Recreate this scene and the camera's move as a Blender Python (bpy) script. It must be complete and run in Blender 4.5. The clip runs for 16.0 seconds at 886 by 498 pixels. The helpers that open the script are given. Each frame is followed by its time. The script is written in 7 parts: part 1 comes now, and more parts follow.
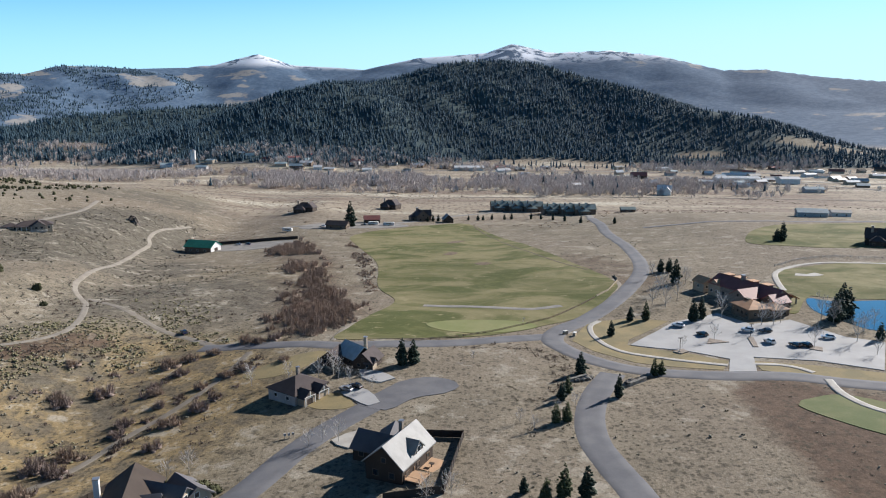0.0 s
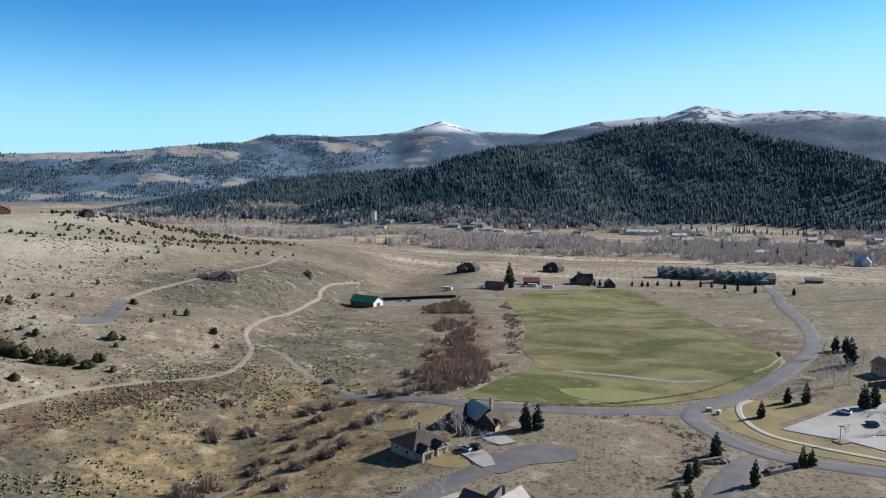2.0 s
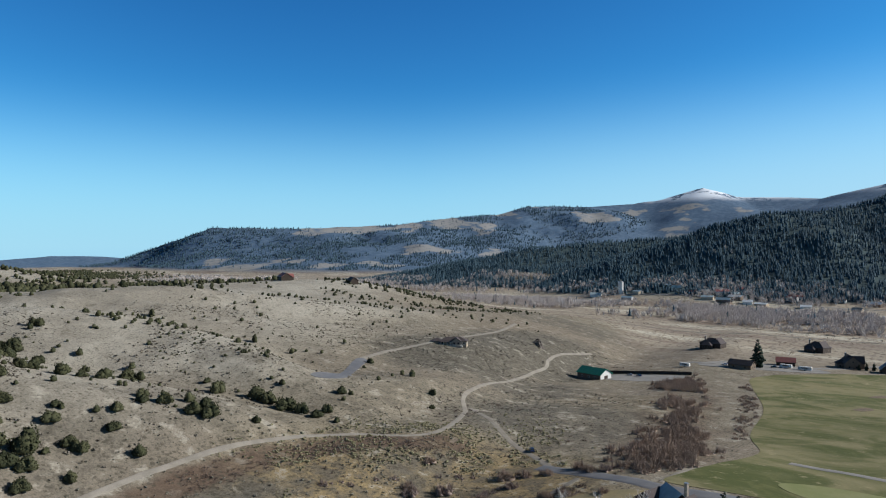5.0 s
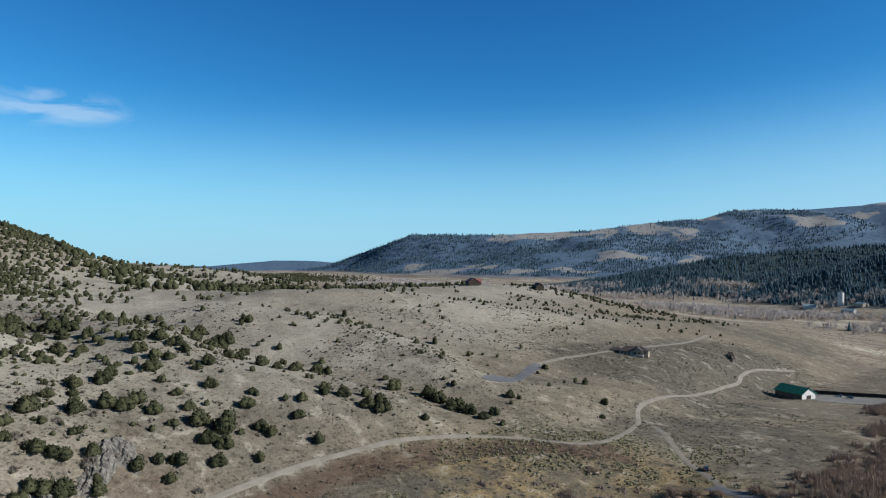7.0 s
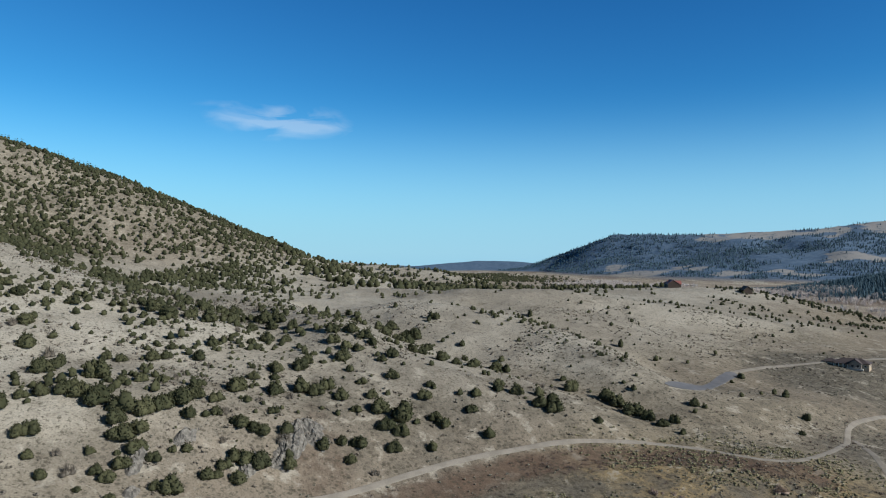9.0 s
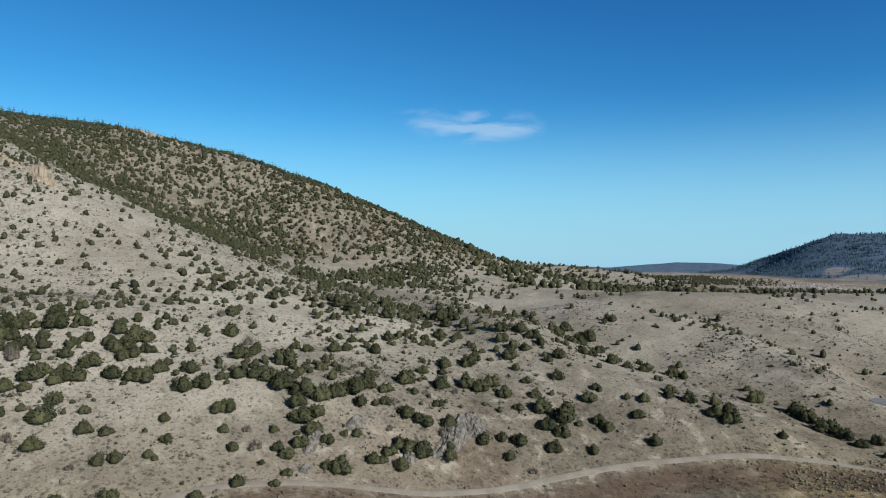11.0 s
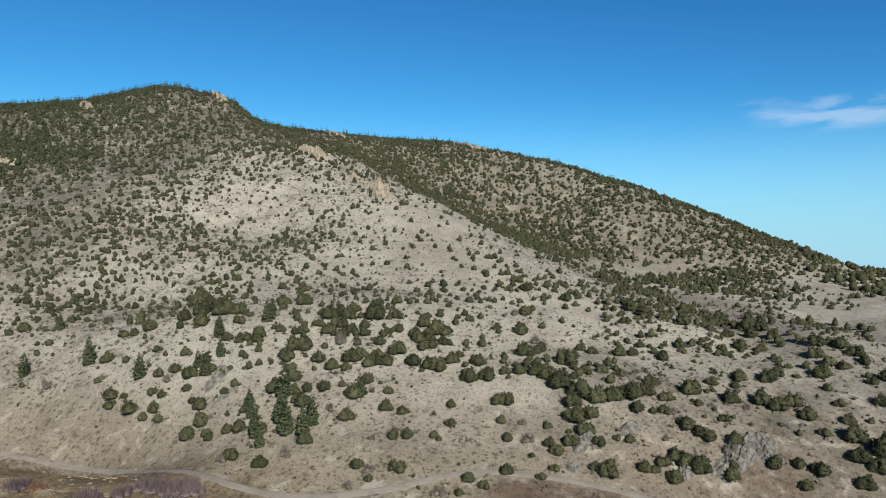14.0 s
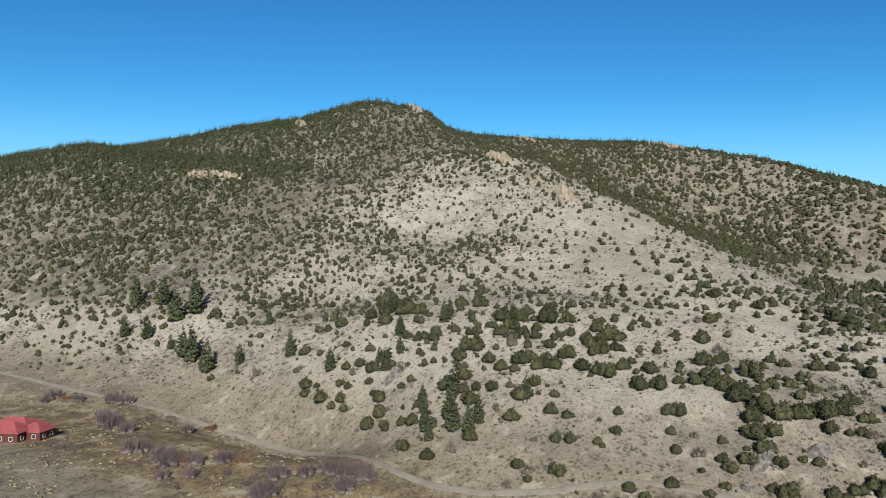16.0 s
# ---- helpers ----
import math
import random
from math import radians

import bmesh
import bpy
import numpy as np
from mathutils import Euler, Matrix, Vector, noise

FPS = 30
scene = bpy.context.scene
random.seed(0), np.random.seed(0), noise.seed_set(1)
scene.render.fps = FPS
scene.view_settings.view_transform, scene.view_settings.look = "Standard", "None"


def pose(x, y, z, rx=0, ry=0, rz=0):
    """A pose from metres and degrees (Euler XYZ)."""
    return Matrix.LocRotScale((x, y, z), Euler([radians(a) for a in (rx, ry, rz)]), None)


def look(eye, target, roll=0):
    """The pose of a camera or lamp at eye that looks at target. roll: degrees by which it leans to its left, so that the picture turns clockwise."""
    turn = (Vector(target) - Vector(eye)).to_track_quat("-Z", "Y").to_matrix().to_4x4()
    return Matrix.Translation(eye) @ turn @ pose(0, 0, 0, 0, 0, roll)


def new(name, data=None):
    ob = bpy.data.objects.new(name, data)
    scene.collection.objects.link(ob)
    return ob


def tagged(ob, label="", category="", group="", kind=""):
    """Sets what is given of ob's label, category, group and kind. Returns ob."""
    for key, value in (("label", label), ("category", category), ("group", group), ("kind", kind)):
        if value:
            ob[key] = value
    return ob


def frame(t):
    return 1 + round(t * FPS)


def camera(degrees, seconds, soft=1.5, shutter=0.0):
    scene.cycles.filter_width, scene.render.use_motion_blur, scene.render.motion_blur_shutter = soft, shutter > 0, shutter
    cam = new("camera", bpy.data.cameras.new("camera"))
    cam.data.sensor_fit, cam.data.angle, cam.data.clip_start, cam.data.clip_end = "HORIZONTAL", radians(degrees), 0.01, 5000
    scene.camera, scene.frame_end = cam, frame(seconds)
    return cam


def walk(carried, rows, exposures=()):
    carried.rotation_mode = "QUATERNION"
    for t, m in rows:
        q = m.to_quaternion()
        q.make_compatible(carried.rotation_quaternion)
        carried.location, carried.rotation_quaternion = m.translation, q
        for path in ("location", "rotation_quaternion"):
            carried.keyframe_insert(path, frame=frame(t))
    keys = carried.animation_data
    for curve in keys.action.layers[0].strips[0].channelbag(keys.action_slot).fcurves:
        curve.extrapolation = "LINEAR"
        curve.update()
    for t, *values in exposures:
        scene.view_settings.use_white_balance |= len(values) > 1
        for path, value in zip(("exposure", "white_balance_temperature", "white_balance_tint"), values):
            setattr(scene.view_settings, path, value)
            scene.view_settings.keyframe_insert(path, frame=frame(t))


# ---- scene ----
LENS_DEGREES = 64.4
cam = camera(LENS_DEGREES, 16.0, soft=1.1)
METRES, EYE, TILT, LEAN, TURN = 105.0, 81.0, -11.0, -0.25, 0.0
ROWS = [
    (0.0, 0.0, 0.0, 0.0, 0.0, 0.0, -0.0),
    (0.5, 0.0353, -0.005, 0.0003, 3.53, 1.27, -0.63),
    (1.0, 0.0702, -0.0083, 0.0002, 7.09, 2.47, -1.33),
    (1.5, 0.1055, -0.0102, 0.0017, 10.65, 3.61, -1.98),
    (2.0, 0.1411, -0.0106, 0.0026, 14.12, 4.7, -2.61),
    (2.5, 0.1763, -0.0092, 0.0034, 17.54, 5.77, -3.24),
    (3.0, 0.2116, -0.0054, 0.0043, 20.84, 6.8, -3.81),
    (5.5, 0.3756, 0.0358, 0.012, 38.14, 8.99, -6.47),
    (6.0, 0.4033, 0.048, 0.015, 41.98, 8.53, -7.09),
    (6.5, 0.4296, 0.0624, 0.0178, 46.1, 7.98, -7.68),
    (7.0, 0.4552, 0.0784, 0.0204, 50.32, 7.42, -8.2),
    (7.5, 0.4793, 0.0953, 0.0242, 54.55, 6.81, -8.72),
    (8.0, 0.5019, 0.1139, 0.0275, 58.77, 6.17, -9.2),
    (8.5, 0.5223, 0.1344, 0.0308, 62.97, 5.49, -9.63),
    (9.0, 0.5422, 0.1563, 0.0344, 66.79, 4.85, -9.93),
    (11.5, 0.6096, 0.2805, 0.0552, 87.16, 1.24, -10.98),
    (12.0, 0.6171, 0.3084, 0.0607, 91.84, 0.38, -11.06),
    (12.5, 0.6221, 0.3367, 0.0664, 96.51, -0.49, -11.05),
    (13.0, 0.6254, 0.3657, 0.0721, 101.13, -1.34, -10.99),
    (13.5, 0.6267, 0.395, 0.0774, 105.39, -2.09, -10.88),
    (14.0, 0.6256, 0.424, 0.0832, 109.51, -2.79, -10.73),
    (14.5, 0.6222, 0.4532, 0.088, 113.61, -3.46, -10.52),
    (15.0, 0.6174, 0.4812, 0.0939, 117.64, -4.12, -10.24),
    (15.5, 0.6096, 0.5096, 0.0986, 121.68, -4.76, -9.93),
    (16.0, 0.6001, 0.5371, 0.1031, 125.94, -5.37, -9.54),
]
walk(cam, [(t, pose(0, 0, EYE, TILT, LEAN, TURN) @ pose(METRES * x, METRES * y, METRES * z, 90 + pitch, roll, yaw)) for t, x, y, z, yaw, pitch, roll in ROWS],
     [(0.0, 0.62, 6450, 12), (3.0, 0.36, 6500, 10), (6.0, 0.1, 6200, 8), (9.0, 0.02, 6250, 8), (12.0, 0.0, 6400, 8), (14.0, 0.1, 6500, 9), (16.0, 0.18, 6550, 10)])

# ---- light ----
SKY_STRENGTH = 0.11
SUN_BEARING, SUN_HEIGHT = 53.0, 27.0          # degrees clockwise from +y, degrees above the horizon
world = bpy.data.worlds.new("sky")
scene.world = world
world.use_nodes = True
wn = world.node_tree
wn.nodes.clear()
sky = wn.nodes.new("ShaderNodeTexSky")
sky.sky_type, sky.sun_disc = "NISHITA", False
sky.sun_elevation, sky.sun_rotation = radians(SUN_HEIGHT), radians(SUN_BEARING)
sky.altitude, sky.air_density, sky.dust_density, sky.ozone_density = 2400.0, 0.9, 0.0, 1.5
back = wn.nodes.new("ShaderNodeBackground")
back.inputs["Strength"].default_value = SKY_STRENGTH
wout = wn.nodes.new("ShaderNodeOutputWorld")
split, joined = wn.nodes.new("ShaderNodeSeparateColor"), wn.nodes.new("ShaderNodeCombineColor")
wn.links.new(sky.outputs[0], split.inputs[0])
for k, (gain, power) in enumerate(((0.62, 1.55), (1.16, 1.28), (1.14, 1.0))):   # thin, dry mountain air: a deep blue sky, pale at the rim
    scaled, curved, lifted = (wn.nodes.new("ShaderNodeMath") for _ in range(3))
    scaled.operation, curved.operation, lifted.operation = "MULTIPLY", "POWER", "MULTIPLY"
    scaled.inputs[1].default_value, curved.inputs[1].default_value, lifted.inputs[1].default_value = SKY_STRENGTH, power, gain / SKY_STRENGTH
    wn.links.new(split.outputs[k], scaled.inputs[0])
    wn.links.new(scaled.outputs[0], curved.inputs[0])
    wn.links.new(curved.outputs[0], lifted.inputs[0])
    wn.links.new(lifted.outputs[0], joined.inputs[k])
aim = wn.nodes.new("ShaderNodeTexCoord")
height = wn.nodes.new("ShaderNodeSeparateXYZ")
wn.links.new(aim.outputs["Generated"], height.inputs[0])
rim = wn.nodes.new("ShaderNodeMapRange")              # the pale rim of air above the horizon, the same all round
rim.interpolation_type = "SMOOTHERSTEP"
rim.inputs["From Min"].default_value, rim.inputs["From Max"].default_value = 0.24, -0.03
rim.inputs["To Max"].default_value = 0.92
sunward = wn.nodes.new("ShaderNodeVectorMath")        # the rim reaches higher towards the sun
sunward.operation = "DOT_PRODUCT"
sunward.inputs[1].default_value = (0.07 * math.sin(radians(SUN_BEARING)), 0.07 * math.cos(radians(SUN_BEARING)), 0.0)
wn.links.new(aim.outputs["Generated"], sunward.inputs[0])
toward, lowered = wn.nodes.new("ShaderNodeMath"), wn.nodes.new("ShaderNodeMath")
toward.operation, lowered.operation = "MAXIMUM", "SUBTRACT"
toward.inputs[1].default_value = 0.0
wn.links.new(sunward.outputs["Value"], toward.inputs[0])
wn.links.new(height.outputs["Z"], lowered.inputs[0])
wn.links.new(toward.outputs[0], lowered.inputs[1])
wn.links.new(lowered.outputs[0], rim.inputs["Value"])
airy = wn.nodes.new("ShaderNodeMix")
airy.data_type = "RGBA"
warmth = wn.nodes.new("ShaderNodeMath")               # towards the sun the rim is whiter
warmth.operation = "MULTIPLY"
warmth.inputs[1].default_value = 8.0
wn.links.new(toward.outputs[0], warmth.inputs[0])
rim_tone = wn.nodes.new("ShaderNodeMix")
rim_tone.data_type, rim_tone.clamp_factor = "RGBA", True
rim_tone.inputs[6].default_value = (0.335 / SKY_STRENGTH, 0.59 / SKY_STRENGTH, 0.77 / SKY_STRENGTH, 1)
rim_tone.inputs[7].default_value = (0.50 / SKY_STRENGTH, 0.64 / SKY_STRENGTH, 0.75 / SKY_STRENGTH, 1)
wn.links.new(warmth.outputs[0], rim_tone.inputs["Factor"])
wn.links.new(rim_tone.outputs[2], airy.inputs[7])
wn.links.new(rim.outputs[0], airy.inputs["Factor"])
deep = wn.nodes.new("ShaderNodeMapRange")             # towards the zenith the sky darkens
deep.interpolation_type = "SMOOTHSTEP"
deep.inputs["From Min"].default_value, deep.inputs["From Max"].default_value = 0.34, 0.54
deep.inputs["To Max"].default_value = 1.0
wn.links.new(height.outputs["Z"], deep.inputs["Value"])
zenith = wn.nodes.new("ShaderNodeMix")
zenith.data_type = "RGBA"
zenith.inputs[7].default_value = (0.014 / SKY_STRENGTH, 0.032 / SKY_STRENGTH, 0.066 / SKY_STRENGTH, 1)
wn.links.new(deep.outputs[0], zenith.inputs["Factor"])
wn.links.new(joined.outputs[0], zenith.inputs[6])
wn.links.new(zenith.outputs[2], airy.inputs[6])


def world_math(op, a, b):
    m = wn.nodes.new("ShaderNodeMath")
    m.operation = op
    for socket, v in ((m.inputs[0], a), (m.inputs[1], b)):
        if isinstance(v, (int, float)):
            socket.default_value = v
        else:
            wn.links.new(v, socket)
    return m.outputs[0]


# one thin wisp of cirrus, low in the west
along = wn.nodes.new("ShaderNodeVectorMath")
along.operation = "DOT_PRODUCT"
along.inputs[1].default_value = (0.17, 0.985, 0.0)
wn.links.new(aim.outputs["Generated"], along.inputs[0])
west = wn.nodes.new("ShaderNodeVectorMath")
west.operation = "DOT_PRODUCT"
west.inputs[1].default_value = (-0.985, 0.17, 0.0)
wn.links.new(aim.outputs["Generated"], west.inputs[0])
u = world_math("SUBTRACT", along.outputs["Value"], 0.0)
v = world_math("ADD", world_math("SUBTRACT", height.outputs["Z"], 0.180), world_math("MULTIPLY", u, 0.06))
wisp_noise = wn.nodes.new("ShaderNodeTexNoise")
wisp_noise.inputs["Scale"].default_value, wisp_noise.inputs["Detail"].default_value = 11.0, 8.0
wisp_noise.inputs["Distortion"].default_value = 0.6
stretch = wn.nodes.new("ShaderNodeMapping")
stretch.inputs["Scale"].default_value = (1.0, 1.2, 4.5)
wn.links.new(aim.outputs["Generated"], stretch.inputs["Vector"])
wn.links.new(stretch.outputs[0], wisp_noise.inputs["Vector"])
reach = world_math("SQRT", world_math("ADD", world_math("POWER", world_math("DIVIDE", u, 0.125), 2.0), world_math("POWER", world_math("DIVIDE", v, 0.030), 2.0)), 0.0)
body = world_math("MAXIMUM", world_math("SUBTRACT", 1.0, reach), 0.0)
shreds = world_math("MULTIPLY", world_math("SUBTRACT", wisp_noise.outputs["Fac"], 0.55), 3.6)
veil = world_math("MULTIPLY", world_math("ADD", body, shreds), world_math("MULTIPLY", body, 0.62))
wisp = world_math("MULTIPLY", world_math("MINIMUM", world_math("MAXIMUM", veil, 0.0), 0.30), world_math("GREATER_THAN", west.outputs["Value"], 0.0))
cloudy = wn.nodes.new("ShaderNodeMix")
cloudy.data_type = "RGBA"
cloudy.inputs[7].default_value = (0.80 / SKY_STRENGTH, 0.86 / SKY_STRENGTH, 0.92 / SKY_STRENGTH, 1)
wn.links.new(wisp, cloudy.inputs["Factor"])
wn.links.new(airy.outputs[2], cloudy.inputs[6])
wn.links.new(cloudy.outputs[2], back.inputs["Color"])
wn.links.new(back.outputs[0], wout.inputs["Surface"])
sun_data = bpy.data.lights.new("sun", "SUN")
sun_data.energy, sun_data.angle, sun_data.color = 5.5, radians(0.53), (1.0, 0.955, 0.90)
sun = new("sun", sun_data)
b, h = radians(SUN_BEARING), radians(SUN_HEIGHT)
sun_way = Vector((math.sin(b) * math.cos(h), math.cos(b) * math.cos(h), math.sin(h)))
sun.matrix_world = look(sun_way * 500, (0, 0, 0))

# ---- materials ----
def noise_node(nt, coords, scale, detail=4.0, rough=0.55, distort=0.0):
    n = nt.nodes.new("ShaderNodeTexNoise")
    n.inputs["Scale"].default_value, n.inputs["Detail"].default_value = scale, detail
    n.inputs["Roughness"].default_value, n.inputs["Distortion"].default_value = rough, distort
    nt.links.new(coords, n.inputs["Vector"])
    return n.outputs["Fac"]


def ramp_node(nt, value, low, high):
    r = nt.nodes.new("ShaderNodeMapRange")
    r.interpolation_type = "SMOOTHSTEP"
    r.inputs["From Min"].default_value, r.inputs["From Max"].default_value = low, high
    nt.links.new(value, r.inputs["Value"])
    return r.outputs["Result"]


def mix_node(nt, fac, a, b, mode="MIX"):
    m = nt.nodes.new("ShaderNodeMix")
    m.data_type, m.blend_type = "RGBA", mode
    for socket, v in ((m.inputs["Factor"], fac), (m.inputs[6], a), (m.inputs[7], b)):
        if isinstance(v, (int, float)):
            socket.default_value = v
        elif isinstance(v, tuple):
            socket.default_value = (*v, 1.0)
        else:
            nt.links.new(v, socket)
    return m.outputs[2]


def math_node(nt, op, a, b):
    m = nt.nodes.new("ShaderNodeMath")
    m.operation = op
    for socket, v in ((m.inputs[0], a), (m.inputs[1], b)):
        if isinstance(v, (int, float)):
            socket.default_value = v
        else:
            nt.links.new(v, socket)
    return m.outputs[0]


def start_material(name, rough=0.9, metallic=0.0, spec=0.3):
    m = bpy.data.materials.new(name)
    m.use_nodes = True
    nt = m.node_tree
    shader = nt.nodes["Principled BSDF"]
    shader.inputs["Roughness"].default_value, shader.inputs["Metallic"].default_value = rough, metallic
    shader.inputs["Specular IOR Level"].default_value = spec
    coords = nt.nodes.new("ShaderNodeTexCoord").outputs["Object"]
    return m, nt, shader, coords


def add_bump(nt, shader, height, strength, distance):
    bump = nt.nodes.new("ShaderNodeBump")
    bump.inputs["Strength"].default_value, bump.inputs["Distance"].default_value = strength, distance
    nt.links.new(height, bump.inputs["Height"])
    nt.links.new(bump.outputs["Normal"], shader.inputs["Normal"])


def surface(name, a, b, scale=0.5, fine=6.0, grain=0.25, rough=0.9, metallic=0.0, bump=0.3, relief=0.03, spec=0.3, vary=0.0):
    """Two colours mixed in patches, with a fine grain, a relief and, if wanted, a shift from object to object."""
    m, nt, shader, coords = start_material(name, rough, metallic, spec)
    patch_fac = ramp_node(nt, noise_node(nt, coords, scale), 0.35, 0.65)
    colour = mix_node(nt, patch_fac, a, b)
    grain_fac = noise_node(nt, coords, fine, 3.0, 0.7)
    colour = mix_node(nt, grain, colour, mix_node(nt, grain_fac, (0.1, 0.1, 0.1), (1.0, 1.0, 1.0)), "OVERLAY")
    if vary:
        info = nt.nodes.new("ShaderNodeObjectInfo").outputs["Random"]
        colour = mix_node(nt, vary, colour, mix_node(nt, info, (0.05, 0.05, 0.05), (0.95, 0.95, 0.95)), "OVERLAY")
    nt.links.new(colour, shader.inputs["Base Color"])
    if bump:
        add_bump(nt, shader, grain_fac, bump, relief)
    return m


def foliage(name, a, b, island=0.7, rough=0.85):
    """Leaf or needle clumps: the colour shifts from clump to clump and from plant to plant."""
    m, nt, shader, coords = start_material(name, rough, 0.0, 0.15)
    geo = nt.nodes.new("ShaderNodeNewGeometry").outputs["Random Per Island"]
    info = nt.nodes.new("ShaderNodeObjectInfo").outputs["Random"]
    fac = math_node(nt, "ADD", math_node(nt, "MULTIPLY", geo, island), math_node(nt, "MULTIPLY", info, 1.0 - island))
    large = noise_node(nt, coords, 0.02, 3.0)
    colour = mix_node(nt, fac, a, b)
    colour = mix_node(nt, 0.3, colour, mix_node(nt, large, (0.1, 0.1, 0.1), (1.0, 1.0, 1.0)), "OVERLAY")
    nt.links.new(colour, shader.inputs["Base Color"])
    return m


def dots_node(nt, coords, scale, chance, low, high):
    """Round tufts, one to a cell at most: the chance (a socket) says in which cells they stand."""
    v = nt.nodes.new("ShaderNodeTexVoronoi")
    v.voronoi_dimensions = "2D"
    v.inputs["Scale"].default_value = scale
    nt.links.new(coords, v.inputs["Vector"])
    sep = nt.nodes.new("ShaderNodeSeparateColor")
    nt.links.new(v.outputs["Color"], sep.inputs[0])
    ragged = math_node(nt, "ADD", v.outputs["Distance"], math_node(nt, "MULTIPLY", math_node(nt, "SUBTRACT", noise_node(nt, coords, 4 * scale, 3.0, 0.7), 0.5), 0.75))
    spot = ramp_node(nt, math_node(nt, "SUBTRACT", ragged, math_node(nt, "MULTIPLY", sep.outputs[1], 0.16)), high, low)
    return math_node(nt, "MULTIPLY", spot, ramp_node(nt, math_node(nt, "SUBTRACT", chance, sep.outputs[0]), -0.02, 0.06))


def ground_material():
    m, nt, shader, coords = start_material("dry_ground", 0.95, 0.0, 0.1)
    zone = nt.nodes.new("ShaderNodeAttribute")
    zone.attribute_name = "zone"
    zsep = nt.nodes.new("ShaderNodeSeparateColor")
    nt.links.new(zone.outputs["Color"], zsep.inputs[0])
    far = nt.nodes.new("ShaderNodeAttribute")
    far.attribute_name = "far"
    fsep = nt.nodes.new("ShaderNodeSeparateColor")
    nt.links.new(far.outputs["Color"], fsep.inputs[0])
    broad = noise_node(nt, coords, 0.006, 4.0, 0.6)
    mid = noise_node(nt, coords, 0.045, 5.0, 0.65, 0.4)
    fine = noise_node(nt, coords, 0.30, 6.0, 0.78)
    dots = noise_node(nt, coords, 1.6, 3.0, 0.75)
    knots = noise_node(nt, coords, 0.11, 5.0, 0.7, 0.3)
    tufts = noise_node(nt, coords, 0.85, 4.0, 0.8)
    # bleached grass, bare earth and grey sage
    grass = mix_node(nt, ramp_node(nt, mid, 0.35, 0.7), (0.235, 0.202, 0.150), (0.160, 0.136, 0.100))
    grass = mix_node(nt, ramp_node(nt, broad, 0.4, 0.65), grass, (0.200, 0.166, 0.126))
    grass = mix_node(nt, ramp_node(nt, fine, 0.54, 0.70), grass, (0.105, 0.092, 0.068))
    pale = mix_node(nt, ramp_node(nt, mid, 0.38, 0.68), (0.352, 0.325, 0.270), (0.282, 0.258, 0.212))
    pale = mix_node(nt, ramp_node(nt, broad, 0.45, 0.65), pale, (0.240, 0.216, 0.175))
    pale = mix_node(nt, ramp_node(nt, fine, 0.55, 0.70), pale, (0.112, 0.104, 0.080))
    grass = mix_node(nt, zone.outputs["Alpha"], grass, pale)
    ochre = mix_node(nt, ramp_node(nt, knots, 0.42, 0.58), (0.252, 0.186, 0.094), (0.150, 0.121, 0.080))
    ochre = mix_node(nt, ramp_node(nt, fine, 0.5, 0.75), ochre, (0.095, 0.080, 0.052))
    sage = mix_node(nt, ramp_node(nt, fine, 0.42, 0.66), (0.134, 0.119, 0.094), (0.062, 0.056, 0.045))
    red = mix_node(nt, ramp_node(nt, fine, 0.4, 0.7), (0.120, 0.084, 0.060), (0.066, 0.048, 0.036))
    # soft, broken edges between the zones
    def edge(value):
        return ramp_node(nt, math_node(nt, "ADD", value, math_node(nt, "MULTIPLY", math_node(nt, "SUBTRACT", math_node(nt, "MULTIPLY", math_node(nt, "ADD", mid, knots), 0.5), 0.5), 1.5)), 0.12, 0.88)
    lush = mix_node(nt, ramp_node(nt, knots, 0.45, 0.60), (0.270, 0.215, 0.125), (0.150, 0.128, 0.086))
    grass = mix_node(nt, math_node(nt, "MULTIPLY", edge(zsep.outputs[0]), 0.6), grass, lush)
    colour = mix_node(nt, ramp_node(nt, math_node(nt, "ADD", zsep.outputs[0], math_node(nt, "MULTIPLY", math_node(nt, "SUBTRACT", knots, 0.5), 1.6)), 0.4, 0.75), grass, ochre)
    colour = mix_node(nt, edge(zsep.outputs[1]), colour, sage)
    # darker wisps of low brush and paler bare spots, broken up finely
    colour = mix_node(nt, math_node(nt, "MULTIPLY", ramp_node(nt, tufts, 0.53, 0.62), 0.72), colour, (0.064, 0.057, 0.043))
    colour = mix_node(nt, math_node(nt, "MULTIPLY", ramp_node(nt, knots, 0.55, 0.68), 0.45), colour, (0.125, 0.108, 0.080))
    colour = mix_node(nt, math_node(nt, "MULTIPLY", ramp_node(nt, knots, 0.45, 0.34), 0.7), colour, (0.325, 0.298, 0.244))
    colour = mix_node(nt, edge(zsep.outputs[2]), colour, red)
    thick = math_node(nt, "ADD", math_node(nt, "MULTIPLY", math_node(nt, "SUBTRACT", knots, 0.5), 2.2), math_node(nt, "SUBTRACT", 0.24, math_node(nt, "MULTIPLY", zone.outputs["Alpha"], 0.28)))
    thin = math_node(nt, "ADD", math_node(nt, "MULTIPLY", math_node(nt, "SUBTRACT", mid, 0.5), 1.6), math_node(nt, "SUBTRACT", 0.18, math_node(nt, "MULTIPLY", zone.outputs["Alpha"], 0.18)))
    colour = mix_node(nt, math_node(nt, "MULTIPLY", dots_node(nt, coords, 0.62, thick, 0.16, 0.34), 0.72), colour, (0.062, 0.055, 0.040))
    colour = mix_node(nt, math_node(nt, "MULTIPLY", dots_node(nt, coords, 0.31, thin, 0.06, 0.24), 0.5), colour, (0.055, 0.048, 0.036))
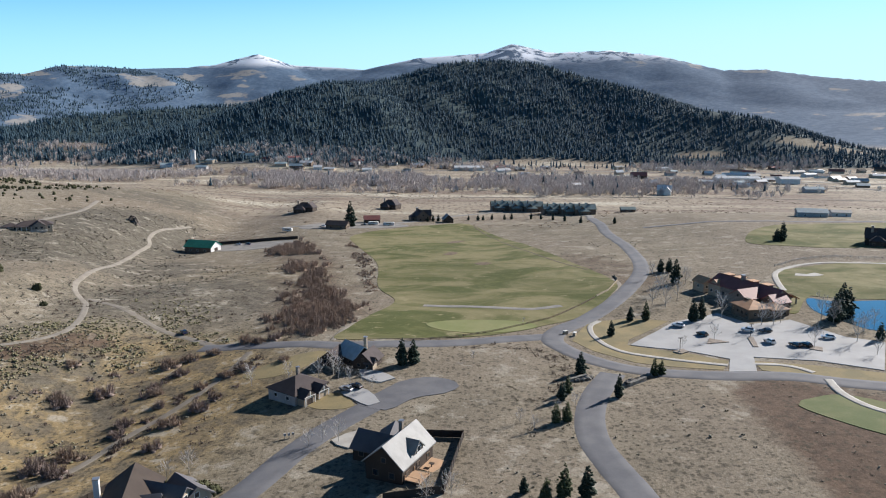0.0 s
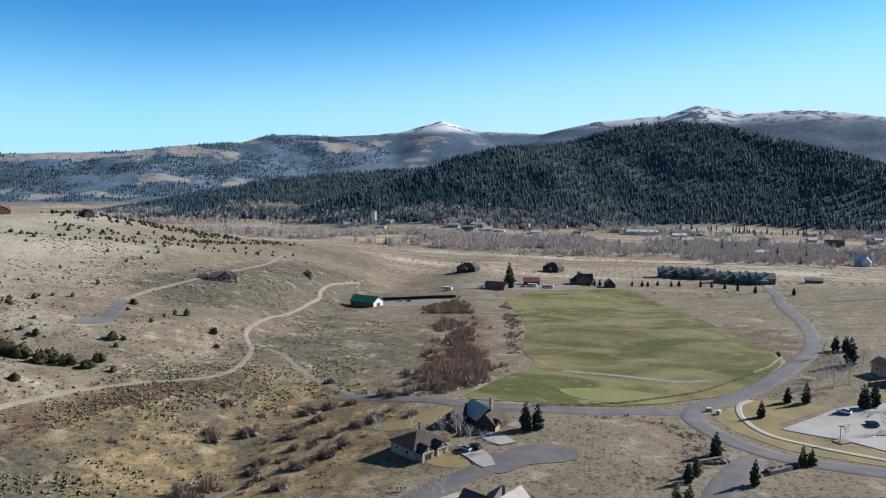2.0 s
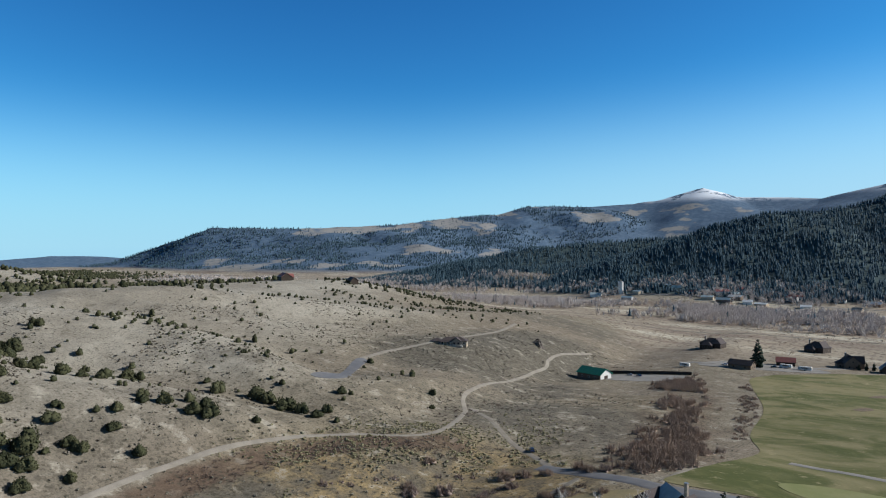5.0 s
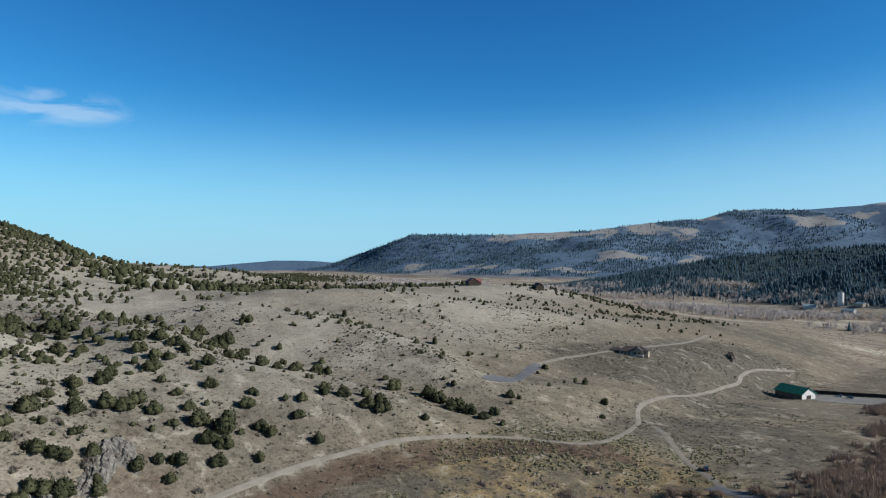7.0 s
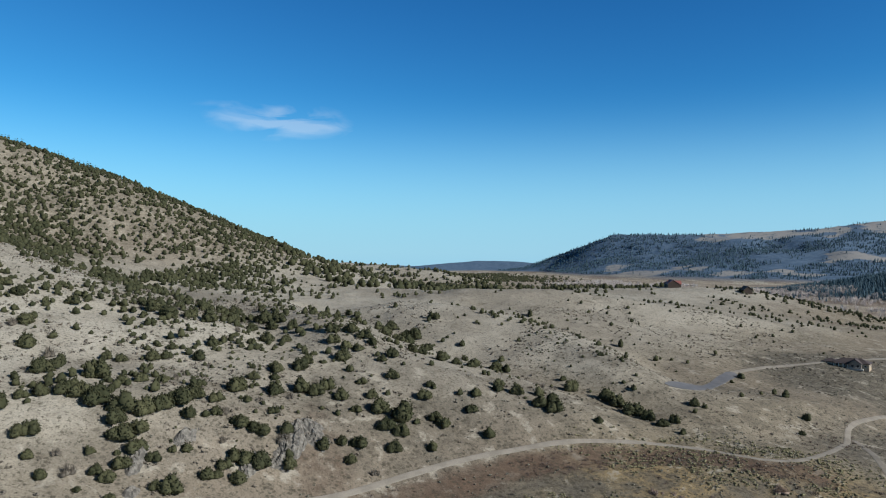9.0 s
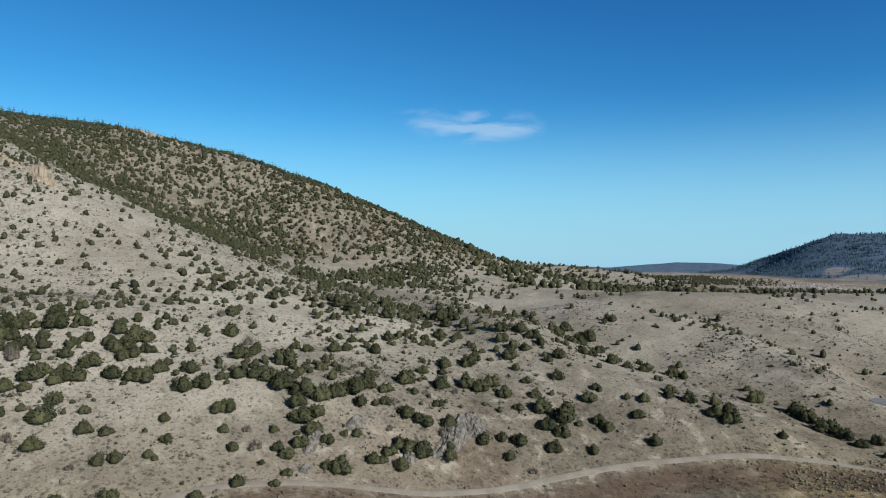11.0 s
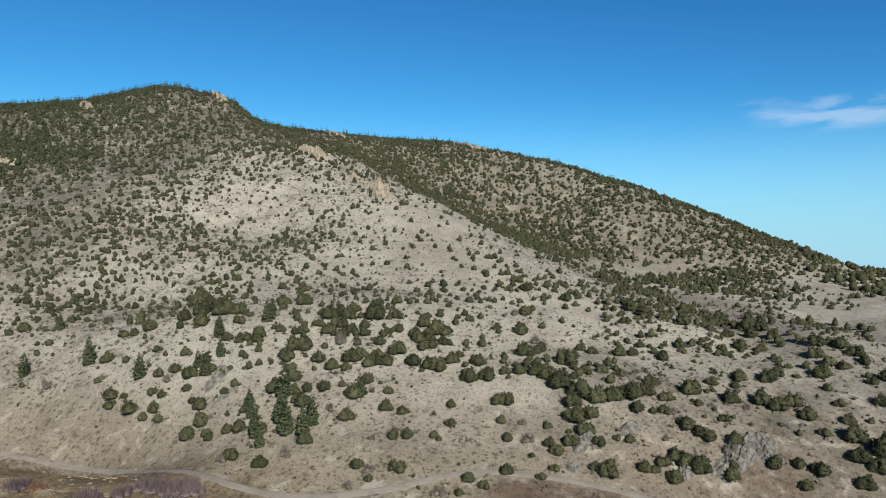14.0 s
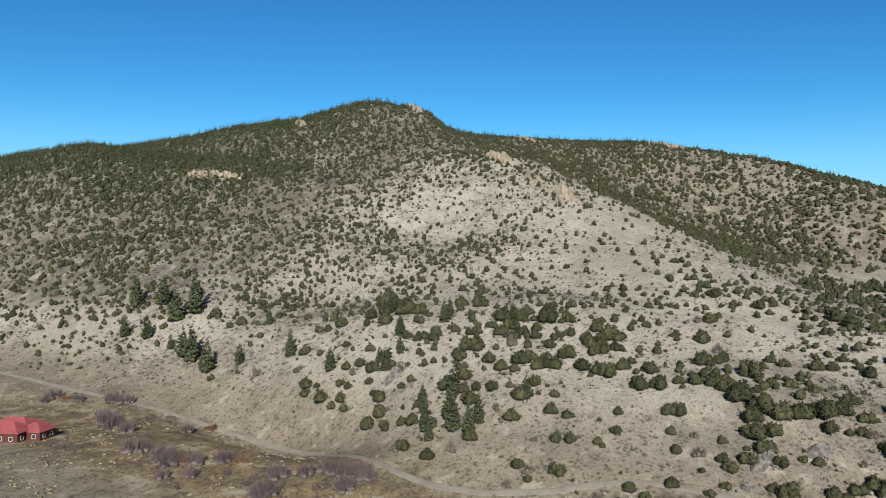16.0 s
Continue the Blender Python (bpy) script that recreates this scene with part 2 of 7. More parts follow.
    colour = mix_node(nt, 0.75, colour, mix_node(nt, dots, (0.12, 0.12, 0.12), (1.0, 1.0, 1.0)), "OVERLAY")
    # far slopes: woods with open parks, blue-grey distance haze painted into both; snow on the tops
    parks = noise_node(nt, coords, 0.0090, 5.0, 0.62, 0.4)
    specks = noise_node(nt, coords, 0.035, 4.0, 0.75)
    hazy_wood = mix_node(nt, ramp_node(nt, specks, 0.40, 0.62), (0.072, 0.118, 0.182), (0.112, 0.164, 0.232))
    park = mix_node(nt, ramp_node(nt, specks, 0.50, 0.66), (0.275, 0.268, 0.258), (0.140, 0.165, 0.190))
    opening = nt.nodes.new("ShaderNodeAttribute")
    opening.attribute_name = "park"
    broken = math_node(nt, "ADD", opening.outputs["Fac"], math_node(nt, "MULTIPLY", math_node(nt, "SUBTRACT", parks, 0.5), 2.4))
    slope = mix_node(nt, ramp_node(nt, broken, 0.58, 0.92), hazy_wood, park)
    # forest floor: blue haze and sunlit ground between the firs put into the colour
    hazy_floor = mix_node(nt, ramp_node(nt, specks, 0.40, 0.62), (0.045, 0.068, 0.074), (0.062, 0.090, 0.092))
    lay = nt.nodes.new("ShaderNodeMapping")
    lay.inputs["Scale"].default_value = (0.0035, 0.017, 0.0)
    nt.links.new(coords, lay.inputs["Vector"])
    strips = noise_node(nt, lay.outputs[0], 1.0, 2.5, 0.55, 0.1)
    field = mix_node(nt, ramp_node(nt, strips, 0.38, 0.50), (0.235, 0.190, 0.152), (0.320, 0.275, 0.212))
    field = mix_node(nt, ramp_node(nt, strips, 0.52, 0.64), field, (0.46, 0.420, 0.335))
    field = mix_node(nt, ramp_node(nt, fine, 0.52, 0.66), field, (0.13, 0.105, 0.075))
    field = mix_node(nt, math_node(nt, "MULTIPLY", ramp_node(nt, knots, 0.54, 0.62), 0.6), field, (0.15, 0.105, 0.078))
    field = mix_node(nt, math_node(nt, "MULTIPLY", dots_node(nt, coords, 0.16, math_node(nt, "ADD", thin, 0.22), 0.12, 0.30), 0.8), field, (0.085, 0.066, 0.052))
    colour = mix_node(nt, far.outputs["Alpha"], colour, field)
    colour = mix_node(nt, ramp_node(nt, fsep.outputs[0], 0.25, 0.65), colour, hazy_floor)
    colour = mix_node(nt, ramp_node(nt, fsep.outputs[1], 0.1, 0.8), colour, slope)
    snow_fac = math_node(nt, "MULTIPLY", fsep.outputs[2], ramp_node(nt, noise_node(nt, coords, 0.007, 6.0, 0.7, 0.8), 0.43, 0.53))
    colour = mix_node(nt, snow_fac, colour, (0.78, 0.81, 0.86))
    nt.links.new(colour, shader.inputs["Base Color"])
    add_bump(nt, shader, math_node(nt, "ADD", fine, math_node(nt, "MULTIPLY", dots, 0.4)), 0.5, 0.5)
    return m


GROUND = ground_material()
ASPHALT = surface("asphalt", (0.112, 0.113, 0.122), (0.145, 0.144, 0.149), 0.15, 3.0, 0.2, 0.85, bump=0.2, relief=0.01)
GRAVEL = surface("gravel_road", (0.205, 0.182, 0.150), (0.252, 0.225, 0.187), 0.2, 2.5, 0.35, 0.95, bump=0.4, relief=0.03)
TRACK = surface("worn_earth_track", (0.165, 0.145, 0.118), (0.205, 0.182, 0.150), 0.2, 2.5, 0.3, 0.95, bump=0.4, relief=0.03)
GREY_GRAVEL = surface("grey_gravel", (0.18, 0.172, 0.16), (0.235, 0.22, 0.20), 0.2, 2.5, 0.3, 0.95, bump=0.4, relief=0.03)
DARK_EARTH = surface("dark_earth", (0.075, 0.055, 0.040), (0.11, 0.085, 0.062), 0.3, 2.5, 0.35, 0.95, bump=0.4, relief=0.03)
CONCRETE = surface("pale_concrete", (0.365, 0.363, 0.357), (0.315, 0.315, 0.31), 0.12, 4.0, 0.15, 0.8, bump=0.1, relief=0.01)
SIDEWALK = surface("sidewalk_concrete", (0.40, 0.38, 0.34), (0.33, 0.31, 0.28), 0.3, 4.0, 0.2, 0.85, bump=0.1, relief=0.01)


def turf_material():
    m, nt, shader, coords = start_material("golf_turf", 0.95, 0.0, 0.1)
    lay = nt.nodes.new("ShaderNodeMapping")
    lay.inputs["Scale"].default_value, lay.inputs["Rotation"].default_value = (0.7, 1.0, 1.0), (0, 0, -0.25)
    nt.links.new(coords, lay.inputs["Vector"])
    broad = noise_node(nt, lay.outputs[0], 0.030, 6.0, 0.62, 1.2)
    mid = noise_node(nt, lay.outputs[0], 0.16, 5.0, 0.7, 0.5)
    colour = mix_node(nt, ramp_node(nt, broad, 0.36, 0.62), (0.078, 0.089, 0.031), (0.208, 0.184, 0.098))
    colour = mix_node(nt, ramp_node(nt, mid, 0.48, 0.72), colour, (0.130, 0.130, 0.052))
    colour = mix_node(nt, ramp_node(nt, mid, 0.42, 0.32), colour, (0.245, 0.215, 0.120))
    fine = noise_node(nt, coords, 1.5, 3.0, 0.7)
    colour = mix_node(nt, 0.2, colour, mix_node(nt, fine, (0.15, 0.15, 0.15), (0.95, 0.95, 0.95)), "OVERLAY")
    nt.links.new(colour, shader.inputs["Base Color"])
    add_bump(nt, shader, fine, 0.3, 0.05)
    return m


TURF = turf_material()
GREEN_TURF = surface("putting_turf", (0.20, 0.20, 0.085), (0.155, 0.17, 0.06), 0.08, 2.0, 0.15, 0.95, bump=0.2)
RICH_TURF = surface("watered_turf", (0.095, 0.118, 0.042), (0.140, 0.146, 0.062), 0.10, 2.0, 0.2, 0.95, bump=0.3)
LAWN = surface("dormant_lawn", (0.245, 0.195, 0.100), (0.19, 0.16, 0.085), 0.15, 2.0, 0.3, 0.95, bump=0.3)
BUNKER_EARTH = surface("bunker_earth", (0.17, 0.125, 0.080), (0.11, 0.082, 0.055), 0.5, 3.0, 0.3, 0.95)
WATER = surface("pond_water", (0.015, 0.025, 0.035), (0.02, 0.035, 0.045), 0.05, 1.2, 0.1, 0.04, bump=0.02, relief=0.02, spec=0.6)

# ---- the ground ----
HILL_X = (-1000, -820, -710, -620, -530, -450, -390, -340, -280, -230, -190, -160, -130, -100, -40, 60, 200)
SOUTH_HEIGHTS = {
    -700: (190, 215, 217, 216, 224, 225, 200, 202, 180, 139, 94, 57, 27, 17, 17, 20, 24),
    -480: (214, 226, 234, 241, 246, 215, 176, 160, 127, 93, 65, 43, 22, 14, 13, 15, 17),
    -340: (185, 229, 227, 214, 206, 180, 151, 134, 101, 74, 54, 36, 20, 13, 12, 13, 13),
    -240: (161, 220, 203, 177, 168, 166, 141, 98, 83, 55, 46, 27, 14, 10, 12, 11, 10),
    -160: (151, 205, 171, 135, 128, 132, 123, 98, 73, 59, 51, 32, 4, 13, 12, 10, 9),
}
MIDDLE_HEIGHTS = {
    -80: (132, 191, 144, 101, 92, 95, 96, 85, 65, 60, 46, 34, 20, 11, 8, 7, 8),
    0: (116, 160, 128, 83, 68, 65, 65, 66, 55, 43, 37, 23, 15, 6, 5, 5, 8),
    80: (91, 123, 99, 70, 55, 52, 52, 47, 46, 34, 23, 7, -1, 1, 3, 5, 7),
    160: (65, 87, 75, 60, 50, 44, 42, 42, 32, 26, 16, 7, 2, -5, 1, 5, 9),
    240: (50, 61, 56, 46, 47, 45, 43, 35, 27, 20, 15, 6, 3, -3, 3, 2, 8),
}
NORTH_HEIGHTS = {
    330: (40, 39, 36, 36, 42, 46, 35, 28, 18, 8, 6, -4, -4, -4, -4, 1, 6),
    430: (29, 30, 37, 36, 34, 35, 29, 19, 14, 7, -11, -13, -13, -10, -8, -4, 4),
    560: (17, 26, 35, 37, 29, 22, 18, 15, 7, -4, -21, -20, -17, -16, -16, -15, 0),
    720: (5, 18, 30, 32, 20, 5, 3, 3, -6, -15, -21, -20, -17, -20, -22, -22, -18),
    950: (-10, -10, -12, -14, -20, -20, -22, -25, -27, -28, -27, -26, -26, -26, -27, -27, -27),
}
HEIGHTS = {**SOUTH_HEIGHTS, **MIDDLE_HEIGHTS, **NORTH_HEIGHTS}
VALLEY = -28.0


def cubic(nodes, v):
    """Weights of a smooth curve through the nodes, one row for each v."""
    nodes = np.asarray(nodes, float)
    v = np.clip(v, nodes[0], nodes[-1])
    n = len(nodes)
    i = np.clip(np.searchsorted(nodes, v) - 1, 0, n - 2)
    h = nodes[i + 1] - nodes[i]
    u = (v - nodes[i]) / h
    w, k = np.zeros((len(v), n)), np.arange(len(v))
    np.add.at(w, (k, i), 2 * u**3 - 3 * u**2 + 1)
    np.add.at(w, (k, i + 1), 3 * u**2 - 2 * u**3)
    for j, c in ((i, (u**3 - 2 * u**2 + u) * h), (i + 1, (u**3 - u**2) * h)):
        a, b = np.maximum(j - 1, 0), np.minimum(j + 1, n - 1)
        g = c / (nodes[b] - nodes[a])
        np.add.at(w, (k, b), g)
        np.add.at(w, (k, a), -g)
    return w


LATTICE = np.random.RandomState(7).rand(256, 256)


def value_noise(x, y):
    xi, yi = np.floor(x).astype(int), np.floor(y).astype(int)
    u, v = x - xi, y - yi
    u, v = u * u * (3 - 2 * u), v * v * (3 - 2 * v)
    g = lambda a, b: LATTICE[a % 256, b % 256]
    return (g(xi, yi) * (1 - u) + g(xi + 1, yi) * u) * (1 - v) + (g(xi, yi + 1) * (1 - u) + g(xi + 1, yi + 1) * u) * v - 0.5


def fbm(x, y, size, octaves=4, ridged=False):
    total, amp = 0.0, 1.0
    for k in range(octaves):
        n = value_noise(x / size + 17.3 * k, y / size - 9.1 * k)
        total = total + amp * ((0.5 - 2 * np.abs(n)) if ridged else n)
        size, amp = size / 2.03, amp * 0.5
    return total


def smooth(v, low, high):
    u = np.clip((v - low) / (high - low), 0, 1)
    return u * u * (3 - 2 * u)


# crest lines of the far hills: x, y and height of each knee (and how much steeper it is), then the width of the flank and its curve
RIDGES = {
    "forest_hill": (((-471, 1685, 71), (-402, 1806, 127), (-300, 1876, 157), (-224, 1987, 158), (-138, 2095, 178), (10, 2200, 226), (132, 2246, 243),
                     (270, 2234, 234), (421, 2108, 181), (536, 1979, 143), (607, 1853, 99), (752, 1745, 76), (856, 1696, 31), (1007, 1611, -7)), 760, 1.25),
    "forest_knob": (((-300, 1876, 157), (-330, 1700, 90), (-380, 1560, 30)), 330, 1.3),
    "low_forest": (((-1430, 1773, -28), (-1168, 1843, 29), (-995, 1889, 64), (-823, 2028, 86), (-568, 2222, 102)), 560, 1.2),
    "mesa": (((-3679, 2164, 0, 5.0), (-3399, 2237, 86, 4.5), (-3083, 2341, 183, 3.0), (-2740, 2595, 172, 1.6), (-2403, 3044, 196, 1), (-2313, 3239, 224, 1), (-2210, 3432, 249, 1),
              (-2095, 3621, 262, 1), (-1999, 3790, 315, 1), (-1684, 4052, 314, 1)), 1250, 1.15),
    "snow_mountain": (((-1723, 4144, 320), (-1542, 4323, 338), (-1371, 4435, 364), (-1262, 4520, 409), (-1154, 4550, 436), (-959, 4597, 374), (-478, 4625, 344)), 1500, 1.3),
    "long_mountain": (((-514, 4571, 338), (-159, 4597, 421), (269, 4592, 453), (427, 4580, 504), (550, 4567, 483), (666, 4501, 447), (1005, 4386, 453),
                       (1277, 4263, 412), (1586, 4104, 324), (1755, 3980, 323), (1984, 3815, 277), (2195, 3581, 242), (2700, 3100, 200)), 1700, 1.3),
    "low_distance": (((-4479, 1272, 17), (-4346, 1678, -8), (-4268, 1869, 12), (-4225, 2084, 29), (-4063, 2287, 24)), 500, 1.2),
    "west_rise": (((-1640, 240, 66), (-1500, 420, 62), (-1390, 590, 46), (-1290, 740, 14)), 420, 1.2),
}


for name, tall in (("forest_hill", 270), ("low_forest", 130)):      # the lower the crest, the narrower its foot
    crest_line, foot, power = RIDGES[name]
    RIDGES[name] = (tuple((a, b, c, min(3.0, (tall / (c + 34)) ** 0.8)) for a, b, c in crest_line), foot, power)


CLEARINGS = ((-840, 1630, 90, 40, 20), (560, 1545, 75, 30), (840, 1575, 120, 40))   # open patches in the woods


def near_line(x, y, line):
    """Distance to a crest line and the crest's height there, the highest piece first."""
    best_d, best_z = np.full(x.shape, 1e9), np.zeros(x.shape)
    for (ax, ay, az, *an), (bx, by, bz, *bn) in zip(line, line[1:]):
        u = np.clip(((x - ax) * (bx - ax) + (y - ay) * (by - ay)) / ((bx - ax) ** 2 + (by - ay) ** 2), 0, 1)
        d = np.hypot(x - ax - u * (bx - ax), y - ay - u * (by - ay))
        if an:
            d = d * (an[0] + u * (bn[0] - an[0]))
        hit = d < best_d
        best_d, best_z = np.where(hit, d, best_d), np.where(hit, az + u * (bz - az), best_z)
    return best_d, best_z


def ridge_rise(x, y, line, width, power):
    """How far a ridge lifts the ground: the highest of its pieces, each falling away on both sides."""
    best_u, best = np.ones(x.shape), np.zeros(x.shape)
    for a, b in zip(line, line[1:]):
        d, crest = near_line(x, y, (a, b))
        u = np.clip(d / width, 0, 1)
        best_u, best = np.minimum(best_u, u), np.maximum(best, (crest - VALLEY) * (1 - u) ** power)
    return best_u, best


# small spurs (up) and draws (down) of the grassy hill: lift, half width, plan line
SPURS = (
    (5.0, 19, ((-344, 84, 0), (-304, 96, 0), (-262, 108, 0), (-232, 120, 0), (-208, 140, 0), (-190, 168, 0))),
    (-6.0, 17, ((-410, 118, 0), (-369, 138, 0), (-318, 153, 0), (-284, 172, 0), (-262, 178, 0), (-240, 190, 0), (-222, 203, 0), (-196, 214, 0))),
    (6.0, 24, ((-392, 176, 0), (-350, 214, 0), (-310, 236, 0), (-270, 242, 0), (-235, 236, 0))),
    (-5.0, 22, ((-414, 250, 0), (-363, 270, 0), (-326, 288, 0), (-284, 292, 0), (-250, 280, 0))),
    (5.5, 32, ((-468, 267, 0), (-435, 339, 0), (-414, 367, 0), (-401, 401, 0), (-371, 444, 0), (-345, 500, 0))),
    (-4.0, 24, ((-470, 360, 0), (-445, 420, 0), (-415, 470, 0))),
    (-5.0, 20, ((-470, 20, 0), (-420, 40, 0), (-365, 62, 0), (-310, 66, 0), (-262, 70, 0))),
)
KNOLLS = ((11, -530, -462, 44, 44), (9, -556, -412, 26, 26), (-11, -592, -352, 42, 36), (6, -790, -235, 70, 110), (-4, -800, -62, 40, 30), (6, -800, 130, 80, 90), (4, -459, -605, 60, 60))   # lift, place, reach
PONDS = ((172, 262, 34, 32, 5.2), (215, 317, 26, 22, 5.4), (217, 429, 13, 15, 3.4))   # level basins


def land(x, y):
    """Height of the ground at plan places."""
    z = np.einsum("ni,ij,nj->n", cubic(list(HEIGHTS), y), np.array(list(HEIGHTS.values()), float), cubic(HILL_X, x))
    away = np.maximum.reduce([smooth(-x, 950, 1600), smooth(x, 300, 900), smooth(y, 900, 1300), smooth(-y, 900, 1700)])
    z = z * (1 - away) + VALLEY * away
    rough = smooth(z, 6, 45) * (1 - away)
    z = z + rough * (2.0 * fbm(x, y, 75, 3) + 1.4 * fbm(x, y, 16, 2) + 1.0 * fbm(x + 0.4 * y, 0.5 * y, 34, 3, True)) + 0.7 * fbm(x, y, 30, 3) * (1 - rough)
    for lift, width, line in SPURS:
        d = near_line(x, y, line)[0]
        z = z + lift * np.exp(-(d / width) ** 2)
    for lift, cx, cy, rx, ry in KNOLLS:
        z = z + lift * np.exp(-((x - cx) / rx) ** 2 - ((y - cy) / ry) ** 2)
    for cx, cy, rx, ry, level in PONDS:
        b = 1 - smooth(np.hypot((x - cx) / rx, (y - cy) / ry), 0.9, 1.5)
        z = z * (1 - b) + level * b
    for name, (line, width, power) in RIDGES.items():
        u, rise = ridge_rise(x, y, line, width, power)
        wave = 1 + (0.4 if width < 1000 else 0.55 if width < 1400 else 0.2) * fbm(x, y, width * 0.3, 4) * smooth(u, 0.04, 0.4)
        z = np.maximum(z, VALLEY + np.where(u < 1, rise * wave, -5))
    return z


def axis(low, high, fine, coarse):
    """Grid lines: fine steps between low and high, growing steps out to the edge of the sheet."""
    inner = list(np.arange(low, high + 0.1, fine))
    step, up = fine, [inner[-1]]
    while up[-1] < 4850:
        step = min(step * 1.06, coarse)
        up.append(up[-1] + step)
    step, down = fine, [inner[0]]
    while down[-1] > -4850:
        step = min(step * 1.06, coarse)
        down.append(down[-1] - step)
    return np.array(down[:0:-1] + inner + up[1:])


GX, GY = axis(-480, 230, 4.4, 38), axis(-330, 640, 4.4, 38)
MX, MY = np.meshgrid(GX, GY)
GZ = land(MX.ravel(), MY.ravel()).reshape(MX.shape)


def zg(x, y):
    """Height of the ground mesh."""
    x, y = np.atleast_1d(np.asarray(x, float)), np.atleast_1d(np.asarray(y, float))
    i, j = np.clip(np.searchsorted(GX, x) - 1, 0, len(GX) - 2), np.clip(np.searchsorted(GY, y) - 1, 0, len(GY) - 2)
    u, v = (x - GX[i]) / (GX[i + 1] - GX[i]), (y - GY[j]) / (GY[j + 1] - GY[j])
    a, b, c, d = GZ[j, i], GZ[j, i + 1], GZ[j + 1, i], GZ[j + 1, i + 1]
    return np.where(u >= v, a + u * (b - a) + v * (d - b), a + v * (c - a) + u * (d - c))


def mesh_object(name, verts, faces, material, parent=None, smooth_shade=False):
    me = bpy.data.meshes.new(name)
    me.from_pydata([tuple(v) for v in verts], [], [tuple(f) for f in faces])
    for m in material if isinstance(material, (list, tuple)) else (material,):
        me.materials.append(m)
    if smooth_shade:
        me.polygons.foreach_set("use_smooth", [True] * len(me.polygons))
    me.update()
    ob = new(name, me)
    if parent:
        ob.parent = parent
    return ob


def blob(x, y, cx, cy, rx, ry, turn=0.0, soft=0.5):
    """A soft-edged ellipse in the plan, 1 inside."""
    c, s = math.cos(radians(turn)), math.sin(radians(turn))
    u, v = ((x - cx) * c + (y - cy) * s) / rx, (-(x - cx) * s + (y - cy) * c) / ry
    return 1 - smooth(np.hypot(u, v), 1 - soft, 1 + soft)


def open_park(x, y):
    """Grassy parks in the woods of the far slopes, 1 where open: on the benches and along the contours."""
    level = land(x, y)
    return smooth(fbm(x + 1.2 * level, y + 2.0 * level, 300, 5) + 0.6 * fbm(x, y - 3 * level, 110, 3), 0.10, 0.42) * np.maximum(smooth(-x, 200, 900), 0.75 * smooth(x, 600, 1000))


def build_ground():
    nx, ny = len(GX), len(GY)
    idx = np.arange(nx * ny).reshape(ny, nx)
    a, b, c, d = idx[:-1, :-1].ravel(), idx[:-1, 1:].ravel(), idx[1:, :-1].ravel(), idx[1:, 1:].ravel()
    tris = np.stack([np.stack([a, b, d], 1), np.stack([a, d, c], 1)], 1).reshape(-1, 3)
    me = bpy.data.meshes.new("ground")
    me.vertices.add(nx * ny)
    me.vertices.foreach_set("co", np.stack([MX.ravel(), MY.ravel(), GZ.ravel()], 1).ravel())
    me.loops.add(len(tris) * 3)
    me.loops.foreach_set("vertex_index", tris.ravel())
    me.polygons.add(len(tris))
    me.polygons.foreach_set("loop_start", np.arange(0, len(tris) * 3, 3))
    me.polygons.foreach_set("use_smooth", np.ones(len(tris), bool))
    x, y, z = MX.ravel(), MY.ravel(), GZ.ravel()
    zone = np.zeros((nx * ny, 4))
    zone[:, 0] = np.maximum.reduce([0.85 * blob(x, y, -105, 185, 65, 80, -15), 0.75 * blob(x, y, -90, -170, 38, 150), 0.45 * blob(x, y, -110, 380, 60, 60), 0.35 * blob(x, y, 0, 900, 700, 120)])
    zone[:, 1] = np.maximum.reduce([0.5 * blob(x, y, -130, 215, 55, 30, -30), 1.0 * blob(x, y, -238, 400, 48, 58), 0.7 * blob(x, y, -140, 110, 25, 60), 0.55 * blob(x, y, -192, 100, 45, 50), 0.35 * blob(x, y, -190, 20, 45, 60), 0.55 * blob(x, y, -250, 690, 160, 60), 0.45 * blob(x, y, -180, 135, 45, 85, 8), 0.35 * blob(x, y, -215, 235, 65, 85), 0.65 * blob(x, y, -125, 318, 60, 62), 0.2 * blob(x, y, -150, -215, 30, 60), (0.28 + 0.42 * smooth(-y, 270, 360)) * smooth(-y, 130, 230) * smooth(z, 30, 60), 0.4 * smooth(-x, 430, 520) * smooth(z, 60, 90), 0.9 * blob(x, y, -225, 500, 55, 100), 0.7 * blob(x, y, -175, 400, 40, 50)])
    zone[:, 2] = np.maximum.reduce([0.72 * (1 - smooth(near_line(x, y, ((-129, 0, 0), (-143, 55, 0), (-154, 100, 0), (-160, 140, 0), (-157, 180, 0), (-146, 208, 0), (-124, 238, 0)))[0], 4, 12)), 0.45 * (1 - smooth(near_line(x, y, ((-115, 515, 0), (-86, 420, 0), (-62, 335, 0), (-50, 268, 0)))[0], 10, 36)), 1 - smooth(near_line(x, y, ((92, 184, 0), (93, 160, 0), (89, 130, 0), (86, 100, 0)))[0], 7, 15), blob(x, y, 106, 140, 24, 62, 10), 0.5 * blob(x, y, 85, 360, 22, 60, 10), 0.4 * blob(x, y, -200, -215, 30, 18), 0.45 * blob(x, y, -165, 70, 30, 12)])
    bright = smooth(y, 60, 160)
    zone[:, 3] = smooth(z - 10, 0, 38 - 14 * bright) * smooth(-x, 105, 150) * smooth(900 - y, 0, 200) * (1 - 0.75 * smooth(-x, 430, 520) * smooth(z, 60, 90))
    far = np.zeros((nx * ny, 4))
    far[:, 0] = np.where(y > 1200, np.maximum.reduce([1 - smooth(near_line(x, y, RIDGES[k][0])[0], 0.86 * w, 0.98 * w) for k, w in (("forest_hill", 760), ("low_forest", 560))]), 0)
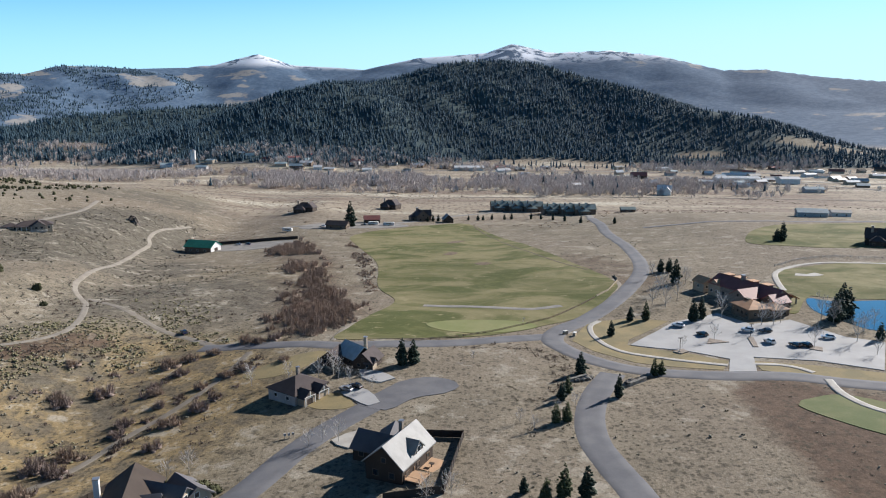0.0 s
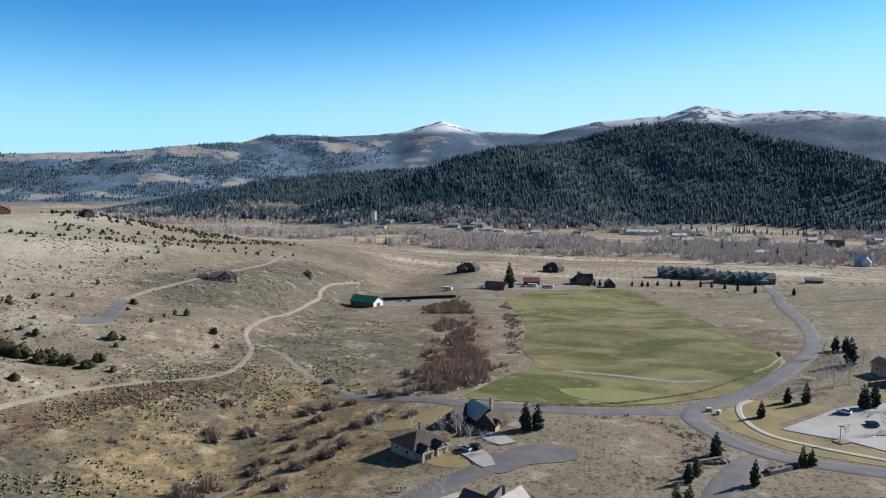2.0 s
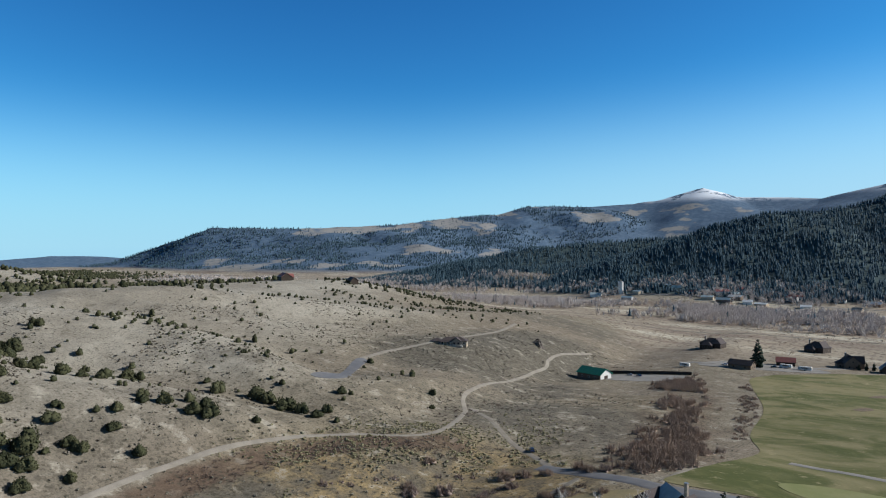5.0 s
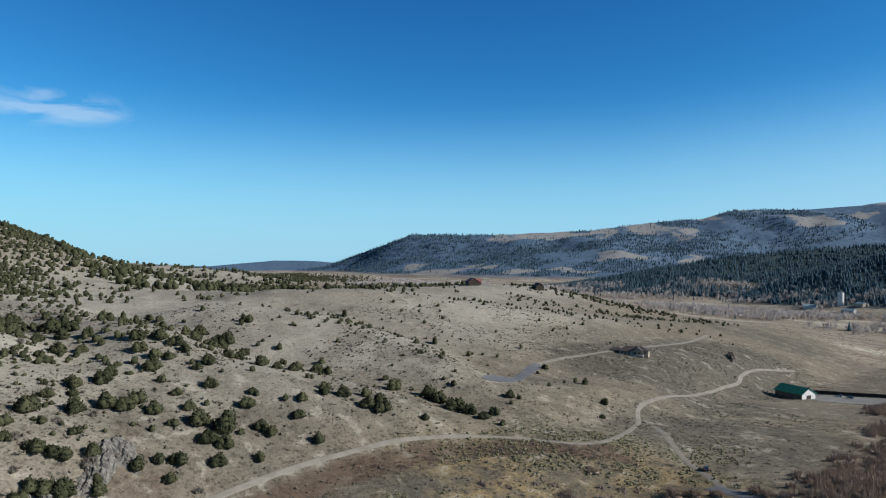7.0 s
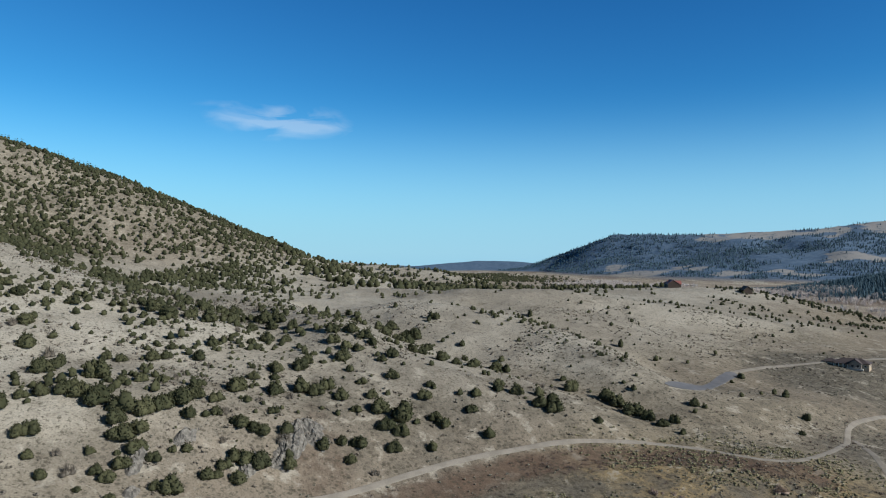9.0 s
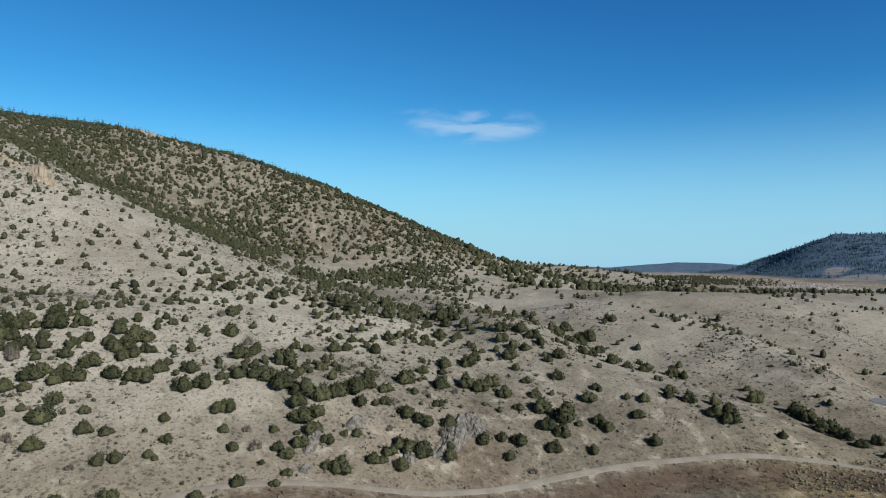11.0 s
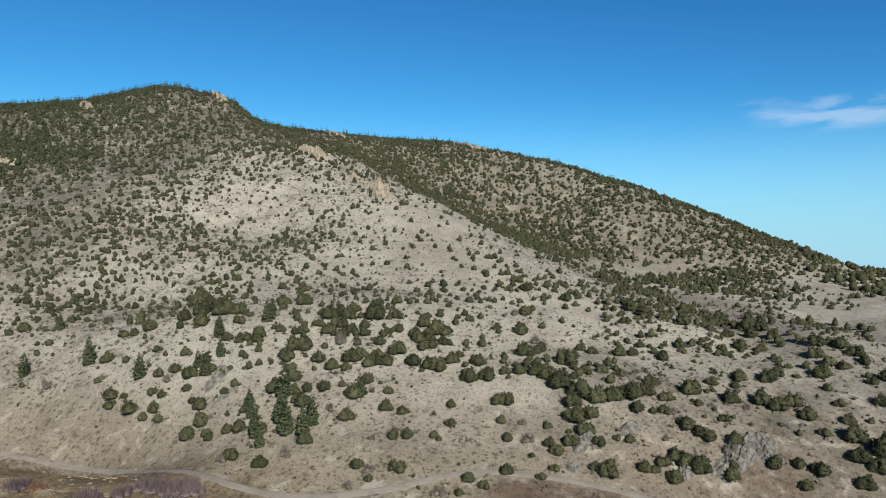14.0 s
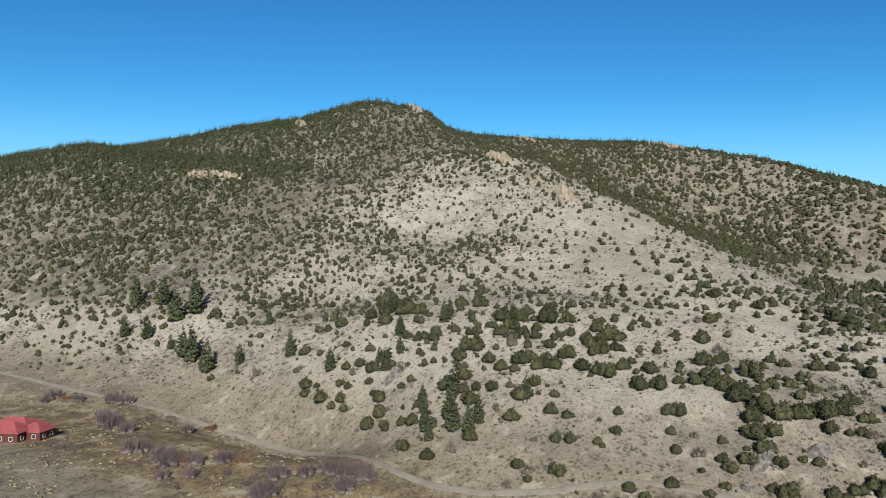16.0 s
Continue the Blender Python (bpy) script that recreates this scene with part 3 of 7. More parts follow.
    # where the slopes with haze in their colour lie
    hazy = [1 - smooth(near_line(x, y, RIDGES[k][0])[0], 0.8 * w, 1.05 * w) for k, w in (("mesa", 1250), ("snow_mountain", 1500), ("long_mountain", 1700), ("low_distance", 500))]
    far[:, 1] = np.where(far[:, 0] > 0.5, 0, np.maximum.reduce(hazy))
    for c in CLEARINGS:
        far[:, 0] *= 1 - blob(x, y, *c)
    far[:, 2] = np.where(x < -450, smooth(z, 325, 385), 0.9 * smooth(z, 345, 425))
    far[:, 3] = smooth(y, 600, 760) * smooth(-10 - z, 0, 8)
    for name, data in (("zone", zone), ("far", far)):
        layer = me.attributes.new(name, "FLOAT_COLOR", "POINT")
        layer.data.foreach_set("color", data.ravel())
    layer = me.attributes.new("park", "FLOAT", "POINT")
    layer.data.foreach_set("value", open_park(x, y))
    me.materials.append(GROUND)
    me.update()
    me.validate()
    return tagged(new("ground", me), "dry tan grassland rolling up to juniper hills and far mountains", "ground", kind="structure")


ground = build_ground()


def curve_through(points, step=4.0, closed=False):
    """A smooth line through plan points."""
    p = [np.array(q, float) for q in points]
    n, out = len(p), []
    for k in range(n if closed else n - 1):
        q0, q1, q2, q3 = (p[(k + d) % n] if closed else p[min(max(k + d, 0), n - 1)] for d in (-1, 0, 1, 2))
        for u in np.linspace(0, 1, max(2, int(np.linalg.norm(q2 - q1) / step) + 1))[:-1]:
            out.append(0.5 * (2 * q1 + (q2 - q0) * u + (2 * q0 - 5 * q1 + 4 * q2 - q3) * u**2 + (3 * q1 - q0 - 3 * q2 + q3) * u**3))
    if not closed:
        out.append(p[-1])
    return np.array(out)


PAVED = np.zeros((1300, 900), bool)          # where nothing grows: one cell for each metre from (-500, -550)


def pave(points, radius):
    r = int(math.ceil(radius))
    dx, dy = np.meshgrid(np.arange(-r, r + 1), np.arange(-r, r + 1))
    ring = np.hypot(dx, dy) <= radius
    for px, py in points:
        i, j = (dy[ring] + int(round(py)) + 550), (dx[ring] + int(round(px)) + 500)
        ok = (i >= 0) & (i < 1300) & (j >= 0) & (j < 900)
        PAVED[i[ok], j[ok]] = True


def paved(x, y):
    i, j = np.round(y).astype(int) + 550, np.round(x).astype(int) + 500
    ok = (i >= 0) & (i < 1300) & (j >= 0) & (j < 900)
    return ok & PAVED[np.clip(i, 0, 1299), np.clip(j, 0, 899)]


def ribbon(name, points, width, material, lift=0.2, label="", category="road", wobble=0.0):
    """A road laid on the ground: a band with slightly fallen shoulders."""
    line = curve_through(points, 2.5)
    pave(line, width * 0.55 + 0.6)
    way = np.gradient(line, axis=0)
    way /= np.linalg.norm(way, axis=1)[:, None]
    side = np.stack([way[:, 1], -way[:, 0]], 1)
    verts, cuts = [], (-0.56, -0.5, -0.25, 0.0, 0.25, 0.5, 0.56)
    for k in range(len(line)):
        for c in cuts:
            w = width * (1 + wobble * value_noise(np.array([k * 0.35 + 50 * (c > 0)]), np.array([3.7]))[0]) if abs(c) > 0.3 else width
            q = line[k] + side[k] * c * w
            verts.append((q[0], q[1], float(zg(q[0], q[1])[0]) + (lift if abs(c) < 0.55 else -0.05)))
    n = len(cuts)
    faces = [(k * n + j, k * n + j + 1, k * n + n + j + 1, k * n + n + j) for k in range(len(line) - 1) for j in range(n - 1)]
    ob = mesh_object(name, verts, faces, material, smooth_shade=True)
    return tagged(ob, label, category, kind="structure")


def inside(points, poly):
    x, y = points[:, 0], points[:, 1]
    hit = np.zeros(len(points), bool)
    for (ax, ay), (bx, by) in zip(poly, np.roll(poly, -1, axis=0)):
        cross = (ay > y) != (by > y)
        hit ^= cross & (x < (bx - ax) * (y - ay) / (by - ay + 1e-12) + ax)
    return hit


def patch(name, outline, material, lift=0.12, label="", category="ground", round_corners=True, level=None, step=4.0, kind="structure"):
    """A flat area draped on the ground, with its edge turned down."""
    from mathutils import geometry
    edge = curve_through(outline, 3.0, True) if round_corners else np.array(outline, float)
    if not round_corners:
        edge = np.concatenate([a + (b - a) * np.linspace(0, 1, max(2, int(np.linalg.norm(b - a) / 3)))[:-1, None] for a, b in zip(edge, np.roll(edge, -1, axis=0))])
    gx, gy = np.meshgrid(np.arange(edge[:, 0].min(), edge[:, 0].max(), step), np.arange(edge[:, 1].min(), edge[:, 1].max(), step))
    inner = np.stack([gx.ravel(), gy.ravel()], 1)
    inner = inner[inside(inner, edge)]
    pave(inner, step * 0.75)
    pave(edge, 1.0)
    n = len(edge)
    pts = [Vector(p) for p in np.concatenate([edge, inner])]
    v, _, f, *_ = geometry.delaunay_2d_cdt(pts, [], [list(range(n))], 1, 0.05)
    v = np.array([(p.x, p.y) for p in v])
    z = zg(v[:, 0], v[:, 1]) + lift if level is None else np.full(len(v), level)
    verts = [(a, b, c) for (a, b), c in zip(v, z)]
    k = len(verts)
    skirt = zg(edge[:, 0], edge[:, 1])
    verts += [(p[0], p[1], (s + lift if level is None else level)) for p, s in zip(edge, skirt)] + [(p[0], p[1], s - 0.6) for p, s in zip(edge, skirt)]
    faces = [tuple(t) for t in f] + [(k + i, k + (i + 1) % n, k + n + (i + 1) % n, k + n + i) for i in range(n)]
    return tagged(mesh_object(name, verts, faces, material), label, category, kind=kind)


# ---- roads and laid areas ----
ribbon("road_main", [(40, 95), (41, 115), (40, 131), (38, 143), (36.5, 155), (38, 169), (43, 185), (52, 203)], 7.2, ASPHALT, 0.10, "grey asphalt street curving down between dry lots")
ribbon("road_arc", [(136, 640), (130, 575), (120, 503), (115, 430), (107, 372), (95, 333), (74, 292), (58, 268), (44, 251), (39, 238), (43, 225), (50, 215), (61, 206), (79, 200), (103, 196), (116, 190), (135, 180), (170, 150)],
       7.4, ASPHALT, 0.16, "grey asphalt road bending round the fairway")
ribbon("road_left", [(40, 243), (24, 239), (3, 232), (-16, 229), (-35, 228), (-51, 232), (-71, 237), (-86, 240)], 6.5, ASPHALT, 0.13, "narrow grey asphalt road beside the fairway")
ribbon("gravel_drive", [(-80, 239), (-95, 253), (-115, 266), (-143, 291), (-158, 303)], 2.8, TRACK, 0.05, "grey gravel track climbing from the creek", wobble=0.5)
ribbon("dirt_road", [(-110, -480), (-115, -374), (-117, -312), (-121, -252), (-125, -228), (-131, -184), (-130, -145), (-118, -104), (-111, -80), (-111, -58), (-120, -34), (-137, -6), (-150, 50), (-162, 90), (-168, 120),
                     (-169, 146), (-168, 169), (-164, 193), (-153, 214), (-138, 230), (-136, 250), (-151, 288), (-169, 314), (-176, 334), (-185, 377), (-198, 444), (-203, 478), (-211, 500), (-215, 533), (-210, 580)],
       2.4, GRAVEL, 0.04, "pale dirt road along the foot of the hills", wobble=0.3)
ribbon("hill_track", [(-251, 322), (-256, 345), (-258, 372), (-258, 400), (-259, 419), (-262, 454), (-270, 521), (-289, 587)], 3.2, GRAVEL, 0.08, "pale dirt track over the grassy hill", wobble=0.3)
ribbon("cul_de_sac_street", [(-60, 100), (-50, 122), (-42, 137), (-35, 155), (-27, 170), (-16, 184), (-8, 192)], 7.4, ASPHALT, 0.12, "grey asphalt street ending in a turning circle")
patch("turning_circle", [(-24, 183), (-18, 189), (-13, 196), (-5, 200), (2, 198), (5, 192.5), (1, 187.5), (-8, 184), (-15, 177)], ASPHALT, 0.15, "grey asphalt turning circle", "road")
patch("fairway", [(-71, 550), (-41, 599), (-8, 626), (24, 634), (49, 516), (70, 391), (82, 328), (75, 303), (58, 273), (38, 256), (20, 244), (-2, 237), (-36, 234), (-34, 249), (-29, 267), (-21, 302), (-32, 341), (-39, 408), (-62, 496)],
      TURF, 0.14, "half-green golf fairway with dormant straw patches", "golf fairway")
patch("parking_lot", [(65, 232), (88, 258), (109, 269), (115, 252), (131, 255), (140, 233), (149, 226), (132, 199), (117, 210), (100, 215), (95, 201), (87, 202), (92, 214), (81, 225)],
      CONCRETE, 0.2, "bright pale concrete parking lot", "parking lot", round_corners=False)
ribbon("sidewalk", [(61, 263), (56, 256), (55, 241), (60, 226), (76, 215), (89, 208)], 2.0, SIDEWALK, 0.2, "curved pale concrete sidewalk", "sidewalk")
patch("pond", [(153, 285), (162, 280), (190, 280), (200, 250), (159, 240), (150, 250), (146, 267)], WATER, label="blue pond reflecting the sky", category="pond", level=5.3)
ribbon("sidewalk_east", [(97, 208), (105, 206.5), (109, 203), (111, 199)], 2.0, SIDEWALK, 0.2, "short curved concrete sidewalk", "sidewalk")
ribbon("golf_path", [(112, 193), (110, 183), (111, 173), (116, 165), (128, 155)], 2.4, SIDEWALK, 0.25, "pale concrete golf path", "path")
ribbon("cart_path", [(-38, 233), (-37, 241), (-35, 250), (-31, 258), (-26, 266), (-20, 272)], 1.8, GRAVEL, 0.09, "pale cart path at the edge of the fairway", "path")
ribbon("cart_path_east", [(60, 281), (68, 293), (77, 309), (83, 321), (82, 332)], 2.0, GRAVEL, 0.09, "pale cart path beside the road", "path")
ribbon("practice_strip", [(-8, 289), (2, 287), (12, 286), (25, 283), (37, 281), (50, 286)], 3.4, GREY_GRAVEL, 0.17, "grey mat strip across the fairway", "path", 0.3)
ribbon("fairway_ditch", [(28, 618), (38, 540), (47, 467), (62, 395), (75, 356)], 1.1, DARK_EARTH, 0.16, "narrow dark ditch beside the fairway", "ditch", 0.5)
ribbon("cart_path_far", [(150, 300), (163, 335), (190, 356), (230, 352), (270, 340)], 2.6, SIDEWALK, 0.22, "pale cart path round the far green", "path")
ribbon("creek_track", [(-98, 140), (-89, 157), (-85, 172), (-77, 188), (-71, 202), (-67, 218), (-66, 230)], 2.2, TRACK, 0.05, "worn track beside the dry creek", "path", 0.5)
ribbon("valley_road", [(-700, 1330), (-300, 1340), (100, 1345), (500, 1320), (900, 1290)], 8.0, GREY_GRAVEL, 0.4, "pale road across the valley floor")
ribbon("valley_lane", [(-330, 860), (-100, 880), (150, 900), (400, 890), (700, 860)], 5.0, GRAVEL, 0.35, "pale lane through the river fields")
ribbon("far_street", [(136, 640), (140, 680), (120, 720), (60, 735), (0, 690), (-40, 640), (-90, 612), (-140, 600)], 6.0, GREY_GRAVEL, 0.3, "grey gravel street past the farmhouses")
ribbon("field_road", [(150, 520), (205, 518), (331, 519), (480, 505)], 5.0, ASPHALT, 0.2, "dark lane beside the far fairway")
ribbon("valley_street", [(300, 1230), (470, 1180), (640, 1120), (820, 1060)], 7.0, GREY_GRAVEL, 0.4, "pale street between the valley buildings")
ribbon("valley_track", [(430, 1330), (520, 1200), (600, 1060), (660, 980)], 6.0, GREY_GRAVEL, 0.35, "pale gravel track across the valley")
ribbon("field_lane", [(180, 1080), (330, 1070), (520, 1050), (800, 1000)], 5.0, GRAVEL, 0.3, "pale dirt lane through dry fields")
patch("hill_pad", [(-211, 244), (-217, 256), (-222, 270), (-236, 294), (-249, 316), (-254, 327), (-248, 328), (-240, 314), (-226, 290), (-212, 274), (-205, 260), (-206, 248)], ASPHALT, 0.18, "grey gravel turning place on the hill", "road")
patch("barn_yard", [(-160, 490), (-120, 500), (-112, 528), (-150, 528), (-190, 520), (-188, 505)], GREY_GRAVEL, 0.16, "grey gravel yard beside the barn", "yard")
patch("farm_yard", [(-120, 590), (-60, 600), (-30, 618), (-60, 640), (-110, 625)], GREY_GRAVEL, 0.16, "grey gravel farm yard", "yard")
patch("driveway", [(-29, 190), (-24, 193), (-19, 187), (-17, 182), (-20, 180), (-25, 185)], CONCRETE, 0.32, "white concrete driveway", "driveway")
patch("driveway_north", [(-25, 206), (-20, 205), (-14, 199), (-18, 196), (-24, 200)], CONCRETE, 0.32, "white concrete driveway", "driveway")
patch("driveway_south", [(-27, 160), (-20, 165.5), (-18, 163), (-18, 157), (-22, 155)], SIDEWALK, 0.32, "pale concrete driveway", "driveway")
patch("lawn_island", [(46, 238), (51, 250), (57, 262), (73, 266), (87, 260), (66, 238), (64, 232), (80, 223), (91, 212), (86, 204), (72, 209), (62, 214), (51, 226)], LAWN, 0.07, "golden dormant lawn beside the road", "lawn", False)
patch("lawn_east", [(98, 211), (114, 206), (131, 197), (138, 188), (130, 184), (112, 194), (97, 202)], LAWN, 0.07, "golden dormant lawn beside the parking lot", "lawn", False)
patch("lawn_house", [(-37, 182), (-30, 179), (-24, 181), (-28, 189), (-34, 189)], LAWN, 0.07, "dry golden lawn before the house", "lawn")
patch("lawn_north", [(-62, 208), (-48, 220), (-38, 222), (-44, 208), (-54, 203)], LAWN, 0.07, "dry golden lawn behind the house", "lawn")
patch("club_lawn", [(136, 262), (150, 282), (165, 300), (158, 316), (146, 300), (134, 284)], TURF, 0.16, "green lawn beside the clubhouse", "lawn")
patch("tee_green", [(94, 174), (101, 179.5), (110, 181), (119, 172), (122, 160), (112, 152), (102, 158)], RICH_TURF, 0.16, "green practice turf in dry ground", "golf green")
patch("far_fairway", [(153, 292), (160, 330), (175, 345), (215, 356), (262, 350), (258, 318), (225, 300), (190, 284)], TURF, 0.16, "half-green fairway beside the ponds", "golf fairway")
patch("north_fairway", [(187, 425), (228, 490), (290, 510), (355, 500), (360, 440), (300, 405), (235, 402), (212, 404)], TURF, 0.16, "half-green fairway beyond the ponds", "golf fairway")
patch("putting_green", [(-6, 255), (6, 262), (28, 262), (36, 255), (22, 246), (2, 246)], GREEN_TURF, 0.24, "pale putting green on the fairway", "golf green")
patch("bunker", [(18, 392), (23, 396), (28, 391), (24, 386)], BUNKER_EARTH, 0.22, "brown sand bunker in the fairway", "bunker")
patch("bunker_far", [(0, 430), (6, 442), (10, 436), (5, 428)], BUNKER_EARTH, 0.22, "brown sand bunker in the fairway", "bunker")
patch("bunker_top", [(3, 498), (9, 514), (17, 512), (11, 500)], BUNKER_EARTH, 0.22, "brown sand bunker in the fairway", "bunker")
patch("bunker_east", [(168, 327), (171, 332), (175, 329), (180, 332), (182, 327), (175, 324)], SIDEWALK, 0.24, "pale sand bunker beside the pond", "bunker")
patch("pond_east", [(197, 319), (215, 332), (235, 325), (225, 305), (203, 302)], WATER, label="small blue pond beside the fairway", category="pond", level=5.5)
patch("pond_far", [(209, 424), (216, 440), (226, 435), (220, 418)], WATER, label="small blue pond by a dark conifer", category="pond", level=3.5)
# plan places and widths of the trees on the hillside
JUNIPERS_A = ((-161, -293, 4.5), (-185, -280, 3.6), (-188, -278, 6.0), (-183, -259, 4.6), (-187, -254, 5.8), (-151, -232, 4.1), (-192, -218, 3.4), (-157, -220, 3.0), (-195, -211, 4.5), (-181, -183, 4.2), (-168, -185, 5.5), (-184, -177, 6.6), (-213, -166, 11.4), (-193, -158, 4.3), (-153, -168, 5.8), (-150, -166, 4.6), (-209, -152, 4.5), (-153, -162, 3.4), (-222, -149, 3.4), (-149, -155, 6.2), (-249, -151, 4.1), (-169, -156, 3.3), (-160, -151, 4.6), (-154, -149, 4.0), (-147, -147, 3.9), (-162, -145, 5.0), (-153, -144, 3.6), (-149, -144, 4.8), (-226, -136, 3.9), (-146, -139, 3.9), (-183, -130, 3.4), (-220, -122, 7.1))
JUNIPERS_B = ((-161, -130, 4.0), (-183, -123, 8.5), (-151, -128, 3.4), (-190, -115, 3.9), (-175, -116, 3.2), (-208, -105, 4.1), (-139, -112, 3.6), (-190, -108, 3.9), (-192, -106, 4.9), (-137, -110, 3.2), (-146, -109, 2.9), (-199, -103, 3.9), (-169, -106, 2.6), (-139, -104, 4.0), (-182, -99, 6.5), (-173, -101, 5.3), (-169, -101, 2.6), (-211, -94, 10.1), (-157, -96, 4.2), (-166, -96, 4.3), (-197, -92, 10.8), (-138, -90, 5.1), (-226, -86, 4.1), (-174, -88, 5.7), (-200, -83, 9.6), (-215, -83, 7.0), (-154, -85, 9.0), (-150, -81, 6.0), (-121, -79, 4.7), (-170, -80, 4.7), (-219, -76, 4.0), (-158, -77, 4.9))
JUNIPERS_C = ((-180, -74, 6.1), (-201, -71, 3.3), (-192, -71, 5.0), (-133, -70, 4.5), (-205, -68, 4.7), (-178, -66, 5.2), (-167, -64, 4.5), (-146, -62, 5.0), (-213, -60, 5.3), (-188, -61, 6.6), (-179, -62, 5.3), (-262, -61, 3.8), (-162, -60, 2.0), (-204, -58, 9.3), (-209, -53, 8.0), (-183, -53, 6.5), (-197, -53, 9.0), (-163, -54, 3.2), (-269, -53, 3.8), (-211, -49, 5.2), (-223, -49, 3.4), (-154, -51, 4.6), (-183, -46, 6.4), (-231, -45, 3.5), (-154, -45, 3.8), (-141, -43, 3.7), (-257, -43, 2.7), (-237, -42, 3.5), (-121, -42, 2.7), (-182, -42, 6.3), (-306, -41, 6.0), (-143, -39, 4.4))
JUNIPERS_D = ((-188, -39, 5.1), (-127, -35, 4.5), (-157, -35, 1.9), (-295, -34, 6.3), (-209, -33, 3.6), (-126, -30, 1.7), (-311, -33, 3.0), (-229, -33, 3.9), (-146, -31, 3.3), (-163, -31, 3.4), (-122, -27, 1.7), (-145, -29, 2.2), (-189, -29, 5.9), (-178, -29, 6.0), (-154, -28, 3.7), (-261, -27, 5.8), (-338, -24, 4.6), (-305, -25, 4.7), (-234, -23, 6.3), (-181, -23, 6.0), (-290, -21, 2.8), (-135, -19, 1.4), (-316, -20, 3.6), (-263, -20, 2.1), (-187, -18, 3.7), (-123, -15, 2.6), (-129, -14, 3.7), (-184, -16, 2.4), (-170, -16, 4.2), (-207, -15, 7.4), (-162, -13, 3.3), (-292, -13, 6.2))
JUNIPERS_E = ((-171, -13, 5.0), (-189, -13, 4.9), (-128, -9, 3.0), (-218, -11, 4.5), (-154, -9, 3.2), (-303, -9, 4.0), (-190, -7, 5.7), (-137, -5, 3.7), (-189, -2, 6.7), (-149, -0, 2.1), (-165, 2, 2.9), (-207, 1, 7.9), (-185, 3, 7.8), (-234, 3, 4.1), (-157, 4, 3.5), (-139, 5, 3.0), (-154, 7, 4.2), (-145, 8, 3.0), (-193, 6, 3.2), (-232, 8, 4.5), (-177, 8, 5.6), (-165, 9, 2.1), (-269, 10, 4.1), (-160, 10, 4.9), (-171, 10, 7.3), (-182, 10, 7.6), (-201, 9, 4.4), (-288, 11, 3.8), (-167, 14, 5.7), (-174, 15, 5.5), (-279, 15, 3.6), (-181, 16, 6.3))
JUNIPERS_F = ((-204, 15, 4.4), (-234, 19, 5.3), (-220, 18, 2.9), (-271, 19, 3.5), (-152, 19, 3.4), (-291, 19, 7.0), (-164, 19, 4.2), (-184, 21, 6.3), (-204, 22, 3.5), (-151, 23, 6.0), (-236, 24, 4.0), (-168, 24, 2.5), (-246, 26, 4.1), (-283, 26, 7.7), (-188, 27, 7.5), (-169, 28, 3.5), (-182, 29, 4.7), (-311, 32, 4.4), (-193, 32, 5.6), (-159, 33, 4.3), (-203, 34, 3.9), (-284, 35, 5.6), (-160, 36, 3.0), (-236, 36, 4.8), (-185, 38, 3.6), (-164, 38, 4.4), (-192, 38, 4.4), (-194, 41, 2.2), (-159, 42, 5.2), (-168, 42, 4.4), (-251, 42, 4.9), (-279, 43, 7.3))
JUNIPERS_G = ((-319, 44, 5.7), (-181, 45, 5.6), (-167, 45, 5.7), (-203, 46, 6.4), (-257, 47, 4.1), (-195, 49, 3.3), (-180, 49, 4.9), (-166, 49, 6.0), (-179, 52, 4.8), (-216, 54, 4.3), (-227, 55, 2.8), (-313, 59, 8.7), (-189, 57, 3.5), (-350, 62, 6.1), (-261, 60, 3.9), (-167, 58, 4.9), (-171, 59, 3.6), (-203, 60, 5.4), (-180, 60, 4.4), (-286, 63, 5.1), (-217, 62, 3.8), (-254, 63, 2.5), (-224, 64, 5.1), (-229, 64, 4.8), (-330, 68, 5.3), (-269, 67, 6.5), (-207, 70, 6.5), (-317, 74, 6.8), (-293, 73, 6.0), (-175, 71, 4.5), (-227, 73, 4.3), (-269, 76, 4.7))
JUNIPERS_H = ((-229, 75, 5.9), (-205, 75, 6.2), (-234, 78, 4.6), (-177, 78, 3.8), (-302, 79, 6.3), (-209, 80, 5.5), (-170, 79, 4.5), (-287, 82, 4.6), (-191, 80, 2.4), (-244, 83, 3.3), (-202, 84, 5.8), (-234, 85, 2.8), (-176, 84, 5.4), (-194, 88, 4.1), (-226, 94, 3.6), (-237, 94, 6.2), (-255, 94, 5.6), (-215, 96, 4.0), (-204, 97, 4.3), (-184, 96, 6.0), (-194, 97, 7.4), (-266, 96, 5.8), (-174, 96, 5.1), (-247, 98, 5.0), (-181, 101, 5.6), (-206, 104, 3.0), (-189, 104, 7.8), (-244, 103, 4.5), (-263, 105, 7.1), (-187, 109, 2.9), (-218, 110, 5.5), (-174, 110, 4.0))
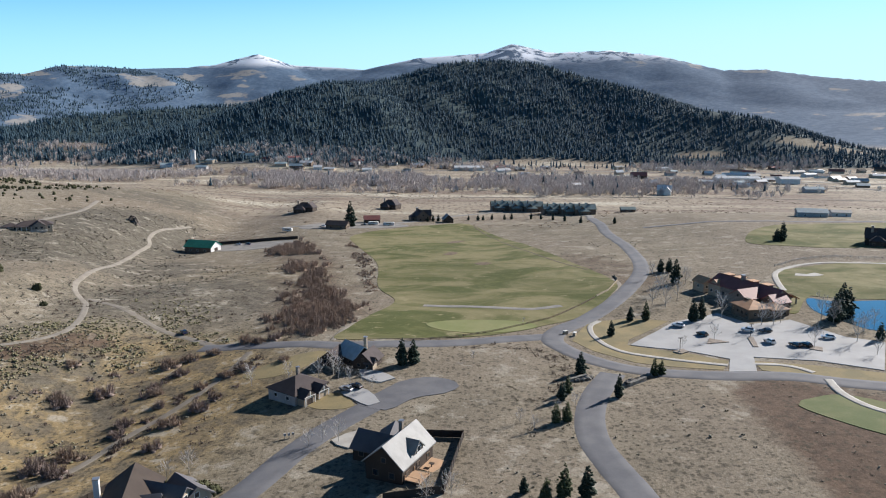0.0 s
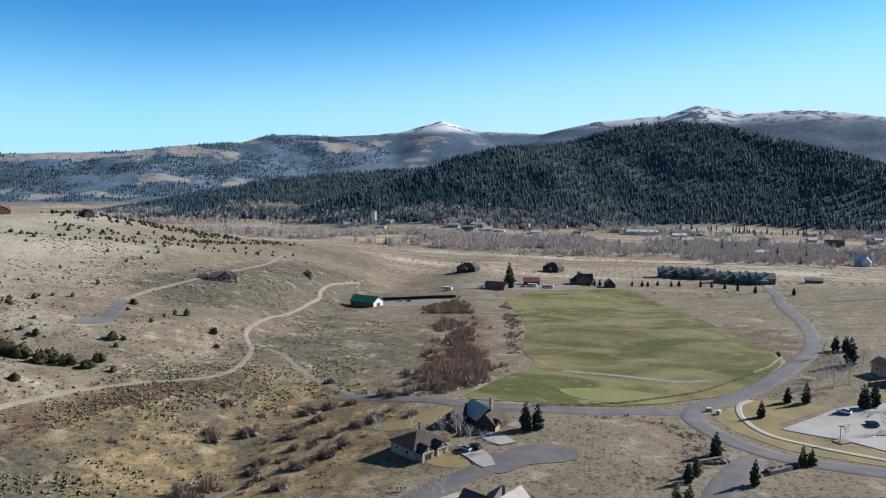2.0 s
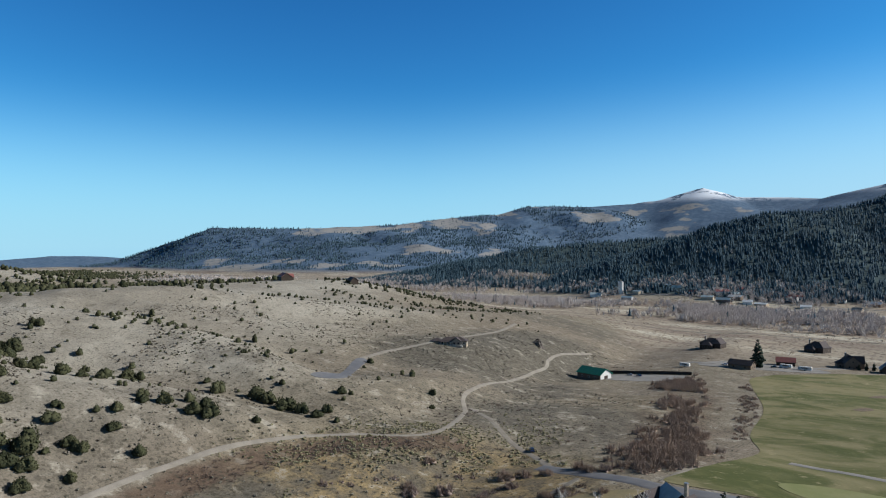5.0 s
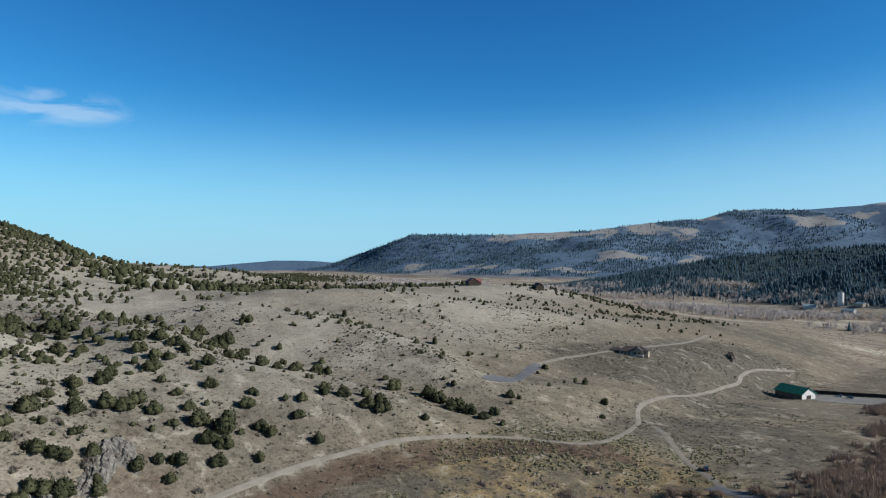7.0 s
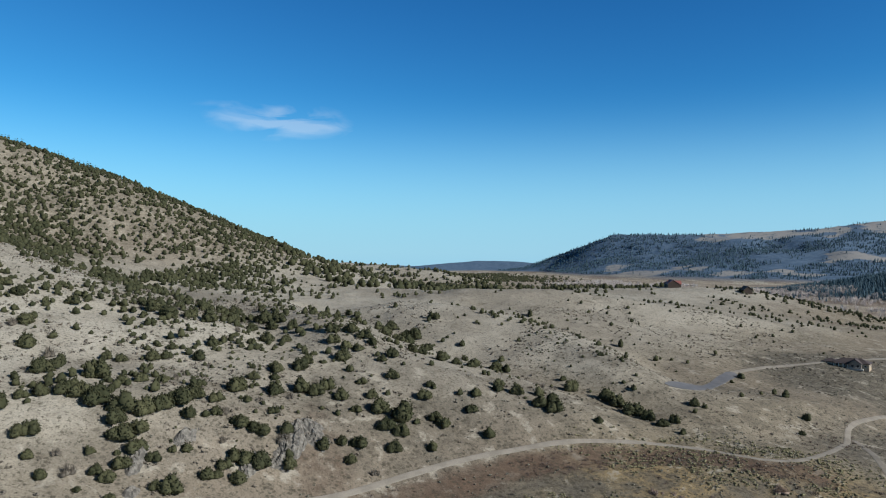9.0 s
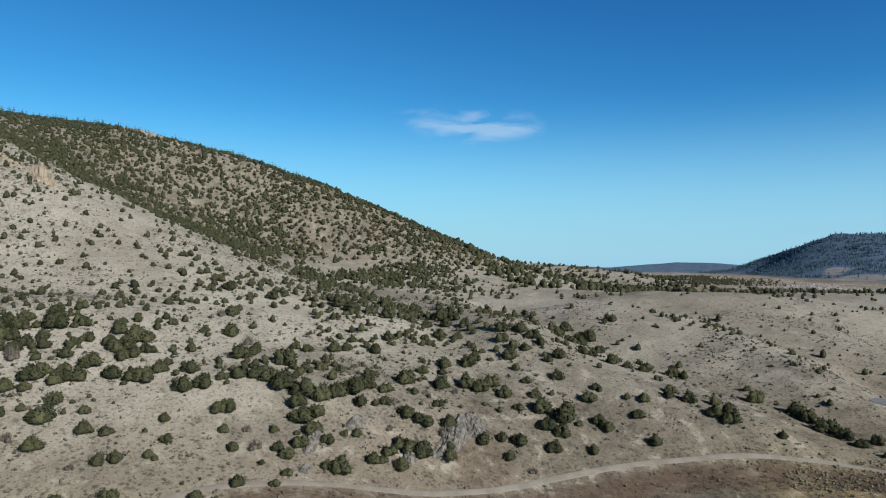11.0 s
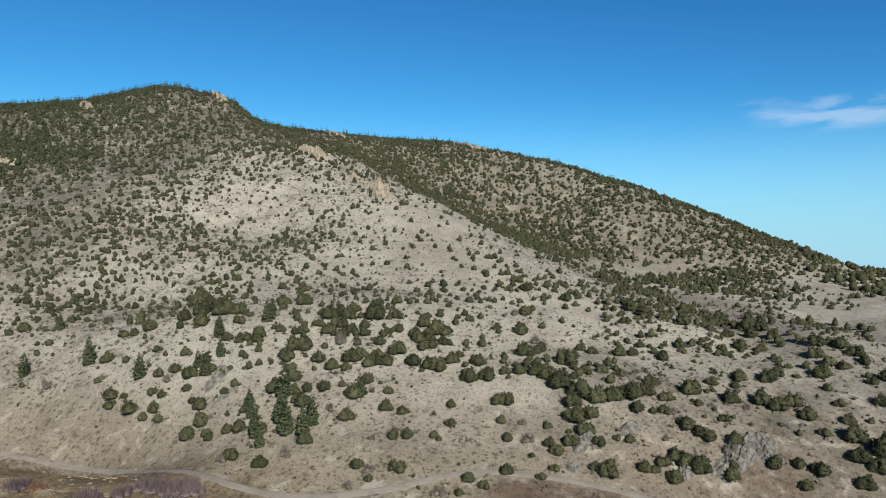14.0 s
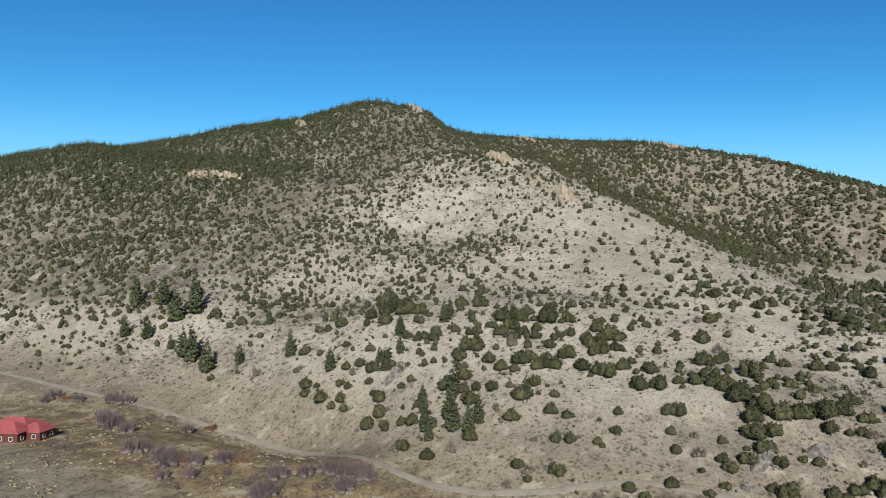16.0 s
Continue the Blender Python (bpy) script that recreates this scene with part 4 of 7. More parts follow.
JUNIPERS_I = ((-256, 109, 6.3), (-232, 110, 4.4), (-249, 111, 4.7), (-189, 117, 5.4), (-202, 118, 5.7), (-185, 119, 5.0), (-235, 116, 5.1), (-410, 129, 5.5), (-209, 123, 3.7), (-207, 124, 2.7), (-398, 133, 4.8), (-391, 139, 5.5), (-191, 133, 4.8), (-201, 133, 3.1), (-177, 134, 4.6), (-383, 142, 5.5), (-479, 138, 5.1), (-199, 139, 4.1), (-335, 141, 5.9), (-314, 139, 6.3), (-300, 144, 11.1), (-477, 149, 3.4), (-339, 150, 7.2), (-201, 150, 4.1), (-263, 137, 9.1), (-206, 153, 4.2), (-226, 158, 2.4), (-323, 154, 7.7), (-320, 158, 7.7), (-198, 157, 5.5), (-276, 148, 4.9), (-205, 161, 2.3))
JUNIPERS_J = ((-249, 145, 5.9), (-188, 162, 5.9), (-243, 150, 4.6), (-197, 167, 4.2), (-184, 166, 5.9), (-240, 157, 5.6), (-189, 168, 5.1), (-307, 170, 3.1), (-280, 171, 4.1), (-260, 179, 7.1), (-256, 183, 4.3), (-380, 167, 4.6), (-341, 179, 6.8), (-298, 178, 4.4), (-178, 183, 3.6), (-269, 187, 4.6), (-223, 199, 6.0), (-235, 203, 3.6), (-227, 204, 4.1), (-209, 210, 7.4), (-401, 221, 3.7), (-203, 211, 6.4), (-354, 211, 4.2), (-193, 212, 8.3), (-184, 213, 5.3), (-176, 213, 4.7), (-373, 241, 2.8), (-167, 216, 3.3), (-216, 224, 2.6), (-177, 220, 4.3), (-210, 225, 3.1), (-296, 224, 2.0))
JUNIPERS_K = ((-381, 259, 2.1), (-245, 232, 3.5), (-380, 268, 4.9), (-261, 246, 2.4), (-267, 246, 4.2), (-247, 249, 2.9), (-279, 242, 2.5), (-181, 235, 2.5), (-290, 247, 2.0), (-350, 280, 2.0), (-187, 240, 4.6), (-184, 243, 3.1), (-403, 264, 2.5), (-281, 297, 3.6), (-311, 294, 4.8), (-162, 276, 3.0), (-196, 277, 2.8), (-283, 302, 2.0), (-279, 307, 2.6), (-174, 293, 3.7), (-270, 311, 2.6), (-235, 310, 2.5), (-205, 299, 2.4), (-200, 310, 5.3), (-243, 325, 4.5), (-207, 310, 3.1), (-300, 337, 1.8), (-281, 343, 3.5), (-322, 359, 2.3), (-316, 431, 2.3), (-330, 429, 3.2), (-352, 437, 3.0))
HOLLOW_JUNIPERS_A = ((-234, -190, 8.9), (-223, -183, 7.2), (-204, -158, 16.7), (-193, -166, 6.0), (-189, -154, 6.6), (-205, -146, 6.8), (-193, -139, 3.9), (-163, -134, 11.2), (-170, -146, 4.2), (-178, -145, 2.9), (-207, -118, 3.9), (-220, -132, 6.0), (-205, -96, 12.2), (-180, -100, 7.9), (-180, -134, 4.8), (-179, -128, 3.5), (-177, -76, 7.5), (-183, -64, 9.7), (-176, -68, 5.3), (-171, -75, 4.2), (-158, -65, 7.0), (-162, -72, 3.0), (-157, -91, 11.4), (-155, -134, 4.0), (-149, -123, 5.4), (-143, -118, 5.2), (-139, -99, 5.0), (-147, -102, 4.1), (-154, -116, 3.2), (-139, -121, 5.2), (-200, -50, 9.1), (-224, -92, 3.8))
HOLLOW_JUNIPERS_B = ((-211, -81, 7.3), (-215, -73, 4.4), (-125, -48, 3.9), (-125, -92, 4.8))
JUNIPERS = JUNIPERS_A + JUNIPERS_B + JUNIPERS_C + JUNIPERS_D + JUNIPERS_E + JUNIPERS_F + JUNIPERS_G + JUNIPERS_H + JUNIPERS_I + JUNIPERS_J + JUNIPERS_K + HOLLOW_JUNIPERS_A + HOLLOW_JUNIPERS_B
PINES_A = ((-182, -349, 11.3), (-188, -329, 12.7), (-160, -323, 8.9), (-163, -306, 8.7), (-178, -301, 13.4), (-185, -293, 13.5), (-162, -282, 5.6), (-160, -268, 9.6), (-159, -259, 10.8), (-155, -241, 10.4), (-189, -234, 5.1), (-163, -226, 6.5), (-167, -194, 7.5), (-260, -167, 3.7), (-159, -160, 6.9), (-183, -140, 5.0), (-204, -128, 4.8), (-164, -136, 4.9), (-149, -102, 4.9), (-144, -98, 4.0), (-152, -90, 7.4), (-130, -85, 4.5), (-136, -79, 6.9), (-141, -72, 5.8), (-158, -63, 5.2))
HOLLOW_PINES = ((-197, -126, 7.3), (-181, -139, 6.2), (-170, -130, 4.9), (-135, -90, 6.5), (-141, -84, 7.6), (-135, -72, 6.2))
PINES = PINES_A + HOLLOW_PINES
BARE_SHRUBS_A = ((-157, -206, 6.2), (-160, -180, 3.6), (-158, -146, 5.0), (-138, -125, 2.5), (-145, -116, 3.3), (-124, -95, 5.2), (-126, -73, 5.1), (-149, -70, 4.7), (-163, -70, 2.0), (-138, -49, 2.9), (-117, -47, 3.7), (-124, -44, 4.2), (-256, -31, 5.7), (-121, -21, 4.9), (-228, -15, 6.5), (-164, -6, 3.3), (-156, -3, 5.0), (-208, 26, 3.2), (-174, 39, 3.5), (-185, 40, 4.7), (-196, 53, 2.9), (-274, 55, 4.2), (-176, 58, 5.7), (-200, 65, 3.9), (-165, 86, 3.7))
BARE_SHRUBS = BARE_SHRUBS_A + ((-190, -87, 8.0),)

# ---- plants ----
JUNIPER = foliage("juniper_foliage", (0.018, 0.023, 0.011), (0.082, 0.082, 0.042), 0.5)
PINE = foliage("pine_foliage", (0.030, 0.043, 0.022), (0.092, 0.104, 0.052), 0.7)
SPRUCE = foliage("spruce_foliage", (0.016, 0.028, 0.020), (0.045, 0.062, 0.045), 0.7)
# far firs: distance haze put into the needles as a paler blue
HAZED_FIR = foliage("hazed_conifer_foliage", (0.030, 0.058, 0.078), (0.050, 0.086, 0.108), 0.9)
BARK = surface("bark", (0.12, 0.09, 0.07), (0.18, 0.145, 0.12), 2.0, 12.0, 0.4, 0.95)
PALE_BARK = surface("pale_bark", (0.42, 0.38, 0.33), (0.30, 0.27, 0.24), 2.0, 12.0, 0.3, 0.95)
GREY_TWIG = foliage("grey_bare_twigs", (0.36, 0.335, 0.31), (0.60, 0.57, 0.53), 0.8)
WILLOW_TWIG = foliage("willow_twigs", (0.090, 0.068, 0.058), (0.185, 0.145, 0.122), 0.6)
RED_TWIG = foliage("red_brush_twigs", (0.165, 0.121, 0.093), (0.330, 0.254, 0.200), 0.6)
PALE_TWIG = foliage("pale_cottonwood_twigs", (0.370, 0.325, 0.298), (0.600, 0.540, 0.500), 0.8)
SAGE = foliage("sagebrush_leaves", (0.102, 0.100, 0.080), (0.230, 0.216, 0.170), 0.8)
DRY_SHRUB = foliage("dry_shrub_twigs", (0.088, 0.076, 0.062), (0.180, 0.158, 0.128), 0.7)
BUSH_TWIG = foliage("brown_willow_twigs", (0.135, 0.102, 0.090), (0.290, 0.228, 0.195), 0.55)
RUST_TWIG = foliage("rust_red_twigs", (0.118, 0.068, 0.046), (0.215, 0.128, 0.084), 0.5)
MEADOW_TWIG = foliage("grey_purple_willow_twigs", (0.085, 0.066, 0.066), (0.190, 0.150, 0.145), 0.6)
STRAW = foliage("straw_tufts", (0.27, 0.225, 0.14), (0.36, 0.31, 0.205), 0.8)

TETRA = np.array([(1, 1, 1), (1, -1, -1), (-1, 1, -1), (-1, -1, 1)], float) / math.sqrt(3)
TETRA_FACES = np.array([(0, 1, 2), (0, 3, 1), (0, 2, 3), (1, 3, 2)])


def turns(rng, n):
    q = rng.normal(size=(n, 4))
    q /= np.linalg.norm(q, axis=1)[:, None]
    w, x, y, z = q.T
    return np.stack([np.stack([1 - 2 * (y * y + z * z), 2 * (x * y - z * w), 2 * (x * z + y * w)], 1),
                     np.stack([2 * (x * y + z * w), 1 - 2 * (x * x + z * z), 2 * (y * z - x * w)], 1),
                     np.stack([2 * (x * z - y * w), 2 * (y * z + x * w), 1 - 2 * (x * x + y * y)], 1)], 1)


def clumps(rng, places, sizes, flat=(1.0, 1.0, 1.0)):
    """Small ragged lumps of leaves, one at each place."""
    n = len(places)
    shape = TETRA[None] * (1 + 0.5 * (rng.rand(n, 4, 1) - 0.5))
    v = np.einsum("nij,nkj->nki", turns(rng, n), shape) * np.asarray(sizes).reshape(-1, 1, 1) * np.array(flat) + places[:, None]
    f = TETRA_FACES[None] + 4 * np.arange(n)[:, None, None]
    return v.reshape(-1, 3), f.reshape(-1, 3)


def blades(rng, feet, tips, width):
    """Thin bare stems: a slim triangle from each foot to its tip."""
    n = len(feet)
    side = rng.normal(size=(n, 3)) * np.array((1, 1, 0.1))
    side /= np.linalg.norm(side, axis=1)[:, None]
    w = np.asarray(width).reshape(-1, 1)
    v = np.stack([feet - side * w, feet + side * w, tips], 1)
    return v.reshape(-1, 3), np.arange(3 * n).reshape(n, 3)


def tri_mesh(name, v, f, material, soft=False):
    me = bpy.data.meshes.new(name)
    v, f = np.asarray(v, float), np.asarray(f, int)
    me.vertices.add(len(v))
    me.vertices.foreach_set("co", v.ravel())
    me.loops.add(len(f) * 3)
    me.loops.foreach_set("vertex_index", f.ravel())
    me.polygons.add(len(f))
    me.polygons.foreach_set("loop_start", np.arange(0, len(f) * 3, 3))
    if soft:
        me.polygons.foreach_set("use_smooth", np.ones(len(f), bool))
    me.materials.append(material)
    me.update()
    return me


def join(pieces):
    vs, fs, k = [], [], 0
    for v, f in pieces:
        vs.append(v)
        fs.append(f + k)
        k += len(v)
    return np.concatenate(vs), np.concatenate(fs)


def dome(rng, n, shell):
    """Directions over a lumpy dome with uneven radius."""
    d = rng.normal(size=(n, 3))
    d[:, 2] = np.abs(d[:, 2]) * 0.9 - 0.15
    d /= np.linalg.norm(d, axis=1)[:, None]
    lump = 1 + 0.16 * np.sin(3.1 * d[:, 0] + rng.rand() * 6) * np.cos(2.7 * d[:, 1] + rng.rand() * 6) + 0.14 * np.sin(6 * d[:, 0] + 5 * d[:, 2] + rng.rand() * 6)
    return d * (lump * (1 - shell * rng.rand(n)))[:, None]


def lumpy_dome(rng, rings, sides, rough, peak):
    """A closed, uneven dome one metre wide with its foot on z = 0: the dense heart of a juniper."""
    ph = rng.rand(6) * 6.28
    v = []
    for k in range(rings):
        h = (k + 0.3) / rings
        for q in range(sides):
            a = 6.283 * (q + 0.5 * (k % 2)) / sides
            lump = 1 + rough * (math.sin(2 * a + ph[0] + 3 * h) + math.sin(3 * a + ph[1] - 5 * h) + 0.8 * math.sin(5 * a + ph[2] + 9 * h)) / 2
            r = 0.46 * (1 - h ** 1.5) ** 0.6 * min(1.0, 0.60 + 1.8 * h) * lump * (0.86 + 0.28 * rng.rand())
            v.append((r * math.cos(a), r * math.sin(a), peak * h * (0.9 + 0.2 * rng.rand())))
    n = len(v)
    v += [(0.08 * math.sin(ph[3]), 0.08 * math.cos(ph[3]), peak * 0.98), (0, 0, 0.02)]
    f = [t for k in range(rings - 1) for q in range(sides) for t in (
        (k * sides + q, k * sides + (q + 1) % sides, (k + 1) * sides + q), ((k + 1) * sides + q, k * sides + (q + 1) % sides, (k + 1) * sides + (q + 1) % sides))]
    f += [((rings - 1) * sides + q, (rings - 1) * sides + (q + 1) % sides, n) for q in range(sides)] + [((q + 1) % sides, q, n + 1) for q in range(sides)]
    return np.array(v), np.array(f)


def juniper_shape(rng, n=430, rings=4, sides=8, peak=0.85, grain=0.036, rough=0.3, lobes=4):
    """A bushy juniper one metre wide, standing on z = 0: leaning lobes of unequal height, covered all over with sprays of leaves."""
    hearts = []
    turn = rng.rand() * 6.28
    for k in range(lobes):
        v, f = lumpy_dome(rng, rings, sides, rough, peak)
        wide = 0.62 + 0.22 * rng.rand() if lobes > 1 else 1.0
        out = (0.24 * (0.6 + 0.6 * rng.rand()) if k else 0.05) if lobes > 1 else 0.0
        a = turn + 6.283 * k / max(lobes - 1, 1)
        hearts.append((v * np.array((wide, wide, wide * (1.0 if k == 0 else 0.75 + 0.3 * rng.rand()) * (1.08 if lobes > 1 else 1.0))) + np.array((out * math.cos(a), out * math.sin(a), 0)), f))
    heart = join(hearts)
    tri = heart[0][heart[1]]
    area = np.linalg.norm(np.cross(tri[:, 1] - tri[:, 0], tri[:, 2] - tri[:, 0]), axis=1)
    pick = rng.choice(len(tri), n, p=area / area.sum())
    a, b = rng.rand(n, 1), rng.rand(n, 1)
    a, b = np.where(a + b > 1, 1 - a, a), np.where(a + b > 1, 1 - b, b)
    p = tri[pick, 0] + a * (tri[pick, 1] - tri[pick, 0]) + b * (tri[pick, 2] - tri[pick, 0])
    p = p * (0.98 + 0.14 * rng.rand(n, 1) ** 2)
    return join([(heart[0] * np.array((0.93, 0.93, 0.95)), heart[1]), clumps(rng, p, grain * (0.6 + 1.3 * rng.rand(n) ** 1.5))])


def pine_shape(rng, n=190, slim=0.5, bare=0.12):
    """A conifer one metre high, standing on z = 0: whorls of boughs, narrowing upwards."""
    h = bare + (1 - bare) * (1 - np.sqrt(rng.rand(n)))
    tier = 0.88 + 0.12 * np.cos(h * 60)
    a = rng.rand(n) * 2 * np.pi
    ragged = 0.8 + 0.3 * np.sin(3 * a + 9 * h + rng.rand() * 6) * np.cos(14 * h + rng.rand() * 6) + 0.2 * np.sin(2 * a + 23 * h)
    r = slim * 0.5 * np.minimum((1 - h) ** 0.75, 0.35 + 1.6 * h) * tier * ragged * (0.5 + 0.5 * np.sqrt(rng.rand(n))) + 0.008
    p = np.stack([r * np.cos(a), r * np.sin(a), h - 0.12 * r], 1)
    return clumps(rng, p, (0.030 + 0.035 * rng.rand(n)) * (0.6 + 0.8 * (1 - h)), (1.15, 1.15, 0.75))


def trunk_shape(height, radius, sides=7, rings=3, lean=0.0):
    v, f = [], []
    for k in range(rings + 1):
        u = k / rings
        for s in range(sides):
            a = 2 * math.pi * s / sides
            r = radius * (1 - 0.8 * u)
            v.append((r * math.cos(a) + lean * u * u, r * math.sin(a), height * u - (0.3 if k == 0 else 0)))
    for k in range(rings):
        for s in range(sides):
            t = (s + 1) % sides
            f += [(k * sides + s, k * sides + t, k * sides + sides + t), (k * sides + s, k * sides + sides + t, k * sides + sides + s)]
    return np.array(v), np.array(f)


def bush_shape(rng, n=260, spread=0.5, height=0.7, width=0.010, stools=5, heart=0.5):
    """A leafless bush one metre wide: stools of upright stems, leaning apart, with fine twigs on their upper halves."""
    a = 2.4 * np.arange(stools) + 6.28 * rng.rand()
    r = spread * 0.62 * np.sqrt((np.arange(stools) + 0.3 * rng.rand(stools)) / stools)
    foot = np.stack([r * np.cos(a), r * np.sin(a), np.zeros(stools)], 1)
    tall = height * (0.55 + 0.45 * rng.rand(stools)) * (1 - 0.5 * (r / spread) ** 2)
    wide = spread * (0.34 + 0.22 * rng.rand(stools))
    k = rng.randint(stools, size=n)
    lean = rng.normal(size=(n, 2)) * 0.5
    lean /= np.maximum(1, np.linalg.norm(lean, axis=1))[:, None]
    top = tall[k] * (1 - 0.45 * (lean ** 2).sum(1)) * (0.72 + 0.36 * rng.rand(n))
    base = foot[k] + np.concatenate([lean * 0.35 * wide[k][:, None], np.zeros((n, 1))], 1)
    tip = foot[k] + np.concatenate([lean * wide[k][:, None] + 0.12 * foot[k][:, :2], top[:, None]], 1)
    u = 0.35 + 0.45 * rng.rand(n, 1)
    fork = base + (tip - base) * u
    way = rng.normal(size=(n, 3)) * 0.5 + np.array((0, 0, 0.7))
    end = fork + way * (0.28 * top * (0.4 + 0.6 * rng.rand(n)))[:, None]
    out = [blades(rng, base, tip, width * (0.7 + 0.8 * rng.rand(n))), blades(rng, fork, end, 0.7 * width * (0.6 + 0.8 * rng.rand(n)))]
    for q in range(stools if heart else 0):
        v, f = lumpy_dome(rng, 2, 6, 0.5, 1.0)
        out.append((v * np.array((1.7 * wide[q], 1.7 * wide[q], heart * tall[q])) + foot[q], f))
    return join(out)


def bare_tree_shape(rng, limbs=13, boughs=6, twigs=6, crown=0.34):
    """The branches of a leafless tree one metre high: limbs fork into boughs, boughs into twigs."""
    h = 0.18 + 0.55 * np.linspace(0, 1, limbs)
    a = 2.4 * np.arange(limbs) + rng.rand(limbs)
    reach = crown * (1.05 - 0.75 * h) * (0.7 + 0.5 * rng.rand(limbs))
    base = np.stack([np.zeros(limbs), np.zeros(limbs), h], 1)
    tip = np.stack([reach * np.cos(a), reach * np.sin(a), np.minimum(h + 0.22 + 0.12 * rng.rand(limbs), 0.97)], 1)
    out, level, thick = [blades(rng, base, tip, 0.010)], (base, tip), 0.0055
    for count in (boughs, twigs):
        b, t = (np.repeat(p, count, axis=0) for p in level)
        u = 0.3 + 0.65 * rng.rand(len(b), 1)
        foot = b + (t - b) * u
        length = np.linalg.norm(t - b, axis=1)[:, None] * (0.35 + 0.35 * rng.rand(len(b), 1))
        way = (t - b) / np.linalg.norm(t - b, axis=1)[:, None] + rng.normal(size=(len(b), 3)) * 0.45 + np.array((0, 0, 0.25))
        end = foot + way / np.linalg.norm(way, axis=1)[:, None] * length
        out.append(blades(rng, foot, end, thick))
        level, thick = (foot, end), 0.0042
    return join(out)


def plant(name, x, y, size, turn, meshes, label, category, group="", tall=1.0, sink=0.0):
    """A plant of its own: an Empty at the foot, with one child for each part."""
    root = new(name)
    root.empty_display_size = 0.3
    root.location = (x, y, float(zg(x, y)[0]) - sink)
    root.rotation_euler, root.scale = (0, 0, turn), (size, size, size * tall)
    for part_name, me in meshes:
        p = new(part_name, me)
        p.parent = root
    return tagged(root, label, category, group)


rng = np.random.RandomState(11)
TRUNK = tri_mesh("trunk", *trunk_shape(0.5, 0.05), BARK)
PINE_TRUNK = tri_mesh("trunk", *trunk_shape(0.95, 0.018), BARK)
TREE_TRUNK = tri_mesh("trunk", *trunk_shape(0.9, 0.016), PALE_BARK)
JUNIPER_CROWNS = [tri_mesh("crown", *juniper_shape(rng, peak=0.72 + 0.25 * rng.rand()), JUNIPER) for k in range(9)]
PINE_CROWNS = [tri_mesh("crown", *pine_shape(rng, 340, 0.60, 0.06), PINE) for k in range(4)]
SPRUCE_CROWNS = [tri_mesh("crown", *pine_shape(rng, 420, 0.60, 0.04), SPRUCE) for k in range(4)]
SHRUB_CROWNS = [tri_mesh("bare_crown", *bush_shape(rng, 260, 0.5, 0.72, 0.013, 4), DRY_SHRUB) for k in range(3)]
WILLOW_CROWNS = [tri_mesh("bare_crown", *bush_shape(rng, 460, 0.52, 0.58, 0.010, 6, 0.3), BUSH_TWIG) for k in range(3)]
RUST_CROWNS = [tri_mesh("bare_crown", *bush_shape(rng, 340, 0.52, 0.55, 0.011, 6, 0.3), RUST_TWIG) for k in range(2)]
MEADOW_CROWNS = [tri_mesh("bare_crown", *bush_shape(rng, 460, 0.52, 0.64, 0.010, 7, 0.3), MEADOW_TWIG) for k in range(3)]
RED_CROWNS = [tri_mesh("bare_crown", *bush_shape(rng, 460, 0.52, 0.54, 0.010, 6, 0.3), RED_TWIG) for k in range(2)]
BARE_CROWNS = [tri_mesh("bare_crown", *bare_tree_shape(rng), GREY_TWIG) for k in range(4)]


def conifer(x, y, height, crowns, label, category="conifer", group=""):
    return plant("conifer_tree", x, y, height, rng.rand() * 6.28, (("trunk", PINE_TRUNK), ("crown", crowns[rng.randint(len(crowns))])), label, category, group, 0.82 + 0.3 * rng.rand(), 0.1)


def bare_tree(x, y, height, label="leafless grey aspen with thin upright limbs", group=""):
    return plant("bare_tree", x, y, height, rng.rand() * 6.28, (("trunk", TREE_TRUNK), ("bare_crown", BARE_CROWNS[rng.randint(4)])), label, "tree", group, 1.0, 0.1)


def bush(x, y, width, crowns=None, label="leafless brown willow bush in dry grass", group="willow bushes by the creek", tall=1.0):
    crowns = crowns or WILLOW_CROWNS
    return plant("willow_bush", x, y, width, rng.rand() * 6.28, (("bare_crown", crowns[rng.randint(len(crowns))]),), label, "bush", group, tall, 0.05)


ranked = sorted(JUNIPERS, key=lambda j: -j[2] / math.hypot(j[0] - 50, j[1] - 40))
groves = []
for x, y, w in ranked[:350]:
    # a wide dark mass is a few trees standing close
    if w < 8.5:
        groves.append((x, y, w))
    else:
        turn = rng.rand() * 6.28
        groves += [(x + 0.36 * w * math.cos(turn + 2.1 * k), y + 0.36 * w * math.sin(turn + 2.1 * k), w * (0.42 + 0.16 * rng.rand())) for k in range(3)]
groves.sort(key=lambda j: math.hypot(j[0] - 50, j[1] - 40) / (2 + j[2]))
for x, y, w in groves[:296]:
    plant("juniper_tree", x, y, w * 1.20, rng.rand() * 6.28, (("trunk", TRUNK), ("crown", JUNIPER_CROWNS[rng.randint(9)])),
          "small dark juniper on the open slope" if w < 3.5 else "round olive-green juniper on the dry slope", "juniper", "junipers on the hillside", 0.8 + 0.3 * rng.rand(), 0.1)
for x, y, w in PINES:
    conifer(x, y, w * 1.75, PINE_CROWNS, "tall dark green pine on the dry slope", "pine", "pines on the hillside")
for x, y, w in BARE_SHRUBS:
    plant("bare_shrub", x, y, w * 1.05, rng.rand() * 6.28, (("bare_crown", SHRUB_CROWNS[rng.randint(3)]),), "grey leafless mountain shrub on the slope", "shrub", "bare shrubs on the hillside", 1.1, 0.1)

